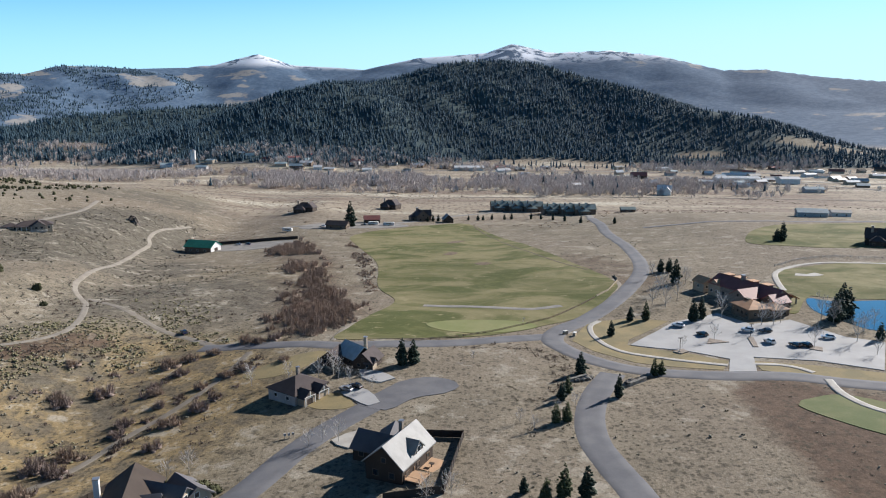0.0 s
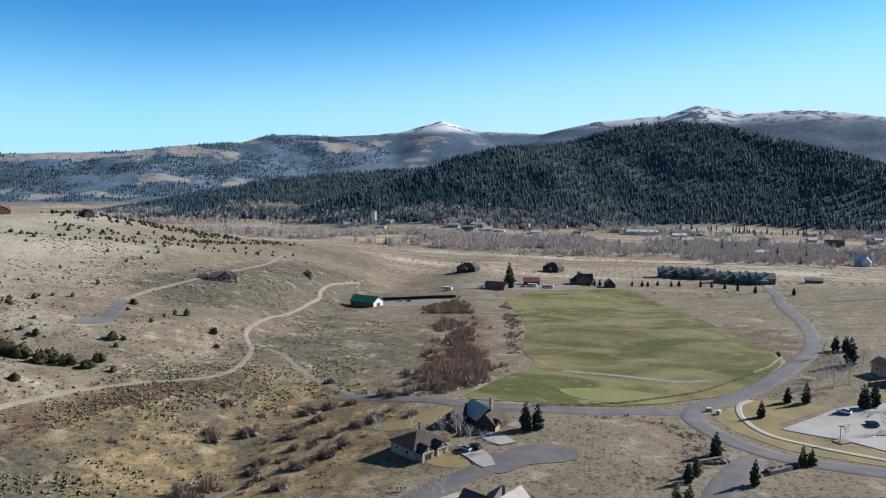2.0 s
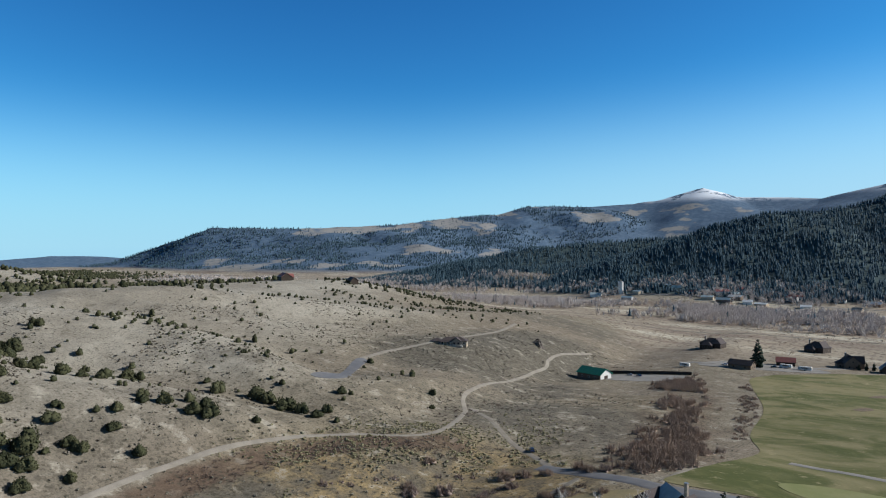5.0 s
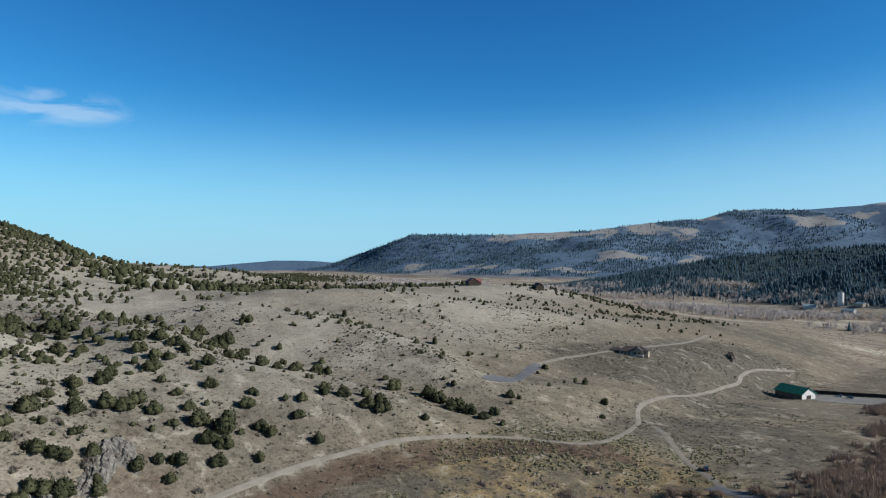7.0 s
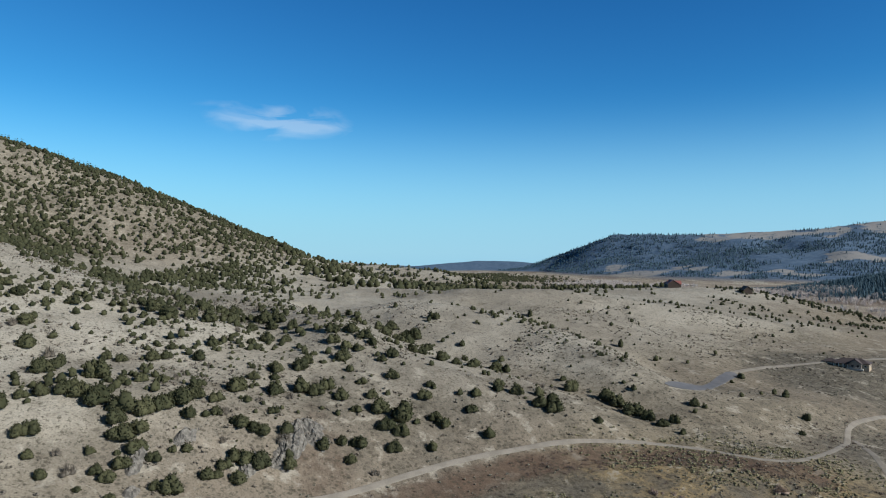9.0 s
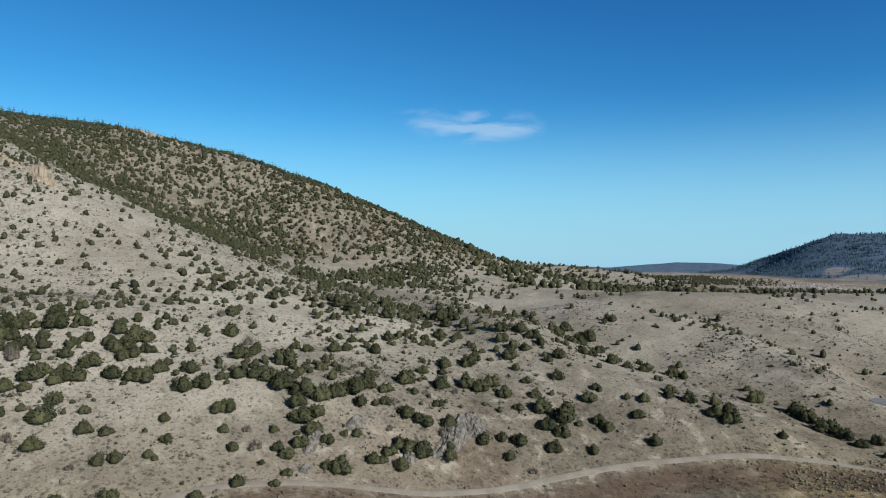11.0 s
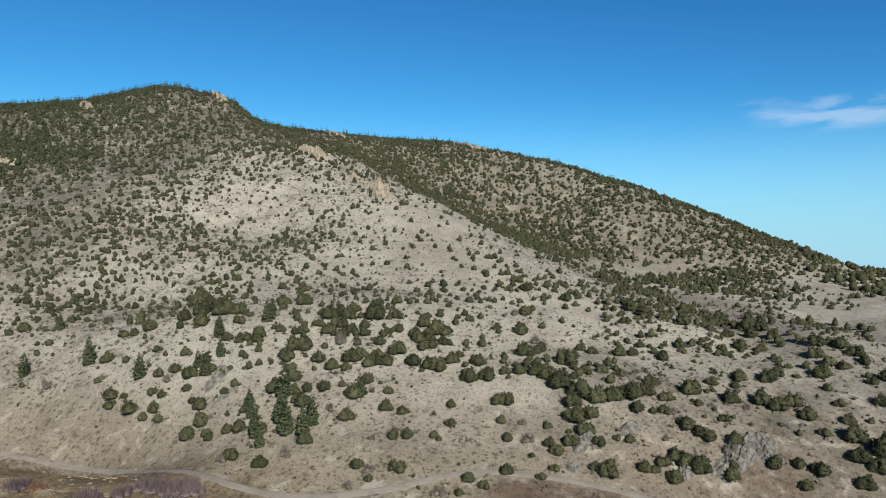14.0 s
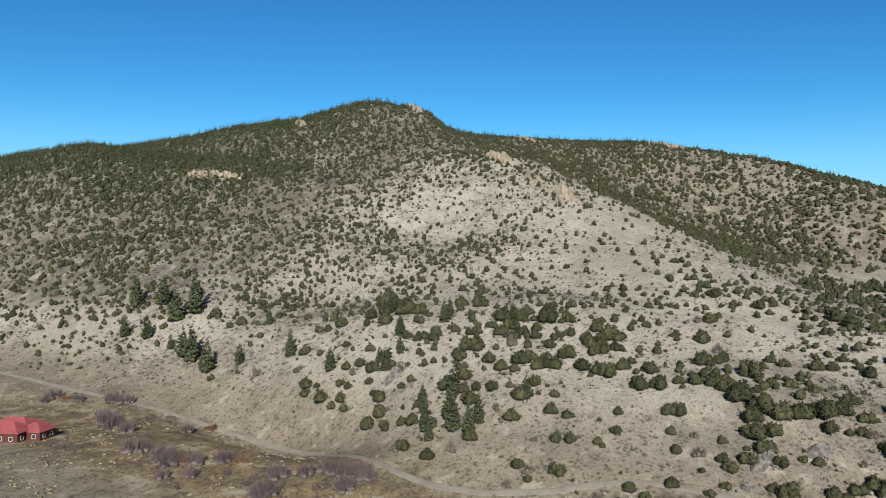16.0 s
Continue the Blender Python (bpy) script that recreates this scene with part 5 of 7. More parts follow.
# woods too many to count
MID_JUNIPERS = [juniper_shape(rng, 90, 3, 6, 0.72 + 0.3 * rng.rand(), 0.055, 0.3, 3) for k in range(8)]
FAR_JUNIPERS = [juniper_shape(rng, 2, 2, 4, 0.60 + 0.28 * rng.rand(), 0.15, 0.4, 1) for k in range(8)]
SMALL_JUNIPERS = [juniper_shape(rng, 12, 2, 6, 0.62 + 0.3 * rng.rand(), 0.10, 0.4, 1) for k in range(8)]


def spread(name, material, shapes, places, sizes, talls, label, category, sink=0.15, soft=False):
    """Many plants joined into one mesh."""
    pieces = []
    if not len(places):
        return None
    z = zg(places[:, 0], places[:, 1]) - sink
    which, turn = rng.randint(len(shapes), size=len(places)), rng.rand(len(places)) * 6.28
    for k, (v, f) in enumerate(shapes):
        pick = np.where(which == k)[0]
        if not len(pick):
            continue
        c, s = np.cos(turn[pick])[:, None], np.sin(turn[pick])[:, None]
        sz = sizes[pick][:, None]
        vx = (v[None, :, 0] * c - v[None, :, 1] * s) * sz + places[pick, 0][:, None]
        vy = (v[None, :, 0] * s + v[None, :, 1] * c) * sz + places[pick, 1][:, None]
        vz = v[None, :, 2] * sz * talls[pick][:, None] + z[pick][:, None]
        vv = np.stack([vx, vy, vz], 2).reshape(-1, 3)
        ff = (f[None] + len(v) * np.arange(len(pick))[:, None, None]).reshape(-1, 3)
        pieces.append((vv, ff))
    ob = new(name, tri_mesh(name, *join(pieces), material, soft))
    return tagged(ob, label, category, kind="stuff")


def sow(n, box, chance):
    """Plan places strewn by a chance in 0..1."""
    x, y = box[0] + (box[1] - box[0]) * rng.rand(n), box[2] + (box[3] - box[2]) * rng.rand(n)
    keep = (rng.rand(n) < chance(x, y, zg(x, y))) & ~paved(x, y)
    return np.stack([x[keep], y[keep]], 1)


def wooded(x, y, z):
    """How thickly junipers stand: 1 is one tree to 25 square metres."""
    patchy = 0.55 + 0.45 * smooth(fbm(x, y, 45, 3), -0.25, 0.25)
    listed = (x > -345) & (y > -235) & (y < 430) & (z < 82)
    face = 0.45 * smooth(-y, 95, 190) * smooth(z, 46, 66)                       # the broad front below the knob
    bald = np.maximum(blob(x, y, -318, -85, 62, 62, 30, 0.35), 0.75 * blob(x, y, -262, -122, 50, 42, 0, 0.4))
    flank = 0.80 * smooth(-x, 430, 520) * smooth(z, 68, 90)                     # the long slope behind the spur
    draw = 0.9 * (1 - smooth(near_line(x, y, ((-500, -120, 0), (-440, -70, 0), (-400, -25, 0), (-360, 30, 0), (-330, 80, 0)))[0], 10, 26))
    low_left = (0.36 + 0.55 * smooth(z, 36, 60)) * (y < -235) * smooth(z, 16, 28) * smooth(fbm(x, y, 40, 2), -0.3, 0.2)
    upper_left = 1.1 * smooth(-y, 230, 290) * smooth(z, 52, 90)
    plateau = 0.15 * (x < -330) * smooth(fbm(x, y, 70, 3), 0.0, 0.35)
    north = 0.09 * ((y > 400) & (x < -215)) * smooth(fbm(x, y, 60, 3), 0.0, 0.3) * smooth(z, -2, 12)
    foot = 0.55 * blob(x, y, -600, 120, 150, 60, -25, 0.5) * smooth(fbm(x, y, 50, 2), -0.15, 0.2)
    gully = 0.8 * blob(x, y, -560, 60, 160, 25, -30)
    spur = np.maximum.reduce([face * (1 - 0.9 * bald), 0.13 * smooth(z, 46, 64) * (x > -450), draw])
    return patchy * np.where(listed, spur, np.maximum.reduce([spur, flank, low_left, upper_left, plateau, north, foot, gully]))


p = sow(104000, (-940, -118, -800, 860), wooded)
away = np.hypot(p[:, 0] - 50, p[:, 1] - 40) > 400
for shapes, q, text in ((SMALL_JUNIPERS, p[~away], "dark junipers thickly dotting the lower slopes"), (FAR_JUNIPERS, p[away], "dark junipers thickly covering the mountain slopes")):
    spread("juniper_woodland", JUNIPER, shapes, q, (1.9 + 3.0 * rng.rand(len(q)) ** 1.4) * (1 + 0.40 * smooth(-q[:, 0], 400, 560) * smooth(q[:, 1], -330, -200) + 0.25 * smooth(-q[:, 1], 330, 480)), 0.80 + 0.40 * rng.rand(len(q)), text, "woodland")
rest = np.array([j[:2] for j in groves[296:]], float)
spread("hillside_junipers", JUNIPER, MID_JUNIPERS, rest, np.array([j[2] for j in groves[296:]]) * 1.08, 0.9 + 0.35 * rng.rand(len(rest)), "olive-green junipers farther up the dry slope", "juniper")
rest = np.array([j[:2] for j in ranked[350:]], float)
spread("small_junipers", JUNIPER, SMALL_JUNIPERS, rest, np.array([j[2] for j in ranked[350:]]) * 1.1, 0.9 + 0.3 * rng.rand(len(rest)), "small scattered junipers on open grass", "juniper")
SLIM_PINES = [(v, f) for v, f in [clumps(rng, np.stack([0.11 * (1 - h) * np.cos(a), 0.11 * (1 - h) * np.sin(a), h], 1), 0.08 + 0.20 * (1 - h), (1, 1, 0.9)) for h, a in [(np.linspace(0.10, 0.92, 4), rng.rand(4) * 6.28) for k in range(5)]]]
p = sow(38000, (-960, -200, -900, 120), lambda x, y, z: np.maximum.reduce([0.85 * smooth(-y, 330, 500) * smooth(z, 90, 150), 0.5 * smooth(-y, 380, 440) * smooth(z, 190, 215), 0.07 * smooth(z, 195, 225), 0.22 * smooth(-x, 650, 740) * smooth(z, 150, 190)]))
spread("ridge_pines", PINE, SLIM_PINES, p, 4 + 4.5 * rng.rand(len(p)), np.ones(len(p)), "slim dark pines along the mountain crest", "woodland")


def fir_shape(sides=5):
    """A far fir one metre high: two jagged skirts."""
    v, f = [], []
    for low, high, r in ((0.05, 0.68, 0.19), (0.38, 1.0, 0.13)):
        k = len(v)
        v += [(r * (0.8 + 0.4 * rng.rand()) * math.cos(6.283 * s / sides), r * (0.8 + 0.4 * rng.rand()) * math.sin(6.283 * s / sides), low + 0.07 * rng.rand()) for s in range(sides)] + [(0, 0, high)]
        f += [(k + s, k + (s + 1) % sides, k + sides) for s in range(sides)]
    return np.array(v), np.array(f)


def on_ridge(x, y, name):
    line, width = RIDGES[name][0], RIDGES[name][1]
    return near_line(x, y, line)[0] < 0.93 * width


FIRS = [fir_shape() for k in range(6)]
def fir_chance(x, y, z):
    on = on_ridge(x, y, "forest_hill") | on_ridge(x, y, "low_forest")
    clear = np.maximum.reduce([blob(x, y, *c) for c in CLEARINGS])
    return on * (1 - 0.93 * clear) * (0.55 + 0.45 * smooth(fbm(x, y, 120, 3), -0.2, 0.2)) * (z > -27)


p = sow(62000, (-1700, 1500, 1250, 2420), fir_chance)
spread("fir_forest", HAZED_FIR, FIRS, p, 9.5 + 6 * rng.rand(len(p)), np.ones(len(p)), "dense dark fir forest covering the hill", "forest", 0.8, True)

# leafless cottonwoods along the river
def cottonwood_shape(n=46):
    """A far leafless cottonwood one metre high: limbs fanning out of a short trunk into a broad, rounded crown of fine twigs."""
    a, r = rng.rand(n) * 6.28, 0.34 * np.sqrt(rng.rand(n))
    h = 0.04 + 0.5 * rng.rand(n)
    feet = np.stack([0.5 * r * np.cos(a), 0.5 * r * np.sin(a), h], 1)
    top = np.minimum(h + 0.28 + 0.22 * rng.rand(n), 1.0 - 2.2 * r ** 2)
    tips = np.stack([1.15 * r * np.cos(a), 1.15 * r * np.sin(a), top], 1)
    return blades(rng, feet, tips, 0.016 + 0.014 * rng.rand(n))


COTTONWOODS = [cottonwood_shape() for k in range(6)]


def river_chance(x, y, z):
    belt = blob(x, y, -150, 1110, 560, 110, -4, 0.5) * smooth(fbm(x, y, 90, 3), -0.25, 0.0)
    foot = 0.7 * blob(x, y, 0, 1400, 1500, 70, 0, 0.5) * smooth(fbm(x + 500, y, 120, 3), -0.05, 0.2)
    near = 0.8 * blob(x, y, 120, 960, 260, 50, -6, 0.5) * smooth(fbm(x, y, 60, 3), -0.05, 0.2)
    west = 0.5 * blob(x, y, -1500, 1500, 900, 200, 10, 0.5) * smooth(fbm(x, y, 130, 3), -0.05, 0.2)
    return np.maximum.reduce([belt, foot, near, west])


p = sow(60000, (-2200, 1500, 820, 1650), river_chance)
spread("river_cottonwoods", PALE_TWIG, COTTONWOODS, p, 8 + 7 * rng.rand(len(p)), np.ones(len(p)), "belt of leafless grey cottonwoods along the river", "trees")
p = sow(700, (200, 900, 950, 1400), lambda x, y, z: 0.5 * smooth(fbm(x, y, 70, 3), -0.1, 0.2))
spread("village_trees", GREY_TWIG, COTTONWOODS, p, 6 + 6 * rng.rand(len(p)), np.ones(len(p)), "leafless trees between the valley houses", "trees")
p = sow(3200, (-1500, 1300, 900, 1500), lambda x, y, z: 0.22 * river_chance(x, y, z) + 0.6 * blob(x, y, 100, 1440, 1500, 40, 0, 0.5))
spread("valley_firs", HAZED_FIR, FIRS, p, 8 + 8 * rng.rand(len(p)), np.ones(len(p)), "dark firs standing among the valley fields", "trees")

# brush on the valley floor and the lower slopes
def brush_shape(stems=22, leaves=5, lump=0.10):
    """Low tangled brush one metre wide: a ragged heap of twig clumps with stems standing out."""
    q = dome(rng, leaves, 0.5) * np.array((0.48, 0.48, 0.34))
    q[:, 2] += 0.10
    return join([clumps(rng, q, 0.6 * lump + 0.05 * rng.rand(leaves)), bush_shape(rng, stems, 0.5, 0.5, 0.026, 3, 0)])


TUFTS = [clumps(rng, (rng.rand(3, 3) - 0.5) * np.array((0.75, 0.75, 0.25)) + np.array((0, 0, 0.25)), 0.25 + 0.15 * rng.rand(3), (1, 1, 0.8)) for k in range(6)]
BRUSH = [brush_shape() for k in range(7)]
HEAPS = [brush_shape(10, 5, 0.14) for k in range(7)]
BUSHES = [bush_shape(rng, 95, 0.55, 0.52, 0.013, 4, 0.22) for k in range(6)]


def thicket(name, material, n, box, chance, low, high, label, tall=1.0, shapes=None):
    q = sow(n, box, chance)
    return spread(name, material, shapes or BUSHES, q, low + (high - low) * rng.rand(len(q)), tall * (0.8 + 0.4 * rng.rand(len(q))), label, "brush")


thicket("willow_thicket", RED_TWIG, 7800, (-140, -15, 240, 540), lambda x, y, z: (1 - smooth(near_line(x, y, ((-115, 515, 0), (-86, 420, 0), (-62, 335, 0), (-49, 280, 0), (-46, 240, 0)))[0] + 16 * fbm(x, y, 26, 3), 3, 20)) * smooth(fbm(x, y, 20, 3), -0.40, 0.10), 2.0, 6.5, "thicket of reddish-brown leafless willows beside the fairway", 1.5)
thicket("bank_brush", RED_TWIG, 2200, (-80, -15, 270, 530), lambda x, y, z: 0.8 * (1 - smooth(near_line(x, y, ((-66, 505, 0), (-52, 450, 0), (-41, 398, 0), (-34, 350, 0), (-30, 320, 0)))[0], 3, 10)) * smooth(fbm(x, y, 18, 2), -0.3, 0.1), 2, 4.5, "grey-brown brush on the bank below the fairway", 1.2)


def creek_line(x, y):
    line = ((-105, 120, 0), (-93, 150, 0), (-84, 178, 0), (-74, 200, 0), (-66, 222, 0), (-62, 236, 0))
    return near_line(x, y, line)[0]


thicket("creek_hedge", BUSH_TWIG, 2600, (-150, -40, 90, 250), lambda x, y, z: 0.8 * (1 - smooth(near_line(x, y, ((-57, 222, 0), (-61, 204, 0), (-66, 199, 0), (-72, 194, 0), (-76, 188, 0), (-80, 181, 0), (-83, 169, 0)))[0] + 3 * fbm(x, y, 12, 2), 0.6, 3.6)) * smooth(fbm(x, y, 11, 2), -0.28, 0.1), 1.8, 4.2, "hedge of brown and purplish willows along the trail", 1.4)
thicket("meadow_willows", BUSH_TWIG, 2400, (-150, -50, 150, 250), lambda x, y, z: 0.75 * (1 - smooth(np.minimum(near_line(x, y, ((-84, 232, 0), (-87, 211, 0), (-91, 194, 0), (-98, 172, 0)))[0], near_line(x, y, ((-104, 222, 0), (-114, 209, 0), (-124, 186, 0), (-132, 168, 0)))[0]) + 5 * fbm(x, y, 14, 2), 0.5, 4.0)) * smooth(fbm(x + 30, y, 13, 2), -0.15, 0.12), 1.4, 4.2, "brown willow clumps in bands across the dry meadow", 1.2)
thicket("creek_willows", WILLOW_TWIG, 1500, (-130, -40, 110, 250), lambda x, y, z: 0.55 * (1 - smooth(creek_line(x - 3, y), 2, 7)), 2.0, 5.0, "brown willows lining the dry creek")
thicket("creek_brush_south", MEADOW_TWIG, 5200, (-130, -30, -330, 20), lambda x, y, z: (0.6 * blob(x, y, -82, -120, 16, 120, 6, 0.5) + 0.35 * blob(x, y, -95, -240, 30, 40)) * smooth(fbm(x, y, 14, 2), -0.1, 0.2), 1.0, 4.2, "grey leafless willows in the wet meadow", 1.0, BRUSH)
thicket("red_meadow_brush", RUST_TWIG, 3000, (-130, -30, -330, 20), lambda x, y, z: 0.5 * blob(x, y, -88, -130, 24, 130, 6, 0.5) * smooth(fbm(x + 70, y, 11, 2), -0.02, 0.25), 0.8, 2.8, "low reddish brush in the wet meadow", 0.8, HEAPS)
thicket("meadow_grass_heaps", STRAW, 6000, (-130, -30, -330, 20), lambda x, y, z: 0.5 * smooth(fbm(x + 170, y, 12, 2), -0.1, 0.25), 0.7, 2.0, "straw-yellow grass heaps in the wet meadow", 0.6, TUFTS)
thicket("roadside_brush", WILLOW_TWIG, 34000, (-190, -85, -260, 330), lambda x, y, z: 0.8 * (1 - smooth(np.abs(near_line(x, y, ((-119, -250, 0), (-125, -185, 0), (-123, -145, 0), (-111, -106, 0), (-104, -82, 0), (-104, -56, 0), (-112, -30, 0), (-129, 0, 0), (-142, 55, 0), (-153, 100, 0), (-158, 140, 0), (-155, 180, 0), (-142, 208, 0), (-120, 235, 0)))[0]), 2, 10)) * smooth(fbm(x, y, 16, 2), -0.25, 0.1), 1.0, 2.9, "dark leafless shrubs below the dirt road", 0.8, BRUSH)
thicket("meadow_brush", WILLOW_TWIG, 2600, (-175, -50, 120, 340), lambda x, y, z: 0.6 * smooth(fbm(x, y, 24, 3), 0.06, 0.3), 0.8, 3.2, "scattered brown brush in the dry meadow", 0.8, BRUSH)
thicket("field_brush", RED_TWIG, 6000, (-420, 330, 540, 960), lambda x, y, z: 0.5 * smooth(fbm(0.6 * x, y, 60, 3), 0.08, 0.3), 2.0, 5.0, "reddish brush patches in the river fields", 0.7, HEAPS)


def sage_chance(x, y, z):
    slope = 0.35 * smooth(z, 4, 30) * smooth(-x, 120, 150) * smooth(fbm(x, y, 50, 3), -0.3, 0.3)
    flat = np.maximum.reduce([blob(x, y, -130, 215, 60, 32, -30), 0.8 * blob(x, y, -235, 400, 48, 52), 0.7 * blob(x, y, -140, 110, 22, 60), 0.5 * blob(x, y, -170, 320, 50, 50)])
    return np.maximum(slope, flat * smooth(fbm(x, y, 12, 2), -0.3, 0.2))


p = sow(52000, (-420, -90, -330, 480), sage_chance)
spread("sagebrush", SAGE, TUFTS, p, 0.5 + 0.9 * rng.rand(len(p)) ** 2, np.ones(len(p)), "low grey-green sagebrush strewn over the slopes", "sagebrush", 0.05)
p = sow(5000, (-420, 140, -260, 560), lambda x, y, z: 0.35 * smooth(fbm(x, y, 25, 3), -0.1, 0.3) * (1 - blob(x, y, 10, 400, 75, 190)) * (z < 25))
spread("grass_clumps", STRAW, TUFTS, p, 0.4 + 0.5 * rng.rand(len(p)), 0.7 * np.ones(len(p)), "straw-yellow bunch grass clumps", "grass", 0.05)
p = sow(36000, (-400, -115, -300, 460), lambda x, y, z: 0.55 * smooth(z, 8, 22) * smooth(fbm(x, y, 35, 3), -0.25, 0.3))
spread("hill_shrubs", DRY_SHRUB, TUFTS, p, 0.7 + 1.4 * rng.rand(len(p)) ** 2.5, np.ones(len(p)), "small grey-brown shrubs dotting the hillside", "shrubs", 0.1)
p = sow(12000, (-345, -115, -260, 430), lambda x, y, z: 0.30 * smooth(z, 12, 30) * smooth(fbm(x, y, 45, 3), -0.1, 0.3))
spread("juniper_seedlings", JUNIPER, SMALL_JUNIPERS, p, 0.9 + 1.5 * rng.rand(len(p)) ** 1.5, 0.9 * np.ones(len(p)), "young dark junipers strewn between the larger ones", "juniper", 0.1)
p = sow(9000, (-185, 130, 100, 480), lambda x, y, z: 0.5 * smooth(fbm(x + 90, y, 26, 3), -0.02, 0.3) * (1 - blob(x, y, 10, 400, 78, 190)) * (1 - blob(x, y, 70, 235, 70, 60)) * smooth(near_line(x, y, ((-60, 100, 0), (-8, 192, 0)))[0], 6, 12))
spread("dry_weeds", SAGE, TUFTS, p, 0.5 + 0.8 * rng.rand(len(p)) ** 2, np.ones(len(p)), "dry grey-brown weeds dotting the flats", "weeds", 0.05)
p = sow(15000, (-345, -150, -240, 380), lambda x, y, z: (0.05 + 0.16 * smooth(fbm(x, y, 28, 2), -0.05, 0.3)) * smooth(z, 24, 50) * (1 - 0.55 * blob(x, y, -300, -110, 45, 60, 30)))
spread("slope_junipers", JUNIPER, SMALL_JUNIPERS, p, 1.8 + 3.0 * rng.rand(len(p)) ** 1.5, 0.80 + 0.3 * rng.rand(len(p)), "small junipers strewn over the upper slope", "juniper", 0.1)
thicket("stream_brush", DRY_SHRUB, 2600, (230, 620, 700, 980), lambda x, y, z: 1 - smooth(near_line(x, y, ((255, 955, 0), (279, 943, 0), (370, 887, 0), (485, 763, 0), (560, 700, 0)))[0], 3, 9), 2.5, 5.0, "dark brush along the valley stream", 0.8, BRUSH)
RABBIT = foliage("rabbitbrush_tufts", (0.145, 0.135, 0.075), (0.255, 0.238, 0.145), 0.8)
p = sow(16000, (-185, -75, 110, 330), lambda x, y, z: 0.6 * smooth(fbm(x, y + 60, 22, 3), 0.0, 0.22) * np.maximum(blob(x, y, -118, 235, 42, 62, 20), 0.9 * blob(x, y, -140, 165, 26, 60, 8)))
spread("rabbitbrush", RABBIT, TUFTS, p, 0.8 + 1.1 * rng.rand(len(p)) ** 2, 0.8 * np.ones(len(p)), "pale yellow-green rabbitbrush by the creek flats", "brush", 0.05)
p = sow(1300, (-185, -60, 110, 330), lambda x, y, z: 0.75 * smooth(fbm(0.45 * x + 30, 1.3 * y, 18, 2), 0.16, 0.3) * smooth(-x, 80, 100))
spread("dark_brush_bands", WILLOW_TWIG, BRUSH, p, 1.4 + 2.0 * rng.rand(len(p)), 0.8 * np.ones(len(p)), "dark leafless brush in bands across the meadow", "brush", 0.05)
p = sow(26000, (-3200, -560, 150, 2000), lambda x, y, z: 0.85 * smooth(fbm(x, y, 130, 3), -0.22, 0.05) * np.maximum(smooth(-x - 0.35 * y, 420, 620), blob(x, y, -1480, 440, 330, 330)) * (1 - smooth(y - 0.25 * np.abs(x), 700, 1100)))
spread("plain_junipers", JUNIPER, FAR_JUNIPERS, p, 6 + 6 * rng.rand(len(p)), np.ones(len(p)), "dark juniper woods on the distant plain", "woodland")
thicket("mountain_brush", SAGE, 34000, (-620, -115, -760, -90), lambda x, y, z: 0.8 * smooth(z, 14, 26) * (1 - smooth(z, 190, 225)) * smooth(-y, 110, 190) * smooth(fbm(x, y, 30, 2), -0.3, 0.15), 1.0, 2.8, "grey leafless brush on the mountain foot", 0.9, TUFTS)
p = sow(30000, (-3700, -1300, 1500, 4000), lambda x, y, z: (near_line(x, y, RIDGES["mesa"][0])[0] < 1150) * (1 - 0.93 * open_park(x, y)) * smooth(fbm(x, y, 150, 4), -0.35, 0.05))
spread("mesa_trees", HAZED_FIR, FIRS, p, 11 + 7 * rng.rand(len(p)), 0.8 * np.ones(len(p)), "dark trees scattered over the far mesa", "woodland", 0.8, True)
thicket("slope_brush", DRY_SHRUB, 6500, (-420, -155, -190, 150), lambda x, y, z: 0.34 * smooth(z, 12, 24) * (1 - smooth(z, 66, 84)) * smooth(fbm(x + 40, y, 30, 3), -0.15, 0.2), 1.3, 3.4, "grey-brown leafless brush between the junipers", 0.9, BRUSH)
thicket("knoll_brush", DRY_SHRUB, 9000, (-275, -120, 350, 620), lambda x, y, z: 0.55 * np.maximum.reduce([blob(x, y, -225, 500, 50, 90), blob(x, y, -238, 400, 45, 50), 0.8 * blob(x, y, -165, 375, 45, 50)]) * smooth(fbm(x, y, 16, 2), -0.2, 0.25), 0.7, 2.0, "low dark brush on the knoll and the flat", 0.8, TUFTS)
thicket("silt_flat_brush", WILLOW_TWIG, 3000, (-170, -70, 260, 400), lambda x, y, z: 0.45 * smooth(fbm(x, y, 20, 3), -0.1, 0.25), 0.7, 2.4, "low brown brush on the grey flat", 0.7, BRUSH)
thicket("corner_brush", WILLOW_TWIG, 1500, (0, 48, 180, 235), lambda x, y, z: 0.6 * (1 - smooth(near_line(x, y, ((4, 229, 0), (18, 232, 0), (30, 228, 0), (37, 216, 0), (38, 204, 0), (34, 190, 0)))[0], 1.5, 5)), 1.0, 2.8, "dark brush on the bank below the junction", 0.8, BRUSH)
thicket("lot_brush", DRY_SHRUB, 700, (12, 40, 140, 195), lambda x, y, z: 0.5 * blob(x, y, 28, 170, 7, 20, 10) * smooth(fbm(x, y, 7, 2), -0.2, 0.2), 0.8, 2.2, "grey brush between the young conifers", 0.9, BRUSH)
thicket("dirt_sage", SAGE, 420, (76, 120, 95, 190), lambda x, y, z: 0.28 * blob(x, y, 97, 145, 18, 45, 8), 0.8, 2.0, "pale sagebrush on the bare brown dirt", 0.8, BRUSH)

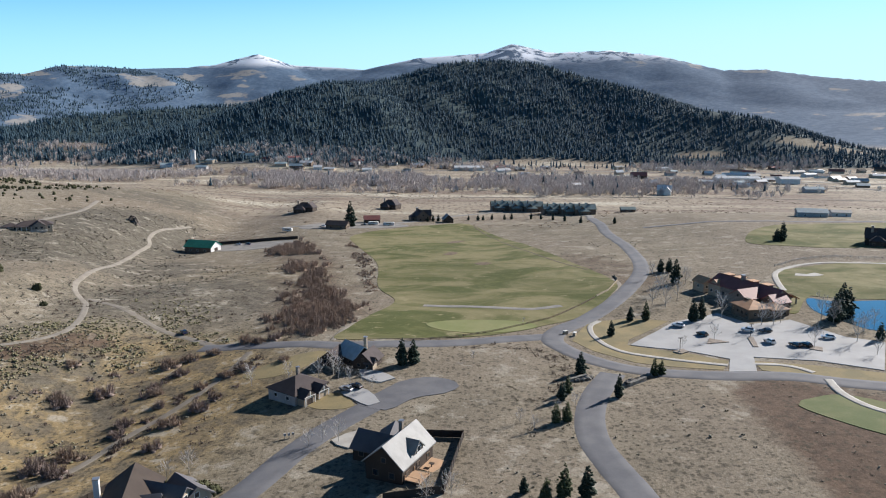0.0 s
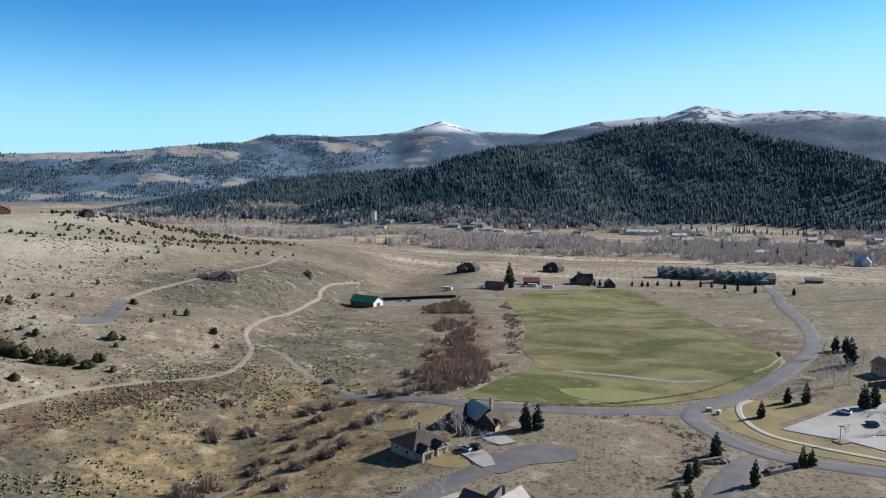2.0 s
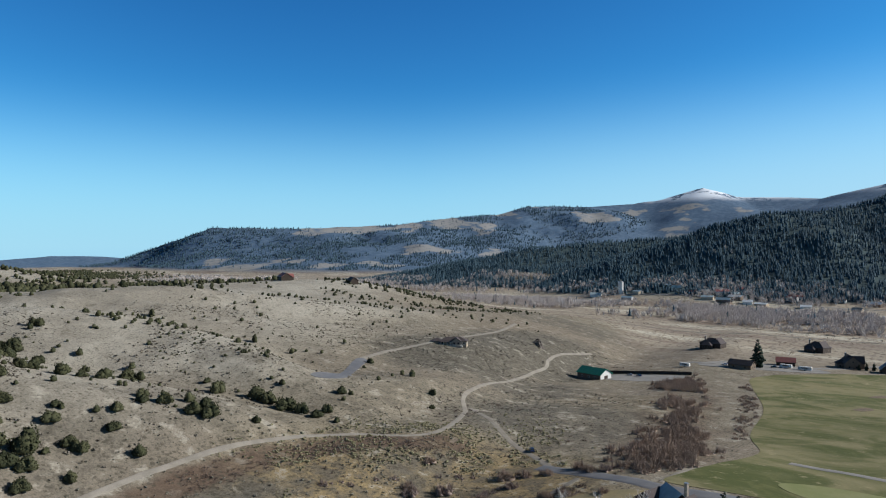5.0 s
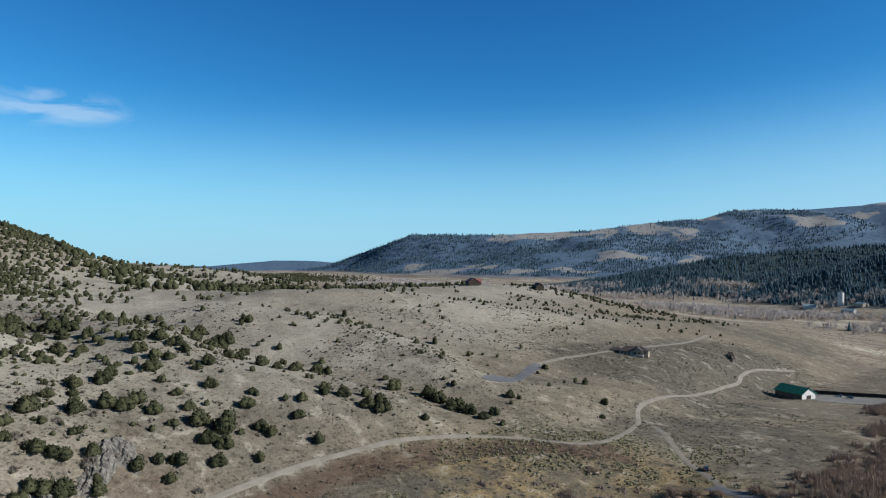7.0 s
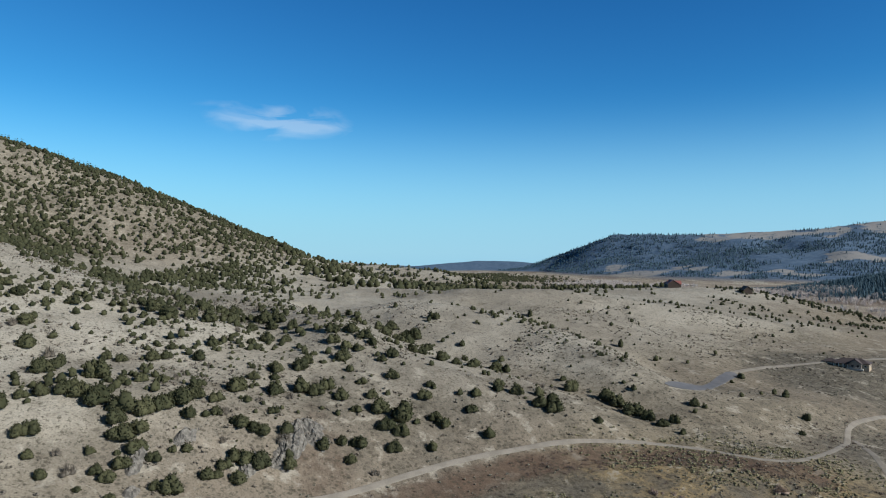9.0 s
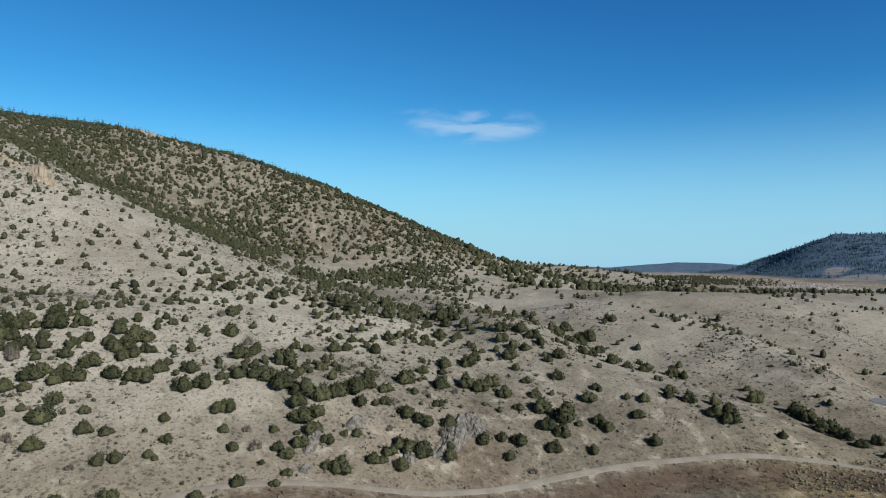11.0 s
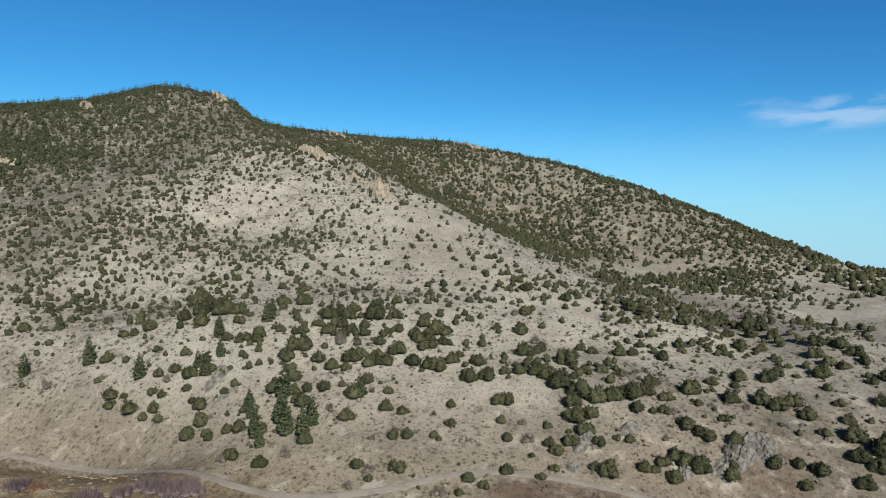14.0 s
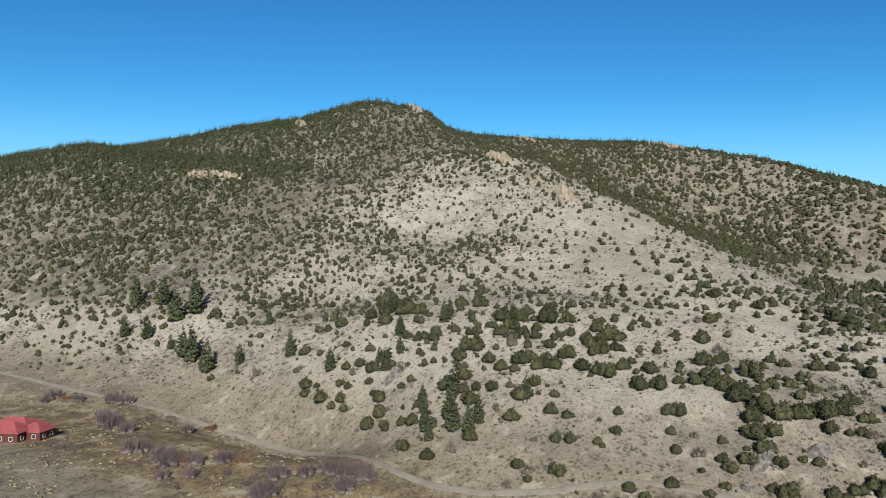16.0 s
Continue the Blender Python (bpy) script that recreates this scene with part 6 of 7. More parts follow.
# ---- buildings ----
def paint(name, colour, rough=0.6, metallic=0.0, grain=0.15, spec=0.3, dark=0.82):
    return surface(name, colour, tuple(c * dark for c in colour), 0.35, 5.0, grain, rough, metallic, bump=0.15, relief=0.01, spec=spec)


DARK_TIMBER = paint("dark_timber_siding", (0.055, 0.040, 0.031), 0.8)
RED_TIMBER = paint("dark_red_timber", (0.105, 0.035, 0.026), 0.8)
BROWN_SIDING = paint("brown_siding", (0.17, 0.125, 0.09), 0.8)
TAN_WALL = paint("tan_stucco", (0.42, 0.34, 0.25), 0.9)
WHITE_WALL = paint("white_siding", (0.62, 0.61, 0.58), 0.7)
GREY_WALL = paint("grey_siding", (0.36, 0.35, 0.34), 0.8)
STONE = surface("stone_veneer", (0.30, 0.25, 0.20), (0.20, 0.17, 0.145), 1.2, 5.0, 0.4, 0.9, bump=0.6, relief=0.06)
PALE_METAL = paint("pale_metal_roof", (0.27, 0.265, 0.25), 0.6, 0.0)
WHITE_METAL = paint("white_metal_roof", (0.68, 0.68, 0.67), 0.5, 0.0)
BLUE_METAL = paint("blue_grey_metal_roof", (0.36, 0.44, 0.46), 0.6, 0.0)
GREEN_METAL = paint("green_metal_roof", (0.030, 0.215, 0.150), 0.6, 0.0)
RED_METAL = paint("red_metal_roof", (0.33, 0.085, 0.09), 0.6, 0.0)
MAROON_METAL = paint("maroon_metal_roof", (0.27, 0.105, 0.092), 0.6, 0.0)
COPPER = paint("tan_shingle_roof", (0.52, 0.30, 0.17), 0.7)
SHINGLE = paint("brown_shingle_roof", (0.075, 0.060, 0.058), 0.85)
GREY_SHINGLE = paint("grey_shingle_roof", (0.125, 0.120, 0.125), 0.85)
TEAL_SHINGLE = paint("teal_grey_roof", (0.20, 0.26, 0.25), 0.8)
TRIM = paint("white_trim", (0.70, 0.68, 0.64), 0.6)
DECK = paint("cedar_deck", (0.48, 0.31, 0.19), 0.8)
BLACK_FENCE = paint("dark_stained_fence", (0.045, 0.036, 0.030), 0.85)
GLASS = surface("window_glass", (0.02, 0.025, 0.03), (0.03, 0.035, 0.04), 0.3, 2.0, 0.05, 0.05, bump=0.0, spec=0.8)
RUBBER = paint("black_rubber", (0.02, 0.02, 0.02), 0.9)
STEEL = paint("galvanised_steel", (0.45, 0.45, 0.45), 0.4, 0.8)
ROCK = surface("grey_rock", (0.20, 0.185, 0.16), (0.09, 0.083, 0.073), 0.7, 2.2, 0.6, 0.95, bump=0.9, relief=0.3)
DARK_ROCK = surface("dark_rock", (0.075, 0.064, 0.055), (0.12, 0.10, 0.085), 0.3, 1.6, 0.5, 0.95, bump=0.9, relief=0.4)
TAN_ROCK = surface("tan_rock", (0.33, 0.275, 0.205), (0.23, 0.19, 0.14), 0.3, 1.6, 0.5, 0.95, bump=0.9, relief=0.4)


def box(x0, x1, y0, y1, z0, z1):
    v = [(x, y, z) for z in (z0, z1) for y in (y0, y1) for x in (x0, x1)]
    return v, [(0, 2, 3, 1), (4, 5, 7, 6), (0, 1, 5, 4), (2, 6, 7, 3), (0, 4, 6, 2), (1, 3, 7, 5)]


def merge(*solids):
    v, f = [], []
    for sv, sf in solids:
        k = len(v)
        v += list(sv)
        f += [tuple(i + k for i in q) for q in sf]
    return v, f


def put(solid, x=0, y=0, z=0, turn=0):
    m = pose(x, y, z, 0, 0, turn)
    return [tuple(m @ Vector(p)) for p in solid[0]], solid[1]


def part(name, solid, material, parent, label=""):
    ob = mesh_object(name, solid[0], solid[1], material, parent)
    if label:
        ob["label"] = label
    return ob


def thing(name, x, y, turn, label, category, group="", lift=0.0, reach=0.0):
    """An Empty on the ground: the lowest ground within reach, so that nothing floats."""
    root = new(name)
    a = np.linspace(0, 6.283, 9)
    z = float(zg(x, y)[0]) if not reach else float(np.mean(zg(x + reach * np.cos(a), y + reach * np.sin(a))))
    root.location, root.rotation_euler = (x, y, z + lift), (0, 0, radians(turn))
    return tagged(root, label, category, group)


def gable_solid(length, width, wall, rise, deep=1.5):
    """Walls with gables; the ridge runs along y."""
    w, l = width / 2, length / 2
    v = [(-w, -l, -deep), (w, -l, -deep), (w, l, -deep), (-w, l, -deep), (-w, -l, wall), (w, -l, wall), (w, l, wall), (-w, l, wall), (0, -l, wall + rise), (0, l, wall + rise)]
    return v, [(0, 1, 5, 8, 4), (2, 3, 7, 9, 6), (1, 2, 6, 5), (3, 0, 4, 7), (4, 8, 9, 7), (5, 6, 9, 8), (0, 3, 2, 1)]


def roof_side(length, width, wall, rise, side, over=0.6, thick=0.28):
    """One slope of a gable roof, a slab with an overhang."""
    w, l = width / 2, length / 2 + over
    fall = rise / w
    z_eave = wall - over * fall
    v = []
    for y in (-l, l):
        for x, z in ((0, wall + rise), (side * (w + over), z_eave)):
            v += [(x, y, z + 0.05), (x, y, z + 0.05 + thick)]
    return v, [(0, 2, 6, 4), (1, 5, 7, 3), (0, 1, 3, 2), (4, 6, 7, 5), (2, 3, 7, 6), (0, 4, 5, 1)]


def hip_roof(length, width, wall, rise, over=0.7, thick=0.25):
    w, l = width / 2 + over, length / 2 + over
    r = max(l - w, 0.6)
    low = [(-w, -l, wall), (w, -l, wall), (w, l, wall), (-w, l, wall)]
    v = low + [(x, y, z + thick) for x, y, z in low] + [(0, -r, wall + rise + thick), (0, r, wall + rise + thick)]
    return v, [(3, 2, 1, 0), (0, 1, 5, 4), (1, 2, 6, 5), (2, 3, 7, 6), (3, 0, 4, 7), (4, 5, 8), (5, 6, 9, 8), (6, 7, 9), (7, 4, 8, 9)]


def window(parent, x, y, z, facing, wide=1.2, high=1.3, frame_mat=None):
    """A window proud of the wall: a frame with a pane in it; facing in degrees, 0 looks along +x."""
    t = 0.12
    bars = merge(box(0, 0.10, -wide / 2 - t, -wide / 2, -t, high + t), box(0, 0.10, wide / 2, wide / 2 + t, -t, high + t),
                 box(0, 0.10, -wide / 2, wide / 2, -t, 0), box(0, 0.10, -wide / 2, wide / 2, high, high + t))
    fr = part("window", put(bars, x, y, z, facing), frame_mat or TRIM, parent)
    part("pane", put(box(0, 0.04, -wide / 2, wide / 2, 0, high), x, y, z, facing), GLASS, fr)


def door(parent, x, y, facing, material, wide=1.0, high=2.1, z=0.0, name="door"):
    d = part(name, put(box(0, 0.08, -wide / 2, wide / 2, z, z + high), x, y, 0, facing), material, parent)
    part("door_frame", put(merge(box(0, 0.13, -wide / 2 - 0.14, -wide / 2, z, z + high + 0.14), box(0, 0.13, wide / 2, wide / 2 + 0.14, z, z + high + 0.14), box(0, 0.13, -wide / 2, wide / 2, z + high, z + high + 0.14)), x, y, 0, facing), TRIM, d)


def wing(root, x, y, turn, length, width, wall, rise, wall_mat, roof_mat, hip=False, windows=2, over=0.6, deep=1.5):
    """A body of a house with its roof and windows, in the house's own axes."""
    if hip:
        part("wall", put(box(-width / 2, width / 2, -length / 2, length / 2, -deep, wall + 0.1), x, y, 0, turn), wall_mat, root)
        part("roof", put(hip_roof(length, width, wall, rise, over), x, y, 0, turn), roof_mat, root)
    else:
        part("wall", put(gable_solid(length, width, wall, rise, deep), x, y, 0, turn), wall_mat, root)
        for side in (-1, 1):
            part("roof", put(roof_side(length, width, wall, rise, side, over), x, y, 0, turn), roof_mat, root)
    c, s = math.cos(radians(turn)), math.sin(radians(turn))
    frame_mat = BROWN_SIDING if wall_mat in (DARK_TIMBER, BROWN_SIDING, STONE) else TRIM

    def at(u, v):
        return x + u * c - v * s, y + u * s + v * c
    for k in range(windows):
        v = length * ((k + 0.5) / windows - 0.5)
        for side, facing in ((width / 2, 0), (-width / 2, 180)):
            px, py = at(side, v)
            window(root, px, py, 1.0, turn + facing, frame_mat=frame_mat)
    if windows:
        for end, facing in ((length / 2, 90), (-length / 2, -90)):
            for u in (-width * 0.22, width * 0.22):
                px, py = at(u, end)
                window(root, px, py, 1.0, turn + facing, frame_mat=frame_mat)
            if not hip and rise > 2.5:
                px, py = at(0, end)
                window(root, px, py, wall + 0.3, turn + facing, 1.0, 1.1, frame_mat)


def chimney(root, x, y, low, high, material, size=0.9):
    c = part("chimney", box(x - size / 2, x + size / 2, y - size / 2, y + size / 2, low, high), material, root)
    part("chimney_cap", box(x - size * 0.6, x + size * 0.6, y - size * 0.6, y + size * 0.6, high, high + 0.18), STEEL, c)


def deck(root, x0, x1, y0, y1, z):
    d = part("deck", box(x0, x1, y0, y1, z - 0.2, z), DECK, root, "cedar deck boards")
    for px in (x0 + 0.15, x1 - 0.15):
        for py in (y0 + 0.15, y1 - 0.15):
            part("deck_post", box(px - 0.08, px + 0.08, py - 0.08, py + 0.08, -1.2, z + 1.0), DECK, d)
    part("deck_rail", merge(box(x1 - 0.12, x1 - 0.04, y0, y1, z + 0.85, z + 0.95), box(x0, x1, y0 + 0.04, y0 + 0.12, z + 0.85, z + 0.95), box(x1 - 0.1, x1 - 0.06, y0, y1, z + 0.3, z + 0.36)), DECK, d)


# the gabled house with the fenced yard
h = thing("house", -9.3, 145.6, -26.2, "two-storey dark timber house with pale metal gable roof", "house", reach=5)
wing(h, 0, 0, 0, 14.2, 9.2, 4.0, 4.0, DARK_TIMBER, PALE_METAL, windows=3)
wing(h, -7.2, 2.2, 90, 9.0, 7.0, 2.8, 2.8, DARK_TIMBER, GREY_SHINGLE, windows=2)
wing(h, -6.0, 7.0, 20, 7.0, 6.0, 2.6, 2.2, DARK_TIMBER, GREY_SHINGLE, windows=1)
wing(h, 2.7, 0.4, 90, 3.6, 4.2, 5.1, 1.8, DARK_TIMBER, PALE_METAL, windows=0, over=0.4, deep=-3.5)
window(h, 4.55, 0.4, 4.6, 0, 1.6, 1.3)
deck(h, 4.6, 8.4, -6.4, -1.8, 1.2)
part("patio", box(4.6, 9.0, 0.5, 6.5, -0.4, 0.35), DECK, h, "wooden patio beside the house")
part("patio_table", merge(box(6.0, 7.2, 2.2, 3.2, 1.05, 1.12), box(6.5, 6.7, 2.6, 2.8, 0.35, 1.05)), DARK_TIMBER, h)
chimney(h, -1.6, 3.5, 5.0, 9.2, STONE)
h = thing("house", -41.3, 190.6, -35, "brown hip-roofed house with pale front walls", "house", reach=5)
h.scale = (0.92, 0.92, 0.80)
wing(h, 0, 0, 0, 13.5, 11.8, 3.3, 3.6, GREY_WALL, SHINGLE, hip=True, windows=3)
for yy in (-3.6, 2.2):
    wing(h, 7.0, yy, 90, 3.4, 4.2, 2.9, 2.0, TAN_WALL, SHINGLE, windows=0, over=0.5)
    part("porch_truss", put(merge(box(-2.3, 2.3, -0.1, 0.1, 2.9, 3.15), box(-0.12, 0.12, -0.1, 0.1, 3.1, 4.8), box(-2.1, -1.85, -0.1, 0.1, -0.5, 2.9), box(1.85, 2.1, -0.1, 0.1, -0.5, 2.9)), 9.1, yy, 0, 90), TRIM, h, "pale timber porch truss")
door(h, 8.75, -3.6, 0, DARK_TIMBER, 2.4, 2.2, name="garage_door")
chimney(h, -3.0, 3.0, 4.5, 8.3, STONE)
h = thing("house", -28.0, 213.0, -18, "dark timber house with blue-grey metal roof", "house", reach=5)
h.scale = (0.80, 0.80, 0.74)
wing(h, 0, 1, 60, 12.0, 9.5, 3.6, 4.2, DARK_TIMBER, BLUE_METAL, windows=2)
wing(h, 6.8, -1.5, 0, 10.0, 8.0, 3.0, 3.6, DARK_TIMBER, SHINGLE, windows=2)
wing(h, -7.2, -2.6, 0, 9.0, 8.0, 2.8, 3.2, DARK_TIMBER, SHINGLE, windows=2)
wing(h, 9.4, -4.6, 90, 3.2, 3.6, 2.8, 1.9, TAN_WALL, SHINGLE, windows=0)
chimney(h, 3.2, 4.4, 4.0, 10.0, STONE, 1.2)
h = thing("house", -63.0, 130.0, 14, "grey-brown shingled house with white gable trim", "house", reach=5)
wing(h, 0, 0, 0, 15.0, 10.5, 4.4, 3.8, GREY_WALL, DARK_TIMBER, windows=3)
wing(h, 6.0, 1.0, 60, 11.0, 8.0, 3.4, 3.2, TAN_WALL, GREY_SHINGLE, windows=2)
wing(h, 10.5, 3.5, 35, 8.0, 7.0, 2.8, 2.6, TAN_WALL, GREY_SHINGLE, windows=2)
for yy in (-3.0, -6.2):
    wing(h, 4.0, yy, 90, 4.4, 3.0, 5.0, 1.5, WHITE_WALL, GREY_SHINGLE, windows=0, over=0.35, deep=-3.0)
    window(h, 6.25, yy, 4.2, 0, 1.1, 1.0)
chimney(h, -6.3, 1.5, -1.0, 9.0, WHITE_WALL, 1.1)

# the clubhouse
h = thing("clubhouse", 128.5, 284.0, 0, "large stone and timber clubhouse with maroon and tan roofs", "clubhouse", reach=12)
h.scale = (0.88, 0.88, 0.9)
wing(h, 0, 2.5, 24, 37, 13, 5.0, 3.8, STONE, MAROON_METAL, windows=6)
wing(h, -4.8, -8, 114, 13, 10.5, 4.8, 3.2, STONE, MAROON_METAL, windows=3)
wing(h, 4.5, -15.5, 114, 9, 8, 4.4, 2.8, BROWN_SIDING, MAROON_METAL, windows=2)
wing(h, -8.8, -21.5, 12, 12.5, 11.5, 3.7, 2.4, BROWN_SIDING, COPPER, hip=True, windows=4)
wing(h, 0.6, -22.8, 12, 9, 8.5, 3.4, 2.0, BROWN_SIDING, COPPER, hip=True, windows=3)
wing(h, -8.6, 15, 114, 8, 7.5, 4.6, 2.4, TAN_WALL, COPPER, windows=2)
wing(h, -13.0, 25, 20, 8, 7, 3.6, 2.2, TAN_WALL, COPPER, windows=1)
for u, v in ((1.6, -9), (1.6, -1), (1.6, 7), (1.6, 14)):
    part("dormer", put(merge(box(0, 3.2, v - 1.8, v + 1.8, 8.0, 9.2)), 0, 2.5, 0, 24), BROWN_SIDING, h, "brown shed dormer")
    part("dormer_roof", put(box(-0.6, 3.8, v - 2.3, v + 2.3, 9.2, 9.45), 0, 2.5, 0, 24), COPPER, h, "tan dormer roof")
for side in (-1, 1):
    part("roof", put(roof_side(12, 8, 4.0, 1.9, side, 0.7), 11.5, -5.5, 0, 20), COPPER, h, "tan porch roof on posts")
for u in (-3.6, 3.6):
    for v in (-5.6, 0, 5.6):
        part("porch_post", put(box(u - 0.25, u + 0.25, v - 0.25, v + 0.25, -1.5, 4.1), 11.5, -5.5, 0, 20), STONE, h)
part("terrace", put(box(-6, 6, -8, 8, -1.5, 0.2), 12.5, -8, 0, 20), SIDEWALK, h, "pale concrete terrace")
part("roof_unit", put(box(-1.6, 1.6, -0.8, 0.8, 0, 1.0), -9.5, -18.8, 5.3, 100), DARK_TIMBER, h, "dark ventilation unit on the tan roof")
chimney(h, -1.5, 6, 6, 11.0, STONE, 1.6)

# outlying buildings
h = thing("barn", -172, 496, 75, "tan metal barn with a bright green roof", "barn", reach=5)
wing(h, 0, 0, 0, 21, 13, 4.6, 3.6, BROWN_SIDING, GREEN_METAL, windows=0, over=0.8)
part("gable_cladding", ([(x, y, z) for y in (-10.62, -10.51) for x, z in ((-6.3, 0.0), (6.3, 0.0), (6.3, 4.5), (0.0, 8.0), (-6.3, 4.5))], [(0, 1, 2, 3, 4), (9, 8, 7, 6, 5)] + [(k, 5 + k, 5 + (k + 1) % 5, (k + 1) % 5) for k in range(5)]), WHITE_WALL, h, "white gable cladding")
door(h, 0, -10.62, -90, DARK_TIMBER, 4.2, 3.6, name="garage_door")
for v in (-6, 0, 6):
    window(h, -6.55, v, 1.5, 180, 1.4, 1.2)
h = thing("hill_house", -246, 419, -62, "low tan hip-roofed house with a columned porch on a knoll", "house", reach=5)
wing(h, 0, 0, 0, 19, 9, 2.9, 2.4, TAN_WALL, SHINGLE, hip=True, windows=5)
wing(h, 3.2, 2.5, 90, 7, 6.5, 3.1, 2.4, STONE, SHINGLE, windows=2)
wing(h, -1.0, -12.0, 0, 8, 7, 2.5, 1.8, TAN_WALL, SHINGLE, hip=True, windows=2)
part("porch_roof", box(4.4, 7.8, -9.4, -1.2, 2.75, 3.0), SHINGLE, h, "brown porch roof")
part("porch_floor", box(4.4, 7.9, -9.5, 6.8, -0.8, 0.15), SIDEWALK, h, "pale concrete porch")
for v in (-9.1, -6.5, -3.9, -1.4):
    part("porch_post", box(7.35, 7.65, v - 0.15, v + 0.15, 0.15, 2.75), TRIM, h, "white porch column")
part("deck_rail", merge(box(7.5, 7.6, -1.2, 6.8, 0.95, 1.05), box(7.5, 7.6, -1.2, 6.8, 0.5, 0.56)), TRIM, h)
h = thing("ranch_house", -65.5, -237, 28, "red-roofed timber house with a columned porch", "house", reach=5)
h.scale = (1.1, 1.1, 1.05)
wing(h, 0, 0, 0, 17, 11, 3.6, 3.2, RED_TIMBER, RED_METAL, hip=True, windows=4)
wing(h, 5.8, 4.0, 90, 9, 9, 3.6, 2.8, RED_TIMBER, RED_METAL, hip=True, windows=2)
wing(h, 2.0, 9.0, 0, 9, 8, 3.2, 2.4, RED_TIMBER, RED_METAL, hip=True, windows=2)
for v in (-4, 0, 4, 8):
    part("porch_post", box(6.4, 6.75, v - 0.18, v + 0.18, -1.2, 3.3), TRIM, h, "white porch column")


def farm(x, y, turn, length, width, wall, rise, wall_mat, roof_mat, label, name="farmhouse", hip=False, second=None, group="", broken=False):
    g = thing(name, x, y, turn, label, "house" if "house" in name else "building", group, reach=5)
    wing(g, 0, 0, 0, length, width, wall, rise, wall_mat, roof_mat, hip, windows=2 if math.hypot(x, y) < 850 else 0, deep=2.5)
    if broken:      # a steep cross gable, a lower wing and a chimney break the outline
        wing(g, width * 0.30, -length * 0.18, 90, width * 0.9, length * 0.36, wall * 1.05, rise * 0.95, wall_mat, roof_mat, False, windows=1, deep=2.5)
        wing(g, -width * 0.55, length * 0.10, 0, length * 0.5, width * 0.6, wall * 0.7, rise * 0.6, wall_mat, roof_mat, True, windows=2, deep=2.5)
        chimney(g, -width * 0.2, length * 0.3, wall, wall + rise + 1.6, STONE, 1.3)
    if second:
        wing(g, second[0], second[1], 90, second[2], second[3], wall * 0.85, rise * 0.85, wall_mat, roof_mat, hip, windows=0, deep=2.5)
    return g


farm(-137, 697, 80, 20, 13, 4.5, 4.5, DARK_TIMBER, SHINGLE, "large dark timber farmhouse in the fields", second=(5, 4, 12, 9), hip=True, broken=True)
farm(-57, 762, 70, 18, 13, 5, 5, DARK_TIMBER, SHINGLE, "dark brown farmhouse with a steep roof", second=(4, -4, 12, 9), hip=True, broken=True)
farm(-21, 668, 20, 15, 12, 5, 5, BROWN_SIDING, SHINGLE, "brown farmhouse beside small conifers", second=(4, 3, 10, 8), broken=True)
farm(5, 655, 8, 11, 9, 3.5, 4, DARK_TIMBER, PALE_METAL, "dark shed with a pale gable roof", "shed_house")
farm(-90, 597, 80, 18, 10, 3.5, 3, BROWN_SIDING, SHINGLE, "low brown farmhouse by the gravel yard")
farm(-65, 640, 100, 14, 9, 3.5, 3, DARK_TIMBER, MAROON_METAL, "dark timber cabin behind the tall spruce", "cabin_house")
for x, y, t in ((62, 752, 94), (80, 748, 98), (96, 744, 92), (112, 712, 95), (128, 704, 99), (141, 694, 92)):
    farm(x, y, t, 20, 13.0, 6.2, 4.2, BROWN_SIDING, TEAL_SHINGLE, "brown townhouse with a teal-grey roof", "townhouse", second=(-3, 4, 11, 7), group="townhouses above the fairway", broken=True)
farm(188, 709, 85, 14, 9, 3, 2, BROWN_SIDING, TEAL_SHINGLE, "low dark cabin in the fields", "cabin_house")
farm(297, 940, 70, 18, 14, 7, 6, WHITE_WALL, WHITE_METAL, "tall white farmhouse with a pale roof", second=(-5, -4, 12, 9))
farm(296, 560, 75, 22, 12, 4, 2.5, GREY_WALL, BLUE_METAL, "low shed with a pale blue roof", "shed")
farm(322, 565, 75, 14, 10, 3.5, 1.5, WHITE_WALL, PALE_METAL, "small white shed beside the lane", "shed")
farm(262, 414, 60, 16, 14, 4.5, 5, DARK_TIMBER, SHINGLE, "dark timber house by the fairway", second=(3, 3, 12, 9), broken=True)
farm(330, 1187, 85, 26, 11, 6, 5, DARK_TIMBER, MAROON_METAL, "dark red barn in the valley", "barn_building")
farm(-655, 632, 60, 26, 14, 5, 4.5, DARK_TIMBER, MAROON_METAL, "dark lodge on the hill crest", "lodge_house", second=(4, 5, 16, 9))
farm(-590, 690, 60, 18, 10, 4, 4, DARK_TIMBER, SHINGLE, "dark cabin on the hill crest", "cabin_house")
farm(50, 1350, 90, 55, 18, 6, 3, WHITE_WALL, WHITE_METAL, "long white warehouse in the valley", "warehouse")
farm(478, 1145, 88, 70, 16, 6, 3, WHITE_WALL, WHITE_METAL, "long pale warehouse in the valley", "warehouse")
farm(545, 1110, 88, 30, 18, 8, 3, WHITE_WALL, WHITE_METAL, "tall white warehouse in the valley", "warehouse")
farm(520, 985, 86, 26, 12, 5, 3, GREY_WALL, BLUE_METAL, "pale blue-roofed workshop in the valley", "warehouse")
vr = np.random.RandomState(5)
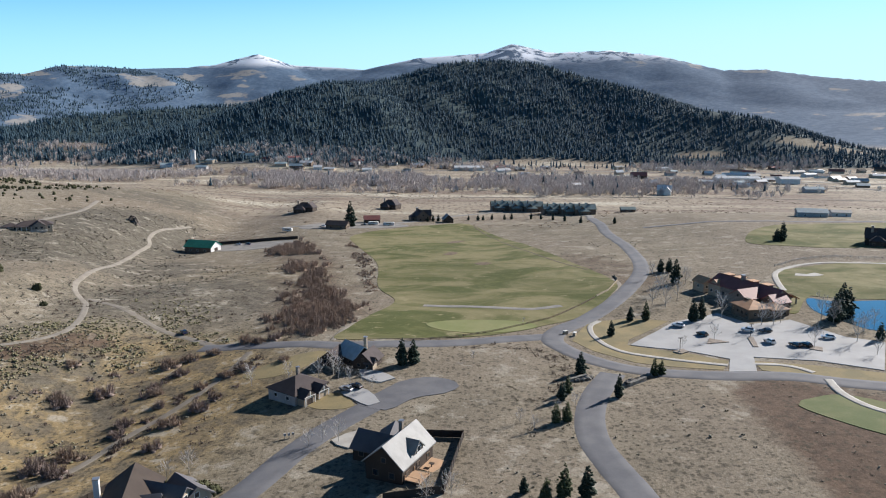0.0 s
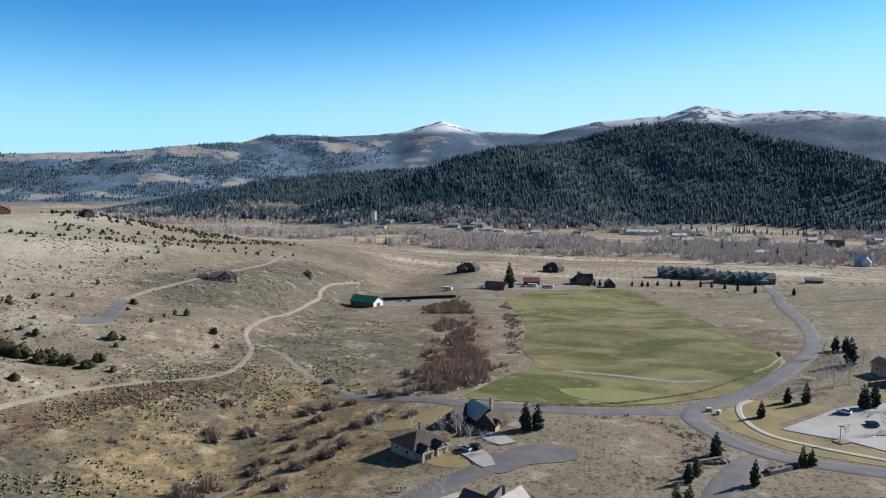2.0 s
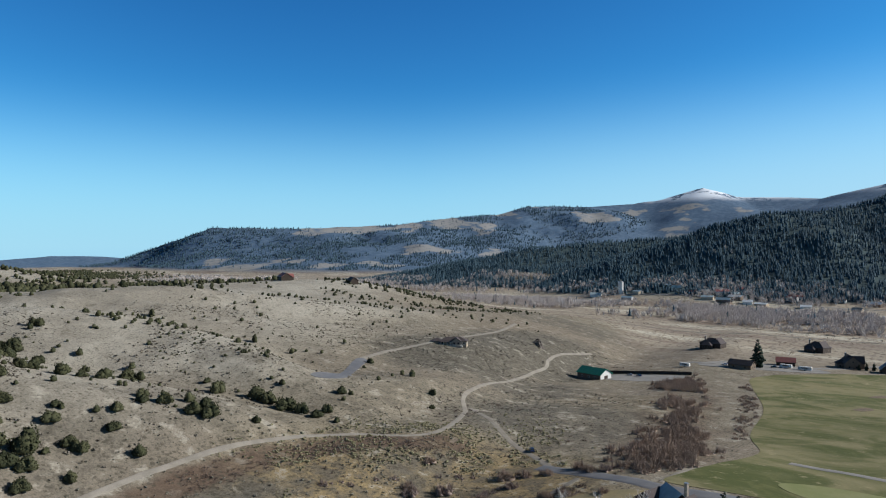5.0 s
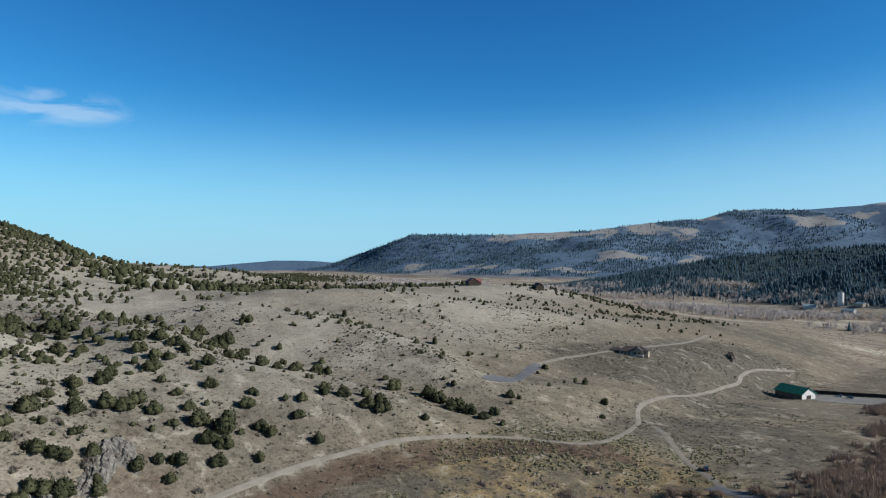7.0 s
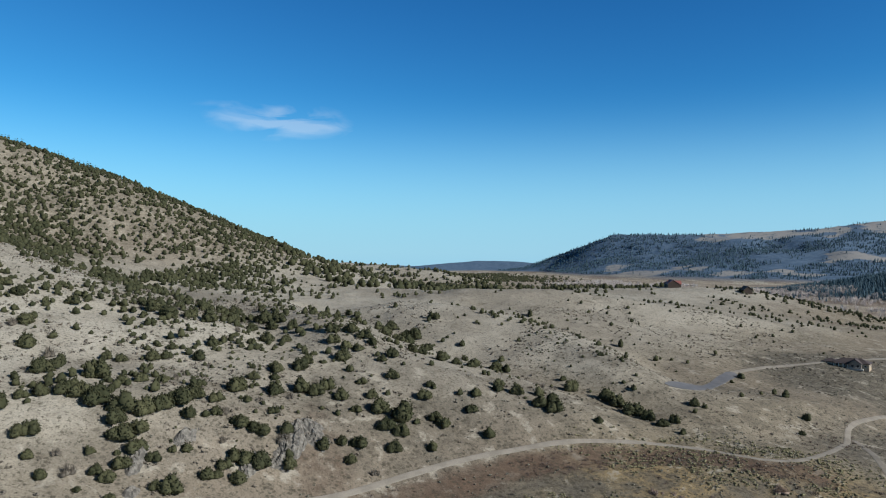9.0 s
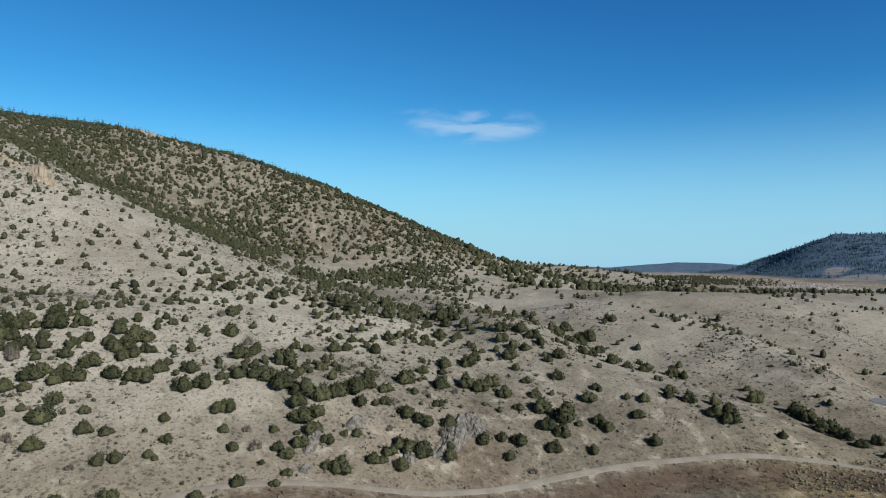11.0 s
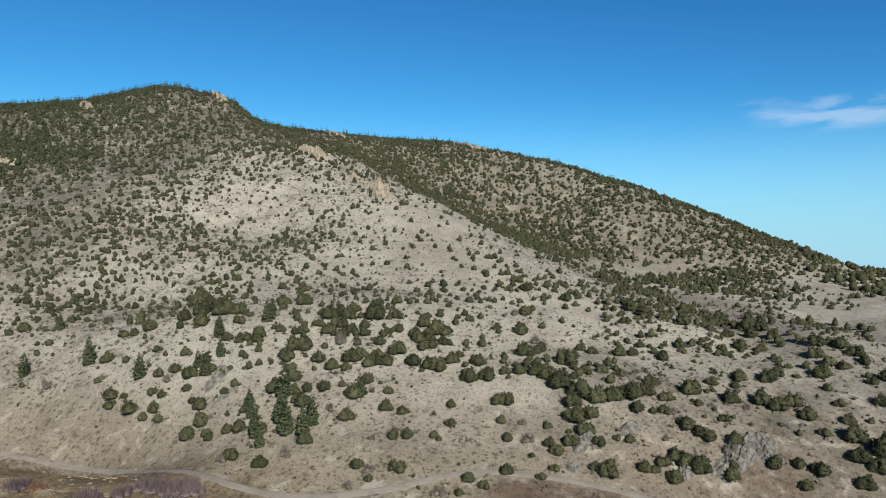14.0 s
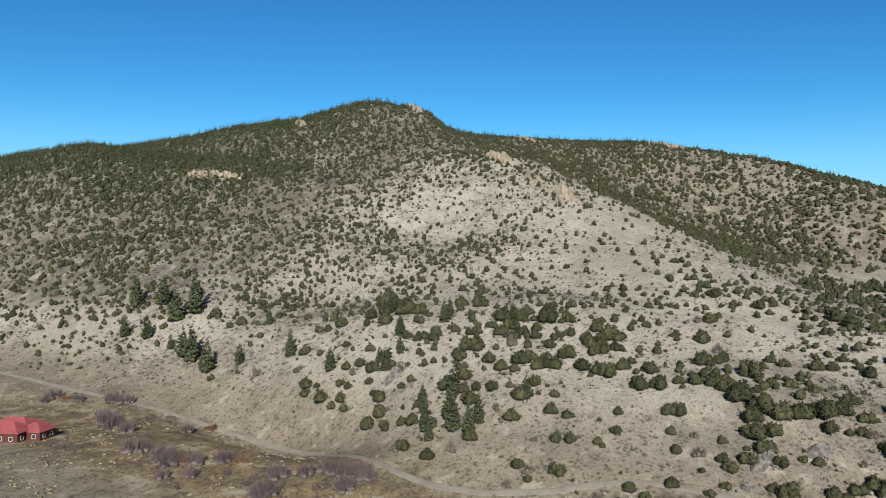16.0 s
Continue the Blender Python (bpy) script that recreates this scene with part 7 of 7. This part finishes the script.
for k in range(84):
    x, y = (vr.normal(560, 190), vr.uniform(1030, 1400)) if k < 58 else (vr.uniform(-520, 160), vr.uniform(1290, 1420))
    roof = (WHITE_METAL, SHINGLE, BLUE_METAL, MAROON_METAL, PALE_METAL, WHITE_METAL)[vr.randint(6)]
    wall_mat = (WHITE_WALL, TAN_WALL, GREY_WALL, BROWN_SIDING)[vr.randint(4)]
    farm(x, y, vr.uniform(60, 120), vr.uniform(12, 26), vr.uniform(8, 13), vr.uniform(3, 5), vr.uniform(2, 3.5), wall_mat, roof, "small valley house far off among the fields", "valley_house", group="valley houses")
silo = thing("silo", -474, 1345, 0, "tall pale concrete grain silo", "silo")
part("shaft", (lambda v, f: ([tuple(p) for p in v], [tuple(q) for q in f]))(*(lambda n: (np.array([(5 * math.cos(6.283 * s / n), 5 * math.sin(6.283 * s / n), z) for z in (-2, 24) for s in range(n)]), [(s, (s + 1) % n, n + (s + 1) % n, n + s) for s in range(n)] + [tuple(range(n, 2 * n))]))(16)), WHITE_WALL, silo)
part("cap", ([(5.2 * math.cos(6.283 * s / 16), 5.2 * math.sin(6.283 * s / 16), 24) for s in range(16)] + [(0, 0, 27)], [(s, (s + 1) % 16, 16) for s in range(16)]), STEEL, silo)


def fence(points, high, material, label, name="fence", step=2.4, solid=True):
    """Posts with boards between them, following the ground."""
    x0, y0 = points[0]
    root = thing(name, x0, y0, 0, label, "fence")
    base = root.location.z
    for (ax, ay), (bx, by) in zip(points, points[1:]):
        n = max(1, round(math.hypot(bx - ax, by - ay) / step))
        for k in range(n):
            px, py, qx, qy = ax + (bx - ax) * k / n, ay + (by - ay) * k / n, ax + (bx - ax) * (k + 1) / n, ay + (by - ay) * (k + 1) / n
            pz, qz = float(zg(px, py)[0]) - base, float(zg(qx, qy)[0]) - base
            part("post", box(px - x0 - 0.09, px - x0 + 0.09, py - y0 - 0.09, py - y0 + 0.09, pz - 0.5, pz + high + 0.1), material, root)
            l = math.hypot(qx - px, qy - py)
            nx, ny = -(qy - py) / l * 0.04, (qx - px) / l * 0.04
            rows_ = ((0.05, high),) if solid else ((high * 0.35, high * 0.35 + 0.16), (high * 0.8, high * 0.8 + 0.16))
            for lo, hi in rows_:
                v = [(a - x0 + s * nx, b - y0 + s * ny, z + e) for a, b, z in ((px, py, pz), (qx, qy, qz)) for s in (-1, 1) for e in (lo, hi)]
                part("panel" if solid else "rail", (v, [(0, 4, 5, 1), (2, 3, 7, 6), (1, 5, 7, 3), (0, 2, 6, 4), (0, 1, 3, 2), (4, 6, 7, 5)]), material, root)
    return root


fence([(-5, 161), (5.3, 159.5), (3, 147), (0.5, 133), (-12, 131)], 1.9, BLACK_FENCE, "dark stained board fence round the yard")
fence([(-196, 528), (-170, 532), (-140, 534), (-112, 536)], 2.4, BLACK_FENCE, "long dark board fence behind the barn", step=5)
fence([(-75, 128), (-78, 138), (-72, 150)], 1.6, BLACK_FENCE, "dark fence beside the creek house")
fence([(170, 352), (188, 366), (212, 372), (238, 366)], 1.1, SIDEWALK, "pale rail fence round the far green", step=4, solid=False)


fence([(-13, 231), (5, 238.5), (21, 248.5), (42, 266), (55, 282), (67, 298)], 0.85, BROWN_SIDING, "grey-brown post-and-rail fence along the fairway", step=3.2, solid=False)
fence([(68, 300), (76, 311), (84, 328), (85, 340)], 0.9, TAN_WALL, "low pale wall at the fairway corner", name="low_wall", step=4)

# ---- cars ----
def car(x, y, turn, colour, label, tall=1.0, length=4.4, lift=0.25):
    """A parked car: pressed body, glasshouse, four wheels with rims, lamps."""
    root = thing("car", x, y, turn, label, "car", "parked cars", lift)
    body_paint = paint("car_paint", colour, 0.25, 0.3, 0.03, 0.6, 0.95)
    l, w = length / 2, 0.88
    side = [(-l, 0.35), (-l, 0.78), (-l * 0.93, 0.92), (l * 0.35, 0.98), (l * 0.85, 0.86), (l, 0.7), (l, 0.35)]
    v = [(s * w * (1.0 if z < 0.9 else 0.94), y_, z * (1.0 if z < 0.5 else tall)) for s in (-1, 1) for y_, z in side]
    n = len(side)
    part("body", (v, [tuple(range(n)), tuple(range(2 * n - 1, n - 1, -1))] + [(k, n + k, n + (k + 1) % n, (k + 1) % n) for k in range(n)]), body_paint, root)
    cab = [(-l * 0.86, 0.93, 0.92), (-l * 0.66, 1.42, 0.72), (l * 0.05, 1.46, 0.72), (l * 0.42, 0.97, 0.92)]
    v = [(s * w * k * 0.98, y_, z * tall) for s in (-1, 1) for y_, z, k in cab]
    part("glasshouse", (v, [(0, 1, 2, 3), (7, 6, 5, 4), (0, 4, 5, 1), (2, 6, 7, 3)]), GLASS, root)
    part("roof", box(-w * 0.72, w * 0.72, -l * 0.66, l * 0.05, 1.43 * tall, 1.50 * tall), body_paint, root)
    for sx in (-1, 1):
        for sy in (-0.62, 0.64):
            ring = [(sx * (0.70 + 0.2 * q), sy * l + 0.33 * math.cos(6.283 * s / 12), 0.33 + 0.33 * math.sin(6.283 * s / 12)) for q in (0, 1) for s in range(12)]
            tyre = part("wheel", (ring, [(s, (s + 1) % 12, 12 + (s + 1) % 12, 12 + s) for s in range(12)] + [tuple(range(12)), tuple(range(23, 11, -1))]), RUBBER, root)
            part("rim", ([(sx * 0.915, sy * l + 0.2 * math.cos(6.283 * s / 8), 0.33 + 0.2 * math.sin(6.283 * s / 8)) for s in range(8)] + [(sx * 0.88, sy * l, 0.33)], [(s, (s + 1) % 8, 8) for s in range(8)]), STEEL, tyre)
        part("headlight", box(sx * 0.62 - 0.2, sx * 0.62 + 0.2, l - 0.02, l + 0.03, 0.62, 0.74), TRIM, root)
        part("tail_light", box(sx * 0.66 - 0.16, sx * 0.66 + 0.16, -l - 0.03, -l + 0.02, 0.66, 0.80), RED_METAL, root)
    return root

# ---- parked cars ----
WHITE, BLACK, SILVER, BLUE = (0.75, 0.75, 0.75), (0.015, 0.015, 0.018), (0.42, 0.43, 0.45), (0.03, 0.05, 0.12)
for x, y, t, c, text in ((88, 252, 60, WHITE, "white car parked on pale concrete"), (93, 241, 25, BLACK, "black car parked on pale concrete"), (110, 243, 60, WHITE, "white car parked by the clubhouse"),
                         (115.5, 241, 100, BLACK, "black car parked by the clubhouse"), (111.5, 229, 15, WHITE, "white car parked on pale concrete"), (118, 224.5, 20, BLACK, "black car parked on pale concrete"),
                         (121.5, 224.5, 20, BLACK, "black car parked on pale concrete"), (133, 232, 70, WHITE, "white car parked at the lot's edge"), (-27.5, 191, 60, SILVER, "silver car parked before the hip-roofed house"),
                         (-25, 192.5, 60, BLACK, "black car parked before the hip-roofed house"), (-154, 522, 80, SILVER, "silver car in the gravel yard"), (-146, 519, 75, BLUE, "dark blue car in the gravel yard"),
                         (-104, 603, 80, WHITE, "white car in the farm yard"), (-70, 617, 80, BLACK, "black car in the farm yard"), (-99, 259, 35, BLUE, "dark car on the gravel track")):
    car(x, y, t, c, text, 1.12 if c is WHITE else 1.0)


def camper(x, y, turn, length, label):
    """A parked trailer: rounded box, window strip, two wheels."""
    r = thing("camper_trailer", x, y, turn, label, "trailer", lift=0.2)
    w, l, hgt = 1.2, length / 2, 3.0
    side = [(-l, 0.5), (-l, hgt * 0.85), (-l * 0.92, hgt), (l * 0.9, hgt), (l, hgt * 0.7), (l, 0.5)]
    v = [(s * w, y_, z) for s in (-1, 1) for y_, z in side]
    n = len(side)
    part("body", (v, [tuple(range(n)), tuple(range(2 * n - 1, n - 1, -1))] + [(k, n + k, n + (k + 1) % n, (k + 1) % n) for k in range(n)]), WHITE_WALL, r)
    for s in (-1, 1):
        part("window", box(s * w - 0.03, s * w + 0.03, -l * 0.5, l * 0.5, 1.6, 2.3), GLASS, r)
        part("wheel", box(s * (w - 0.2) - 0.12, s * (w - 0.2) + 0.12, -0.4, 0.4, 0.0, 0.75), RUBBER, r)
    return r


camper(-129, 578, 80, 8, "white camper trailer parked by the brush")
camper(-62, 622, 85, 9, "white camper trailer in the farm yard")
camper(-48, 620, 88, 10, "long white motor home in the farm yard")

# ---- single trees ----
for x, y, hgt in ((42, 202, 8.6), (35.5, 187, 6.2), (33, 182, 6.5), (49, 183.5, 6.4), (64, 201, 6.2), (66.5, 202, 6.0), (32, 168, 6.6), (29, 167, 5.6), (17, 133, 4.5), (25, 131, 7.5), (29.5, 130.5, 8.0), (21, 129, 6.0),
                  (-12.5, 210, 9.0), (-9, 211.5, 9.4), (61, 243.5, 6.5), (73, 263, 7.0), (79, 263, 7.5), (96, 259, 9.5), (100, 262, 9.0), (110, 346, 9), (114, 345, 9), (109, 320, 12), (146, 252, 12), (149, 255, 13), (152, 258, 13), (156, 261, 12),
                  (149, 229, 8), (211, 430, 12), (207, 429, 10)):
    conifer(x, y, hgt, PINE_CROWNS if hgt in (6.0, 6.2, 5.6, 7.5, 6.6) else SPRUCE_CROWNS, "dark spruce standing beside the road" if hgt < 9 else "tall dark spruce beside the houses", "spruce", "spruces near the road")
for x, y in ((25, 670), (34, 670), (39, 670), (48, 676), (60, 674), (67, 675), (85, 669), (94, 665), (103, 650), (111, 632), (120, 604), (140, 566), (-14, 658), (-9, 660), (-4, 662)):
    conifer(x, y, 6 + 1.5 * rng.rand(), SPRUCE_CROWNS, "small dark conifer in the fairway row", "conifer", "row of small conifers")
conifer(-81, 612, 23, SPRUCE_CROWNS, "very tall dark spruce beside the farmyard", "spruce")
for x, y, hgt in ((-60, 142, 4.5), (-52, 139, 5.5), (-49, 138, 4.0)):
    plant("juniper_tree", x, y, hgt, 1.0, (("trunk", TRUNK), ("crown", JUNIPER_CROWNS[2])), "round green juniper beside the house", "juniper", "", 0.8)
for x, y, hgt in ((-37, 200, 6.5), (-33, 203, 7.5), (-31, 200, 6), (-27, 196, 5.5), (-23, 194, 5), (-29, 160, 5), (-25, 159, 6), (-32, 157, 5), (-20, 191, 4.5), (101, 330, 8), (94, 297, 9), (98, 303, 9), (88, 285, 8), (92, 280, 9), (100, 290, 9),
                  (113, 318, 8), (95, 235, 6), (118, 250, 9), (122, 249, 10), (108, 262, 10), (126, 252, 9), (123, 222, 8), (141, 252, 10), (144, 249, 9), (140, 227, 9), (139, 214, 6), (-57, 199, 6.5), (82, 229, 4), (-46, 200, 6),
                  (-62, 146, 5), (-58, 149, 6), (36, 178, 4), (30, 172, 4), (10, 215, 3.5), (-3, 130, 6), (2, 131, 6), (23, 163, 4), (20, 168, 4), (150, 240, 7), (156, 244, 7)):
    bare_tree(x, y, hgt, group="leafless trees near the houses")

# ---- bushes that stand by themselves ----
for x, y, w in ((-119, 215, 5), (-103, 201, 7), (-113, 194, 5), (-110, 192, 6), (-88, 182, 5), (-87, 175, 5), (-94, 163, 6), (-98, 156, 7), (-87, 201, 5), (-82, 192, 4), (-84, 215, 5), (-91, 223, 7), (-86, 227, 6), (-73, 202, 4),
                (-68, 209, 5), (-63, 213, 4), (-66, 193, 4), (-74, 179, 6), (-69, 187, 6), (-73, 165, 5), (-92, 154, 6), (-95, 143, 6), (-70, 241, 6), (-51, 216, 4), (-65, 239, 5), (-60, 241, 5), (-79, 232, 5)):
    bush(x, y, w * 1.3, RED_CROWNS if (x + y) % 3 == 0 else None)
for x, y, w in ((-100, -233, 8), (-96, -219, 8), (-94, -209, 6), (-76, -171, 7), (-75, -155, 7), (-74, -149, 7), (-78, -146, 6), (-80, -143, 5), (-107, -294, 6), (-109, -287, 6), (-111, -278, 5), (-118, -260, 6), (-120, -253, 6), (-116, -201, 5), (-128, -200, 6), (-87, -138, 5), (-90, -134, 5), (-89, -114, 6), (-96, -109, 5), (-102, -104, 6), (-102, -99, 6), (-105, -94, 6), (-104, -90, 5), (-95, -91, 6), (-76, -107, 6), (-66, -141, 4), (-72, -135, 4), (-80, -107, 5), (-102, -292, 4), (-98, -226, 7), (-103, -240, 6)):
    rusty = (x + y) % 4 == 0
    bush(x, y, w * (1.2 if rusty else 1.6), RUST_CROWNS if rusty else MEADOW_CROWNS, "rust-red leafless willow in the wet meadow" if rusty else "grey leafless willow in the wet meadow", "willows in the meadow", 0.9 if rusty else 1.1)


# ---- rock outcrops ----
def boulder(r, flat, seed, stretch=(1, 1, 1)):
    """An angular block: a sphere of facets pushed about."""
    bm = bmesh.new()
    bmesh.ops.create_icosphere(bm, subdivisions=2, radius=r)
    for v in bm.verts:
        n = noise.noise(v.co / r * 1.6 + Vector((seed * 7.1, seed * 3.3, 0)))
        m = noise.cell(v.co / r * 2.1 + Vector((seed, 0, seed)))
        v.co *= 1 + 0.35 * n + 0.22 * m
        v.co.x, v.co.y, v.co.z = v.co.x * stretch[0], v.co.y * stretch[1], v.co.z * flat * stretch[2]
    out = [tuple(v.co) for v in bm.verts], [tuple(q.index for q in f.verts) for f in bm.faces]
    bm.free()
    return out


def crag(x, y, long, wide, high, turn, label, material=None):
    """A rib of fissured bedrock standing out of the slope: steep slabs with clefts between them."""
    root = thing("rock_outcrop", x, y, 0, label, "rock")
    n, m = int(long / 0.45), int(wide / 0.45)
    u, v = np.meshgrid(np.linspace(-1, 1, n), np.linspace(-1, 1, m), indexing="ij")
    c, s_ = math.cos(radians(turn)), math.sin(radians(turn))
    lx, ly = u * long / 2, v * wide / 2
    px, py = x + lx * c - ly * s_, y + lx * s_ + ly * c
    edge_ = 1 - smooth(np.hypot(u, v) + 0.5 * fbm(px, py, 5.0, 3), 0.45, 1.0)
    slabs = np.floor(4 * (0.5 + fbm(lx * 0.5 + 3 * x, ly + y, 2.6, 2))) / 4
    cleft = smooth(np.abs(fbm(lx * 0.6 + x, ly * 1.3, 2.2, 3)), 0.0, 0.12)
    lift = edge_ * high * (0.35 + 0.9 * slabs) * (0.35 + 0.65 * cleft) + 0.25 * edge_ * fbm(px, py, 0.9, 2)
    z = zg(px.ravel(), py.ravel()).reshape(px.shape) - 0.25 + lift
    verts = np.stack([px - x + 0.35 * slabs * edge_, py - y, z - root.location.z], 2).reshape(-1, 3)
    idx = np.arange(n * m).reshape(n, m)
    faces = np.stack([idx[:-1, :-1], idx[1:, :-1], idx[1:, 1:], idx[:-1, 1:]], 2).reshape(-1, 4)
    part("rock_face", (verts, faces), material or ROCK, root)
    return root


crag(-175, 60, 24, 9, 3.4, 150, "fissured grey rock rib above the dirt road")
crag(-180, 70, 18, 10, 2.2, 20, "broken grey rock slab field on the slope")
crag(-166, 46, 12, 6, 2.6, 150, "grey fissured rock above the road")
crag(-164, 14, 20, 6, 2.2, 160, "pale grey rock rib on the slope")
crag(-174, 28, 12, 7, 2.0, 140, "grey rocks between junipers")
crag(-160, -124, 12, 7, 3.0, 170, "pale grey knob of rock on the slope")
crag(-152, -116, 14, 5, 1.4, 150, "pale rock streak on the slope")
crag(-149, 13, 10, 5, 1.6, 150, "pale eroded rocks above the road")
crag(-231, 522, 24, 9, 3.8, 120, "dark weathered rocks on the knoll", DARK_ROCK)
crag(-397, -163, 24, 13, 11.0, 60, "tan sandstone outcrop on the spur", TAN_ROCK)
crag(-440, -244, 44, 12, 7.5, 70, "tan sandstone band on the mountain", TAN_ROCK)
crag(-414, -192, 26, 9, 3.0, 70, "tan sandstone rocks along the spur", TAN_ROCK)
crag(-330, -470, 84, 12, 5.0, 100, "tan cliff band on the wooded slope", TAN_ROCK)
crag(-552, -420, 44, 12, 6.0, 65, "tan rocks on the mountain top", TAN_ROCK)
crag(-678, -346, 50, 9, 4.5, 65, "pale rock band under the shelf crest", TAN_ROCK)
crag(-790, -215, 90, 10, 5.0, 75, "pale rock band along the far crest", TAN_ROCK)
crag(-460, -503, 60, 9, 5.0, 60, "grey-tan cliff below the wooded crest", TAN_ROCK)
crag(-842, -120, 120, 12, 6.0, 80, "pale cliff band under the far crest", TAN_ROCK)
for k in range(9):
    x, y = (46 + 2.2 * k * 0.7 - 6, 196 + 0.9 * k) if k < 4 else (54 + 2.0 * (k - 4), 193.5 + 1.6 * (k - 4))
    rk = thing("boulder", x, y, 40 * k, "pale landscaping boulder beside the road", "rock", "boulders at the road corner")
    part("stone", put(boulder(0.9 + 0.25 * (k % 3), 0.7, k), 0, 0, 0.3), ROCK, rk)


# ---- small things ----
def utility_box(x, y, turn, label):
    r = thing("utility_box", x, y, turn, label, "utility box", lift=0.15)
    part("case", box(-0.8, 0.8, -0.5, 0.5, -0.2, 1.1), TAN_WALL, r)
    part("lid", box(-0.86, 0.86, -0.56, 0.56, 1.1, 1.22), TRIM, r)


utility_box(45, 246, 20, "tan utility box on the corner lawn")
utility_box(48, 244, 60, "tan utility box on the corner lawn")


def mailbox_row(x, y, turn):
    r = thing("mailbox_stand", x, y, turn, "grey cluster of mailboxes beside the street", "mailbox", lift=0.1)
    for u in (-1.0, 0.0, 1.0):
        part("mailbox", box(u - 0.30, u + 0.30, -0.22, 0.22, 0.7, 1.25), GREY_WALL, r)
        part("post", box(u - 0.08, u + 0.08, -0.08, 0.08, -0.3, 0.8), STEEL, r)


mailbox_row(-38, 163, 20)


def lamp_post(x, y):
    r = thing("street_lamp", x, y, 0, "dark parking lot lamp on a tall pole", "street lamp", "parking lot lamps")
    part("pole", ([(0.09 * math.cos(6.283 * s / 8), 0.09 * math.sin(6.283 * s / 8), z) for z in (-0.3, 5.0) for s in range(8)], [(s, (s + 1) % 8, 8 + (s + 1) % 8, 8 + s) for s in range(8)]), DARK_TIMBER, r)
    part("base", box(-0.3, 0.3, -0.3, 0.3, -0.3, 0.6), SIDEWALK, r)
    part("lamp_head", box(-0.7, 0.7, -0.18, 0.18, 5.0, 5.18), DARK_TIMBER, r)


lamp_post(79, 223)
lamp_post(108, 236)


def flagstick(x, y):
    r = thing("golf_flag", x, y, 0, "thin golf flagstick with a small pale flag", "golf flag")
    part("stick", box(-0.04, 0.04, -0.04, 0.04, -0.1, 2.4), TRIM, r)
    part("flag", ([(0.04, 0, 2.4), (0.04, 0, 1.9), (0.75, 0.1, 2.05), (0.75, 0.1, 2.35), (0.04, 0.03, 2.4), (0.04, 0.03, 1.9), (0.75, 0.13, 2.05), (0.75, 0.13, 2.35)],
                  [(0, 1, 2, 3), (7, 6, 5, 4), (0, 4, 5, 1), (2, 6, 7, 3), (0, 3, 7, 4), (1, 5, 6, 2)]), TRIM, r)


flagstick(31, 259)


def island(name, outline, label):
    k = patch(name, outline, STONE, 0.42, label, "planting bed", False, step=2.0, kind="")
    return k


island("parking_island", [(77, 223.5), (81, 226), (82, 223), (79, 221)], "gravel planting island in the parking lot")
island("parking_island", [(91, 231), (94, 237), (99, 232)], "triangular gravel planting island in the parking lot")
island("parking_island", [(107, 236), (109, 236), (106, 225), (104.5, 225.5)], "narrow gravel planting island in the parking lot")
island("parking_island", [(121, 221), (123, 224), (126, 222.5), (124, 218.5)], "gravel planting island in the parking lot")
ENTRY = thing("entry_wall", 40, 197, 35, "low stone entry wall at the street corner", "wall")
part("wall", box(-4, 4, -0.4, 0.4, -0.5, 1.0), STONE, ENTRY)
part("cap", box(-4.1, 4.1, -0.5, 0.5, 1.0, 1.15), ROCK, ENTRY)
ENTRY = thing("entry_wall", 57, 194, 40, "low stone entry wall at the street corner", "wall")
part("wall", box(-4, 4, -0.4, 0.4, -0.5, 1.0), STONE, ENTRY)
part("cap", box(-4.1, 4.1, -0.5, 0.5, 1.0, 1.15), ROCK, ENTRY)
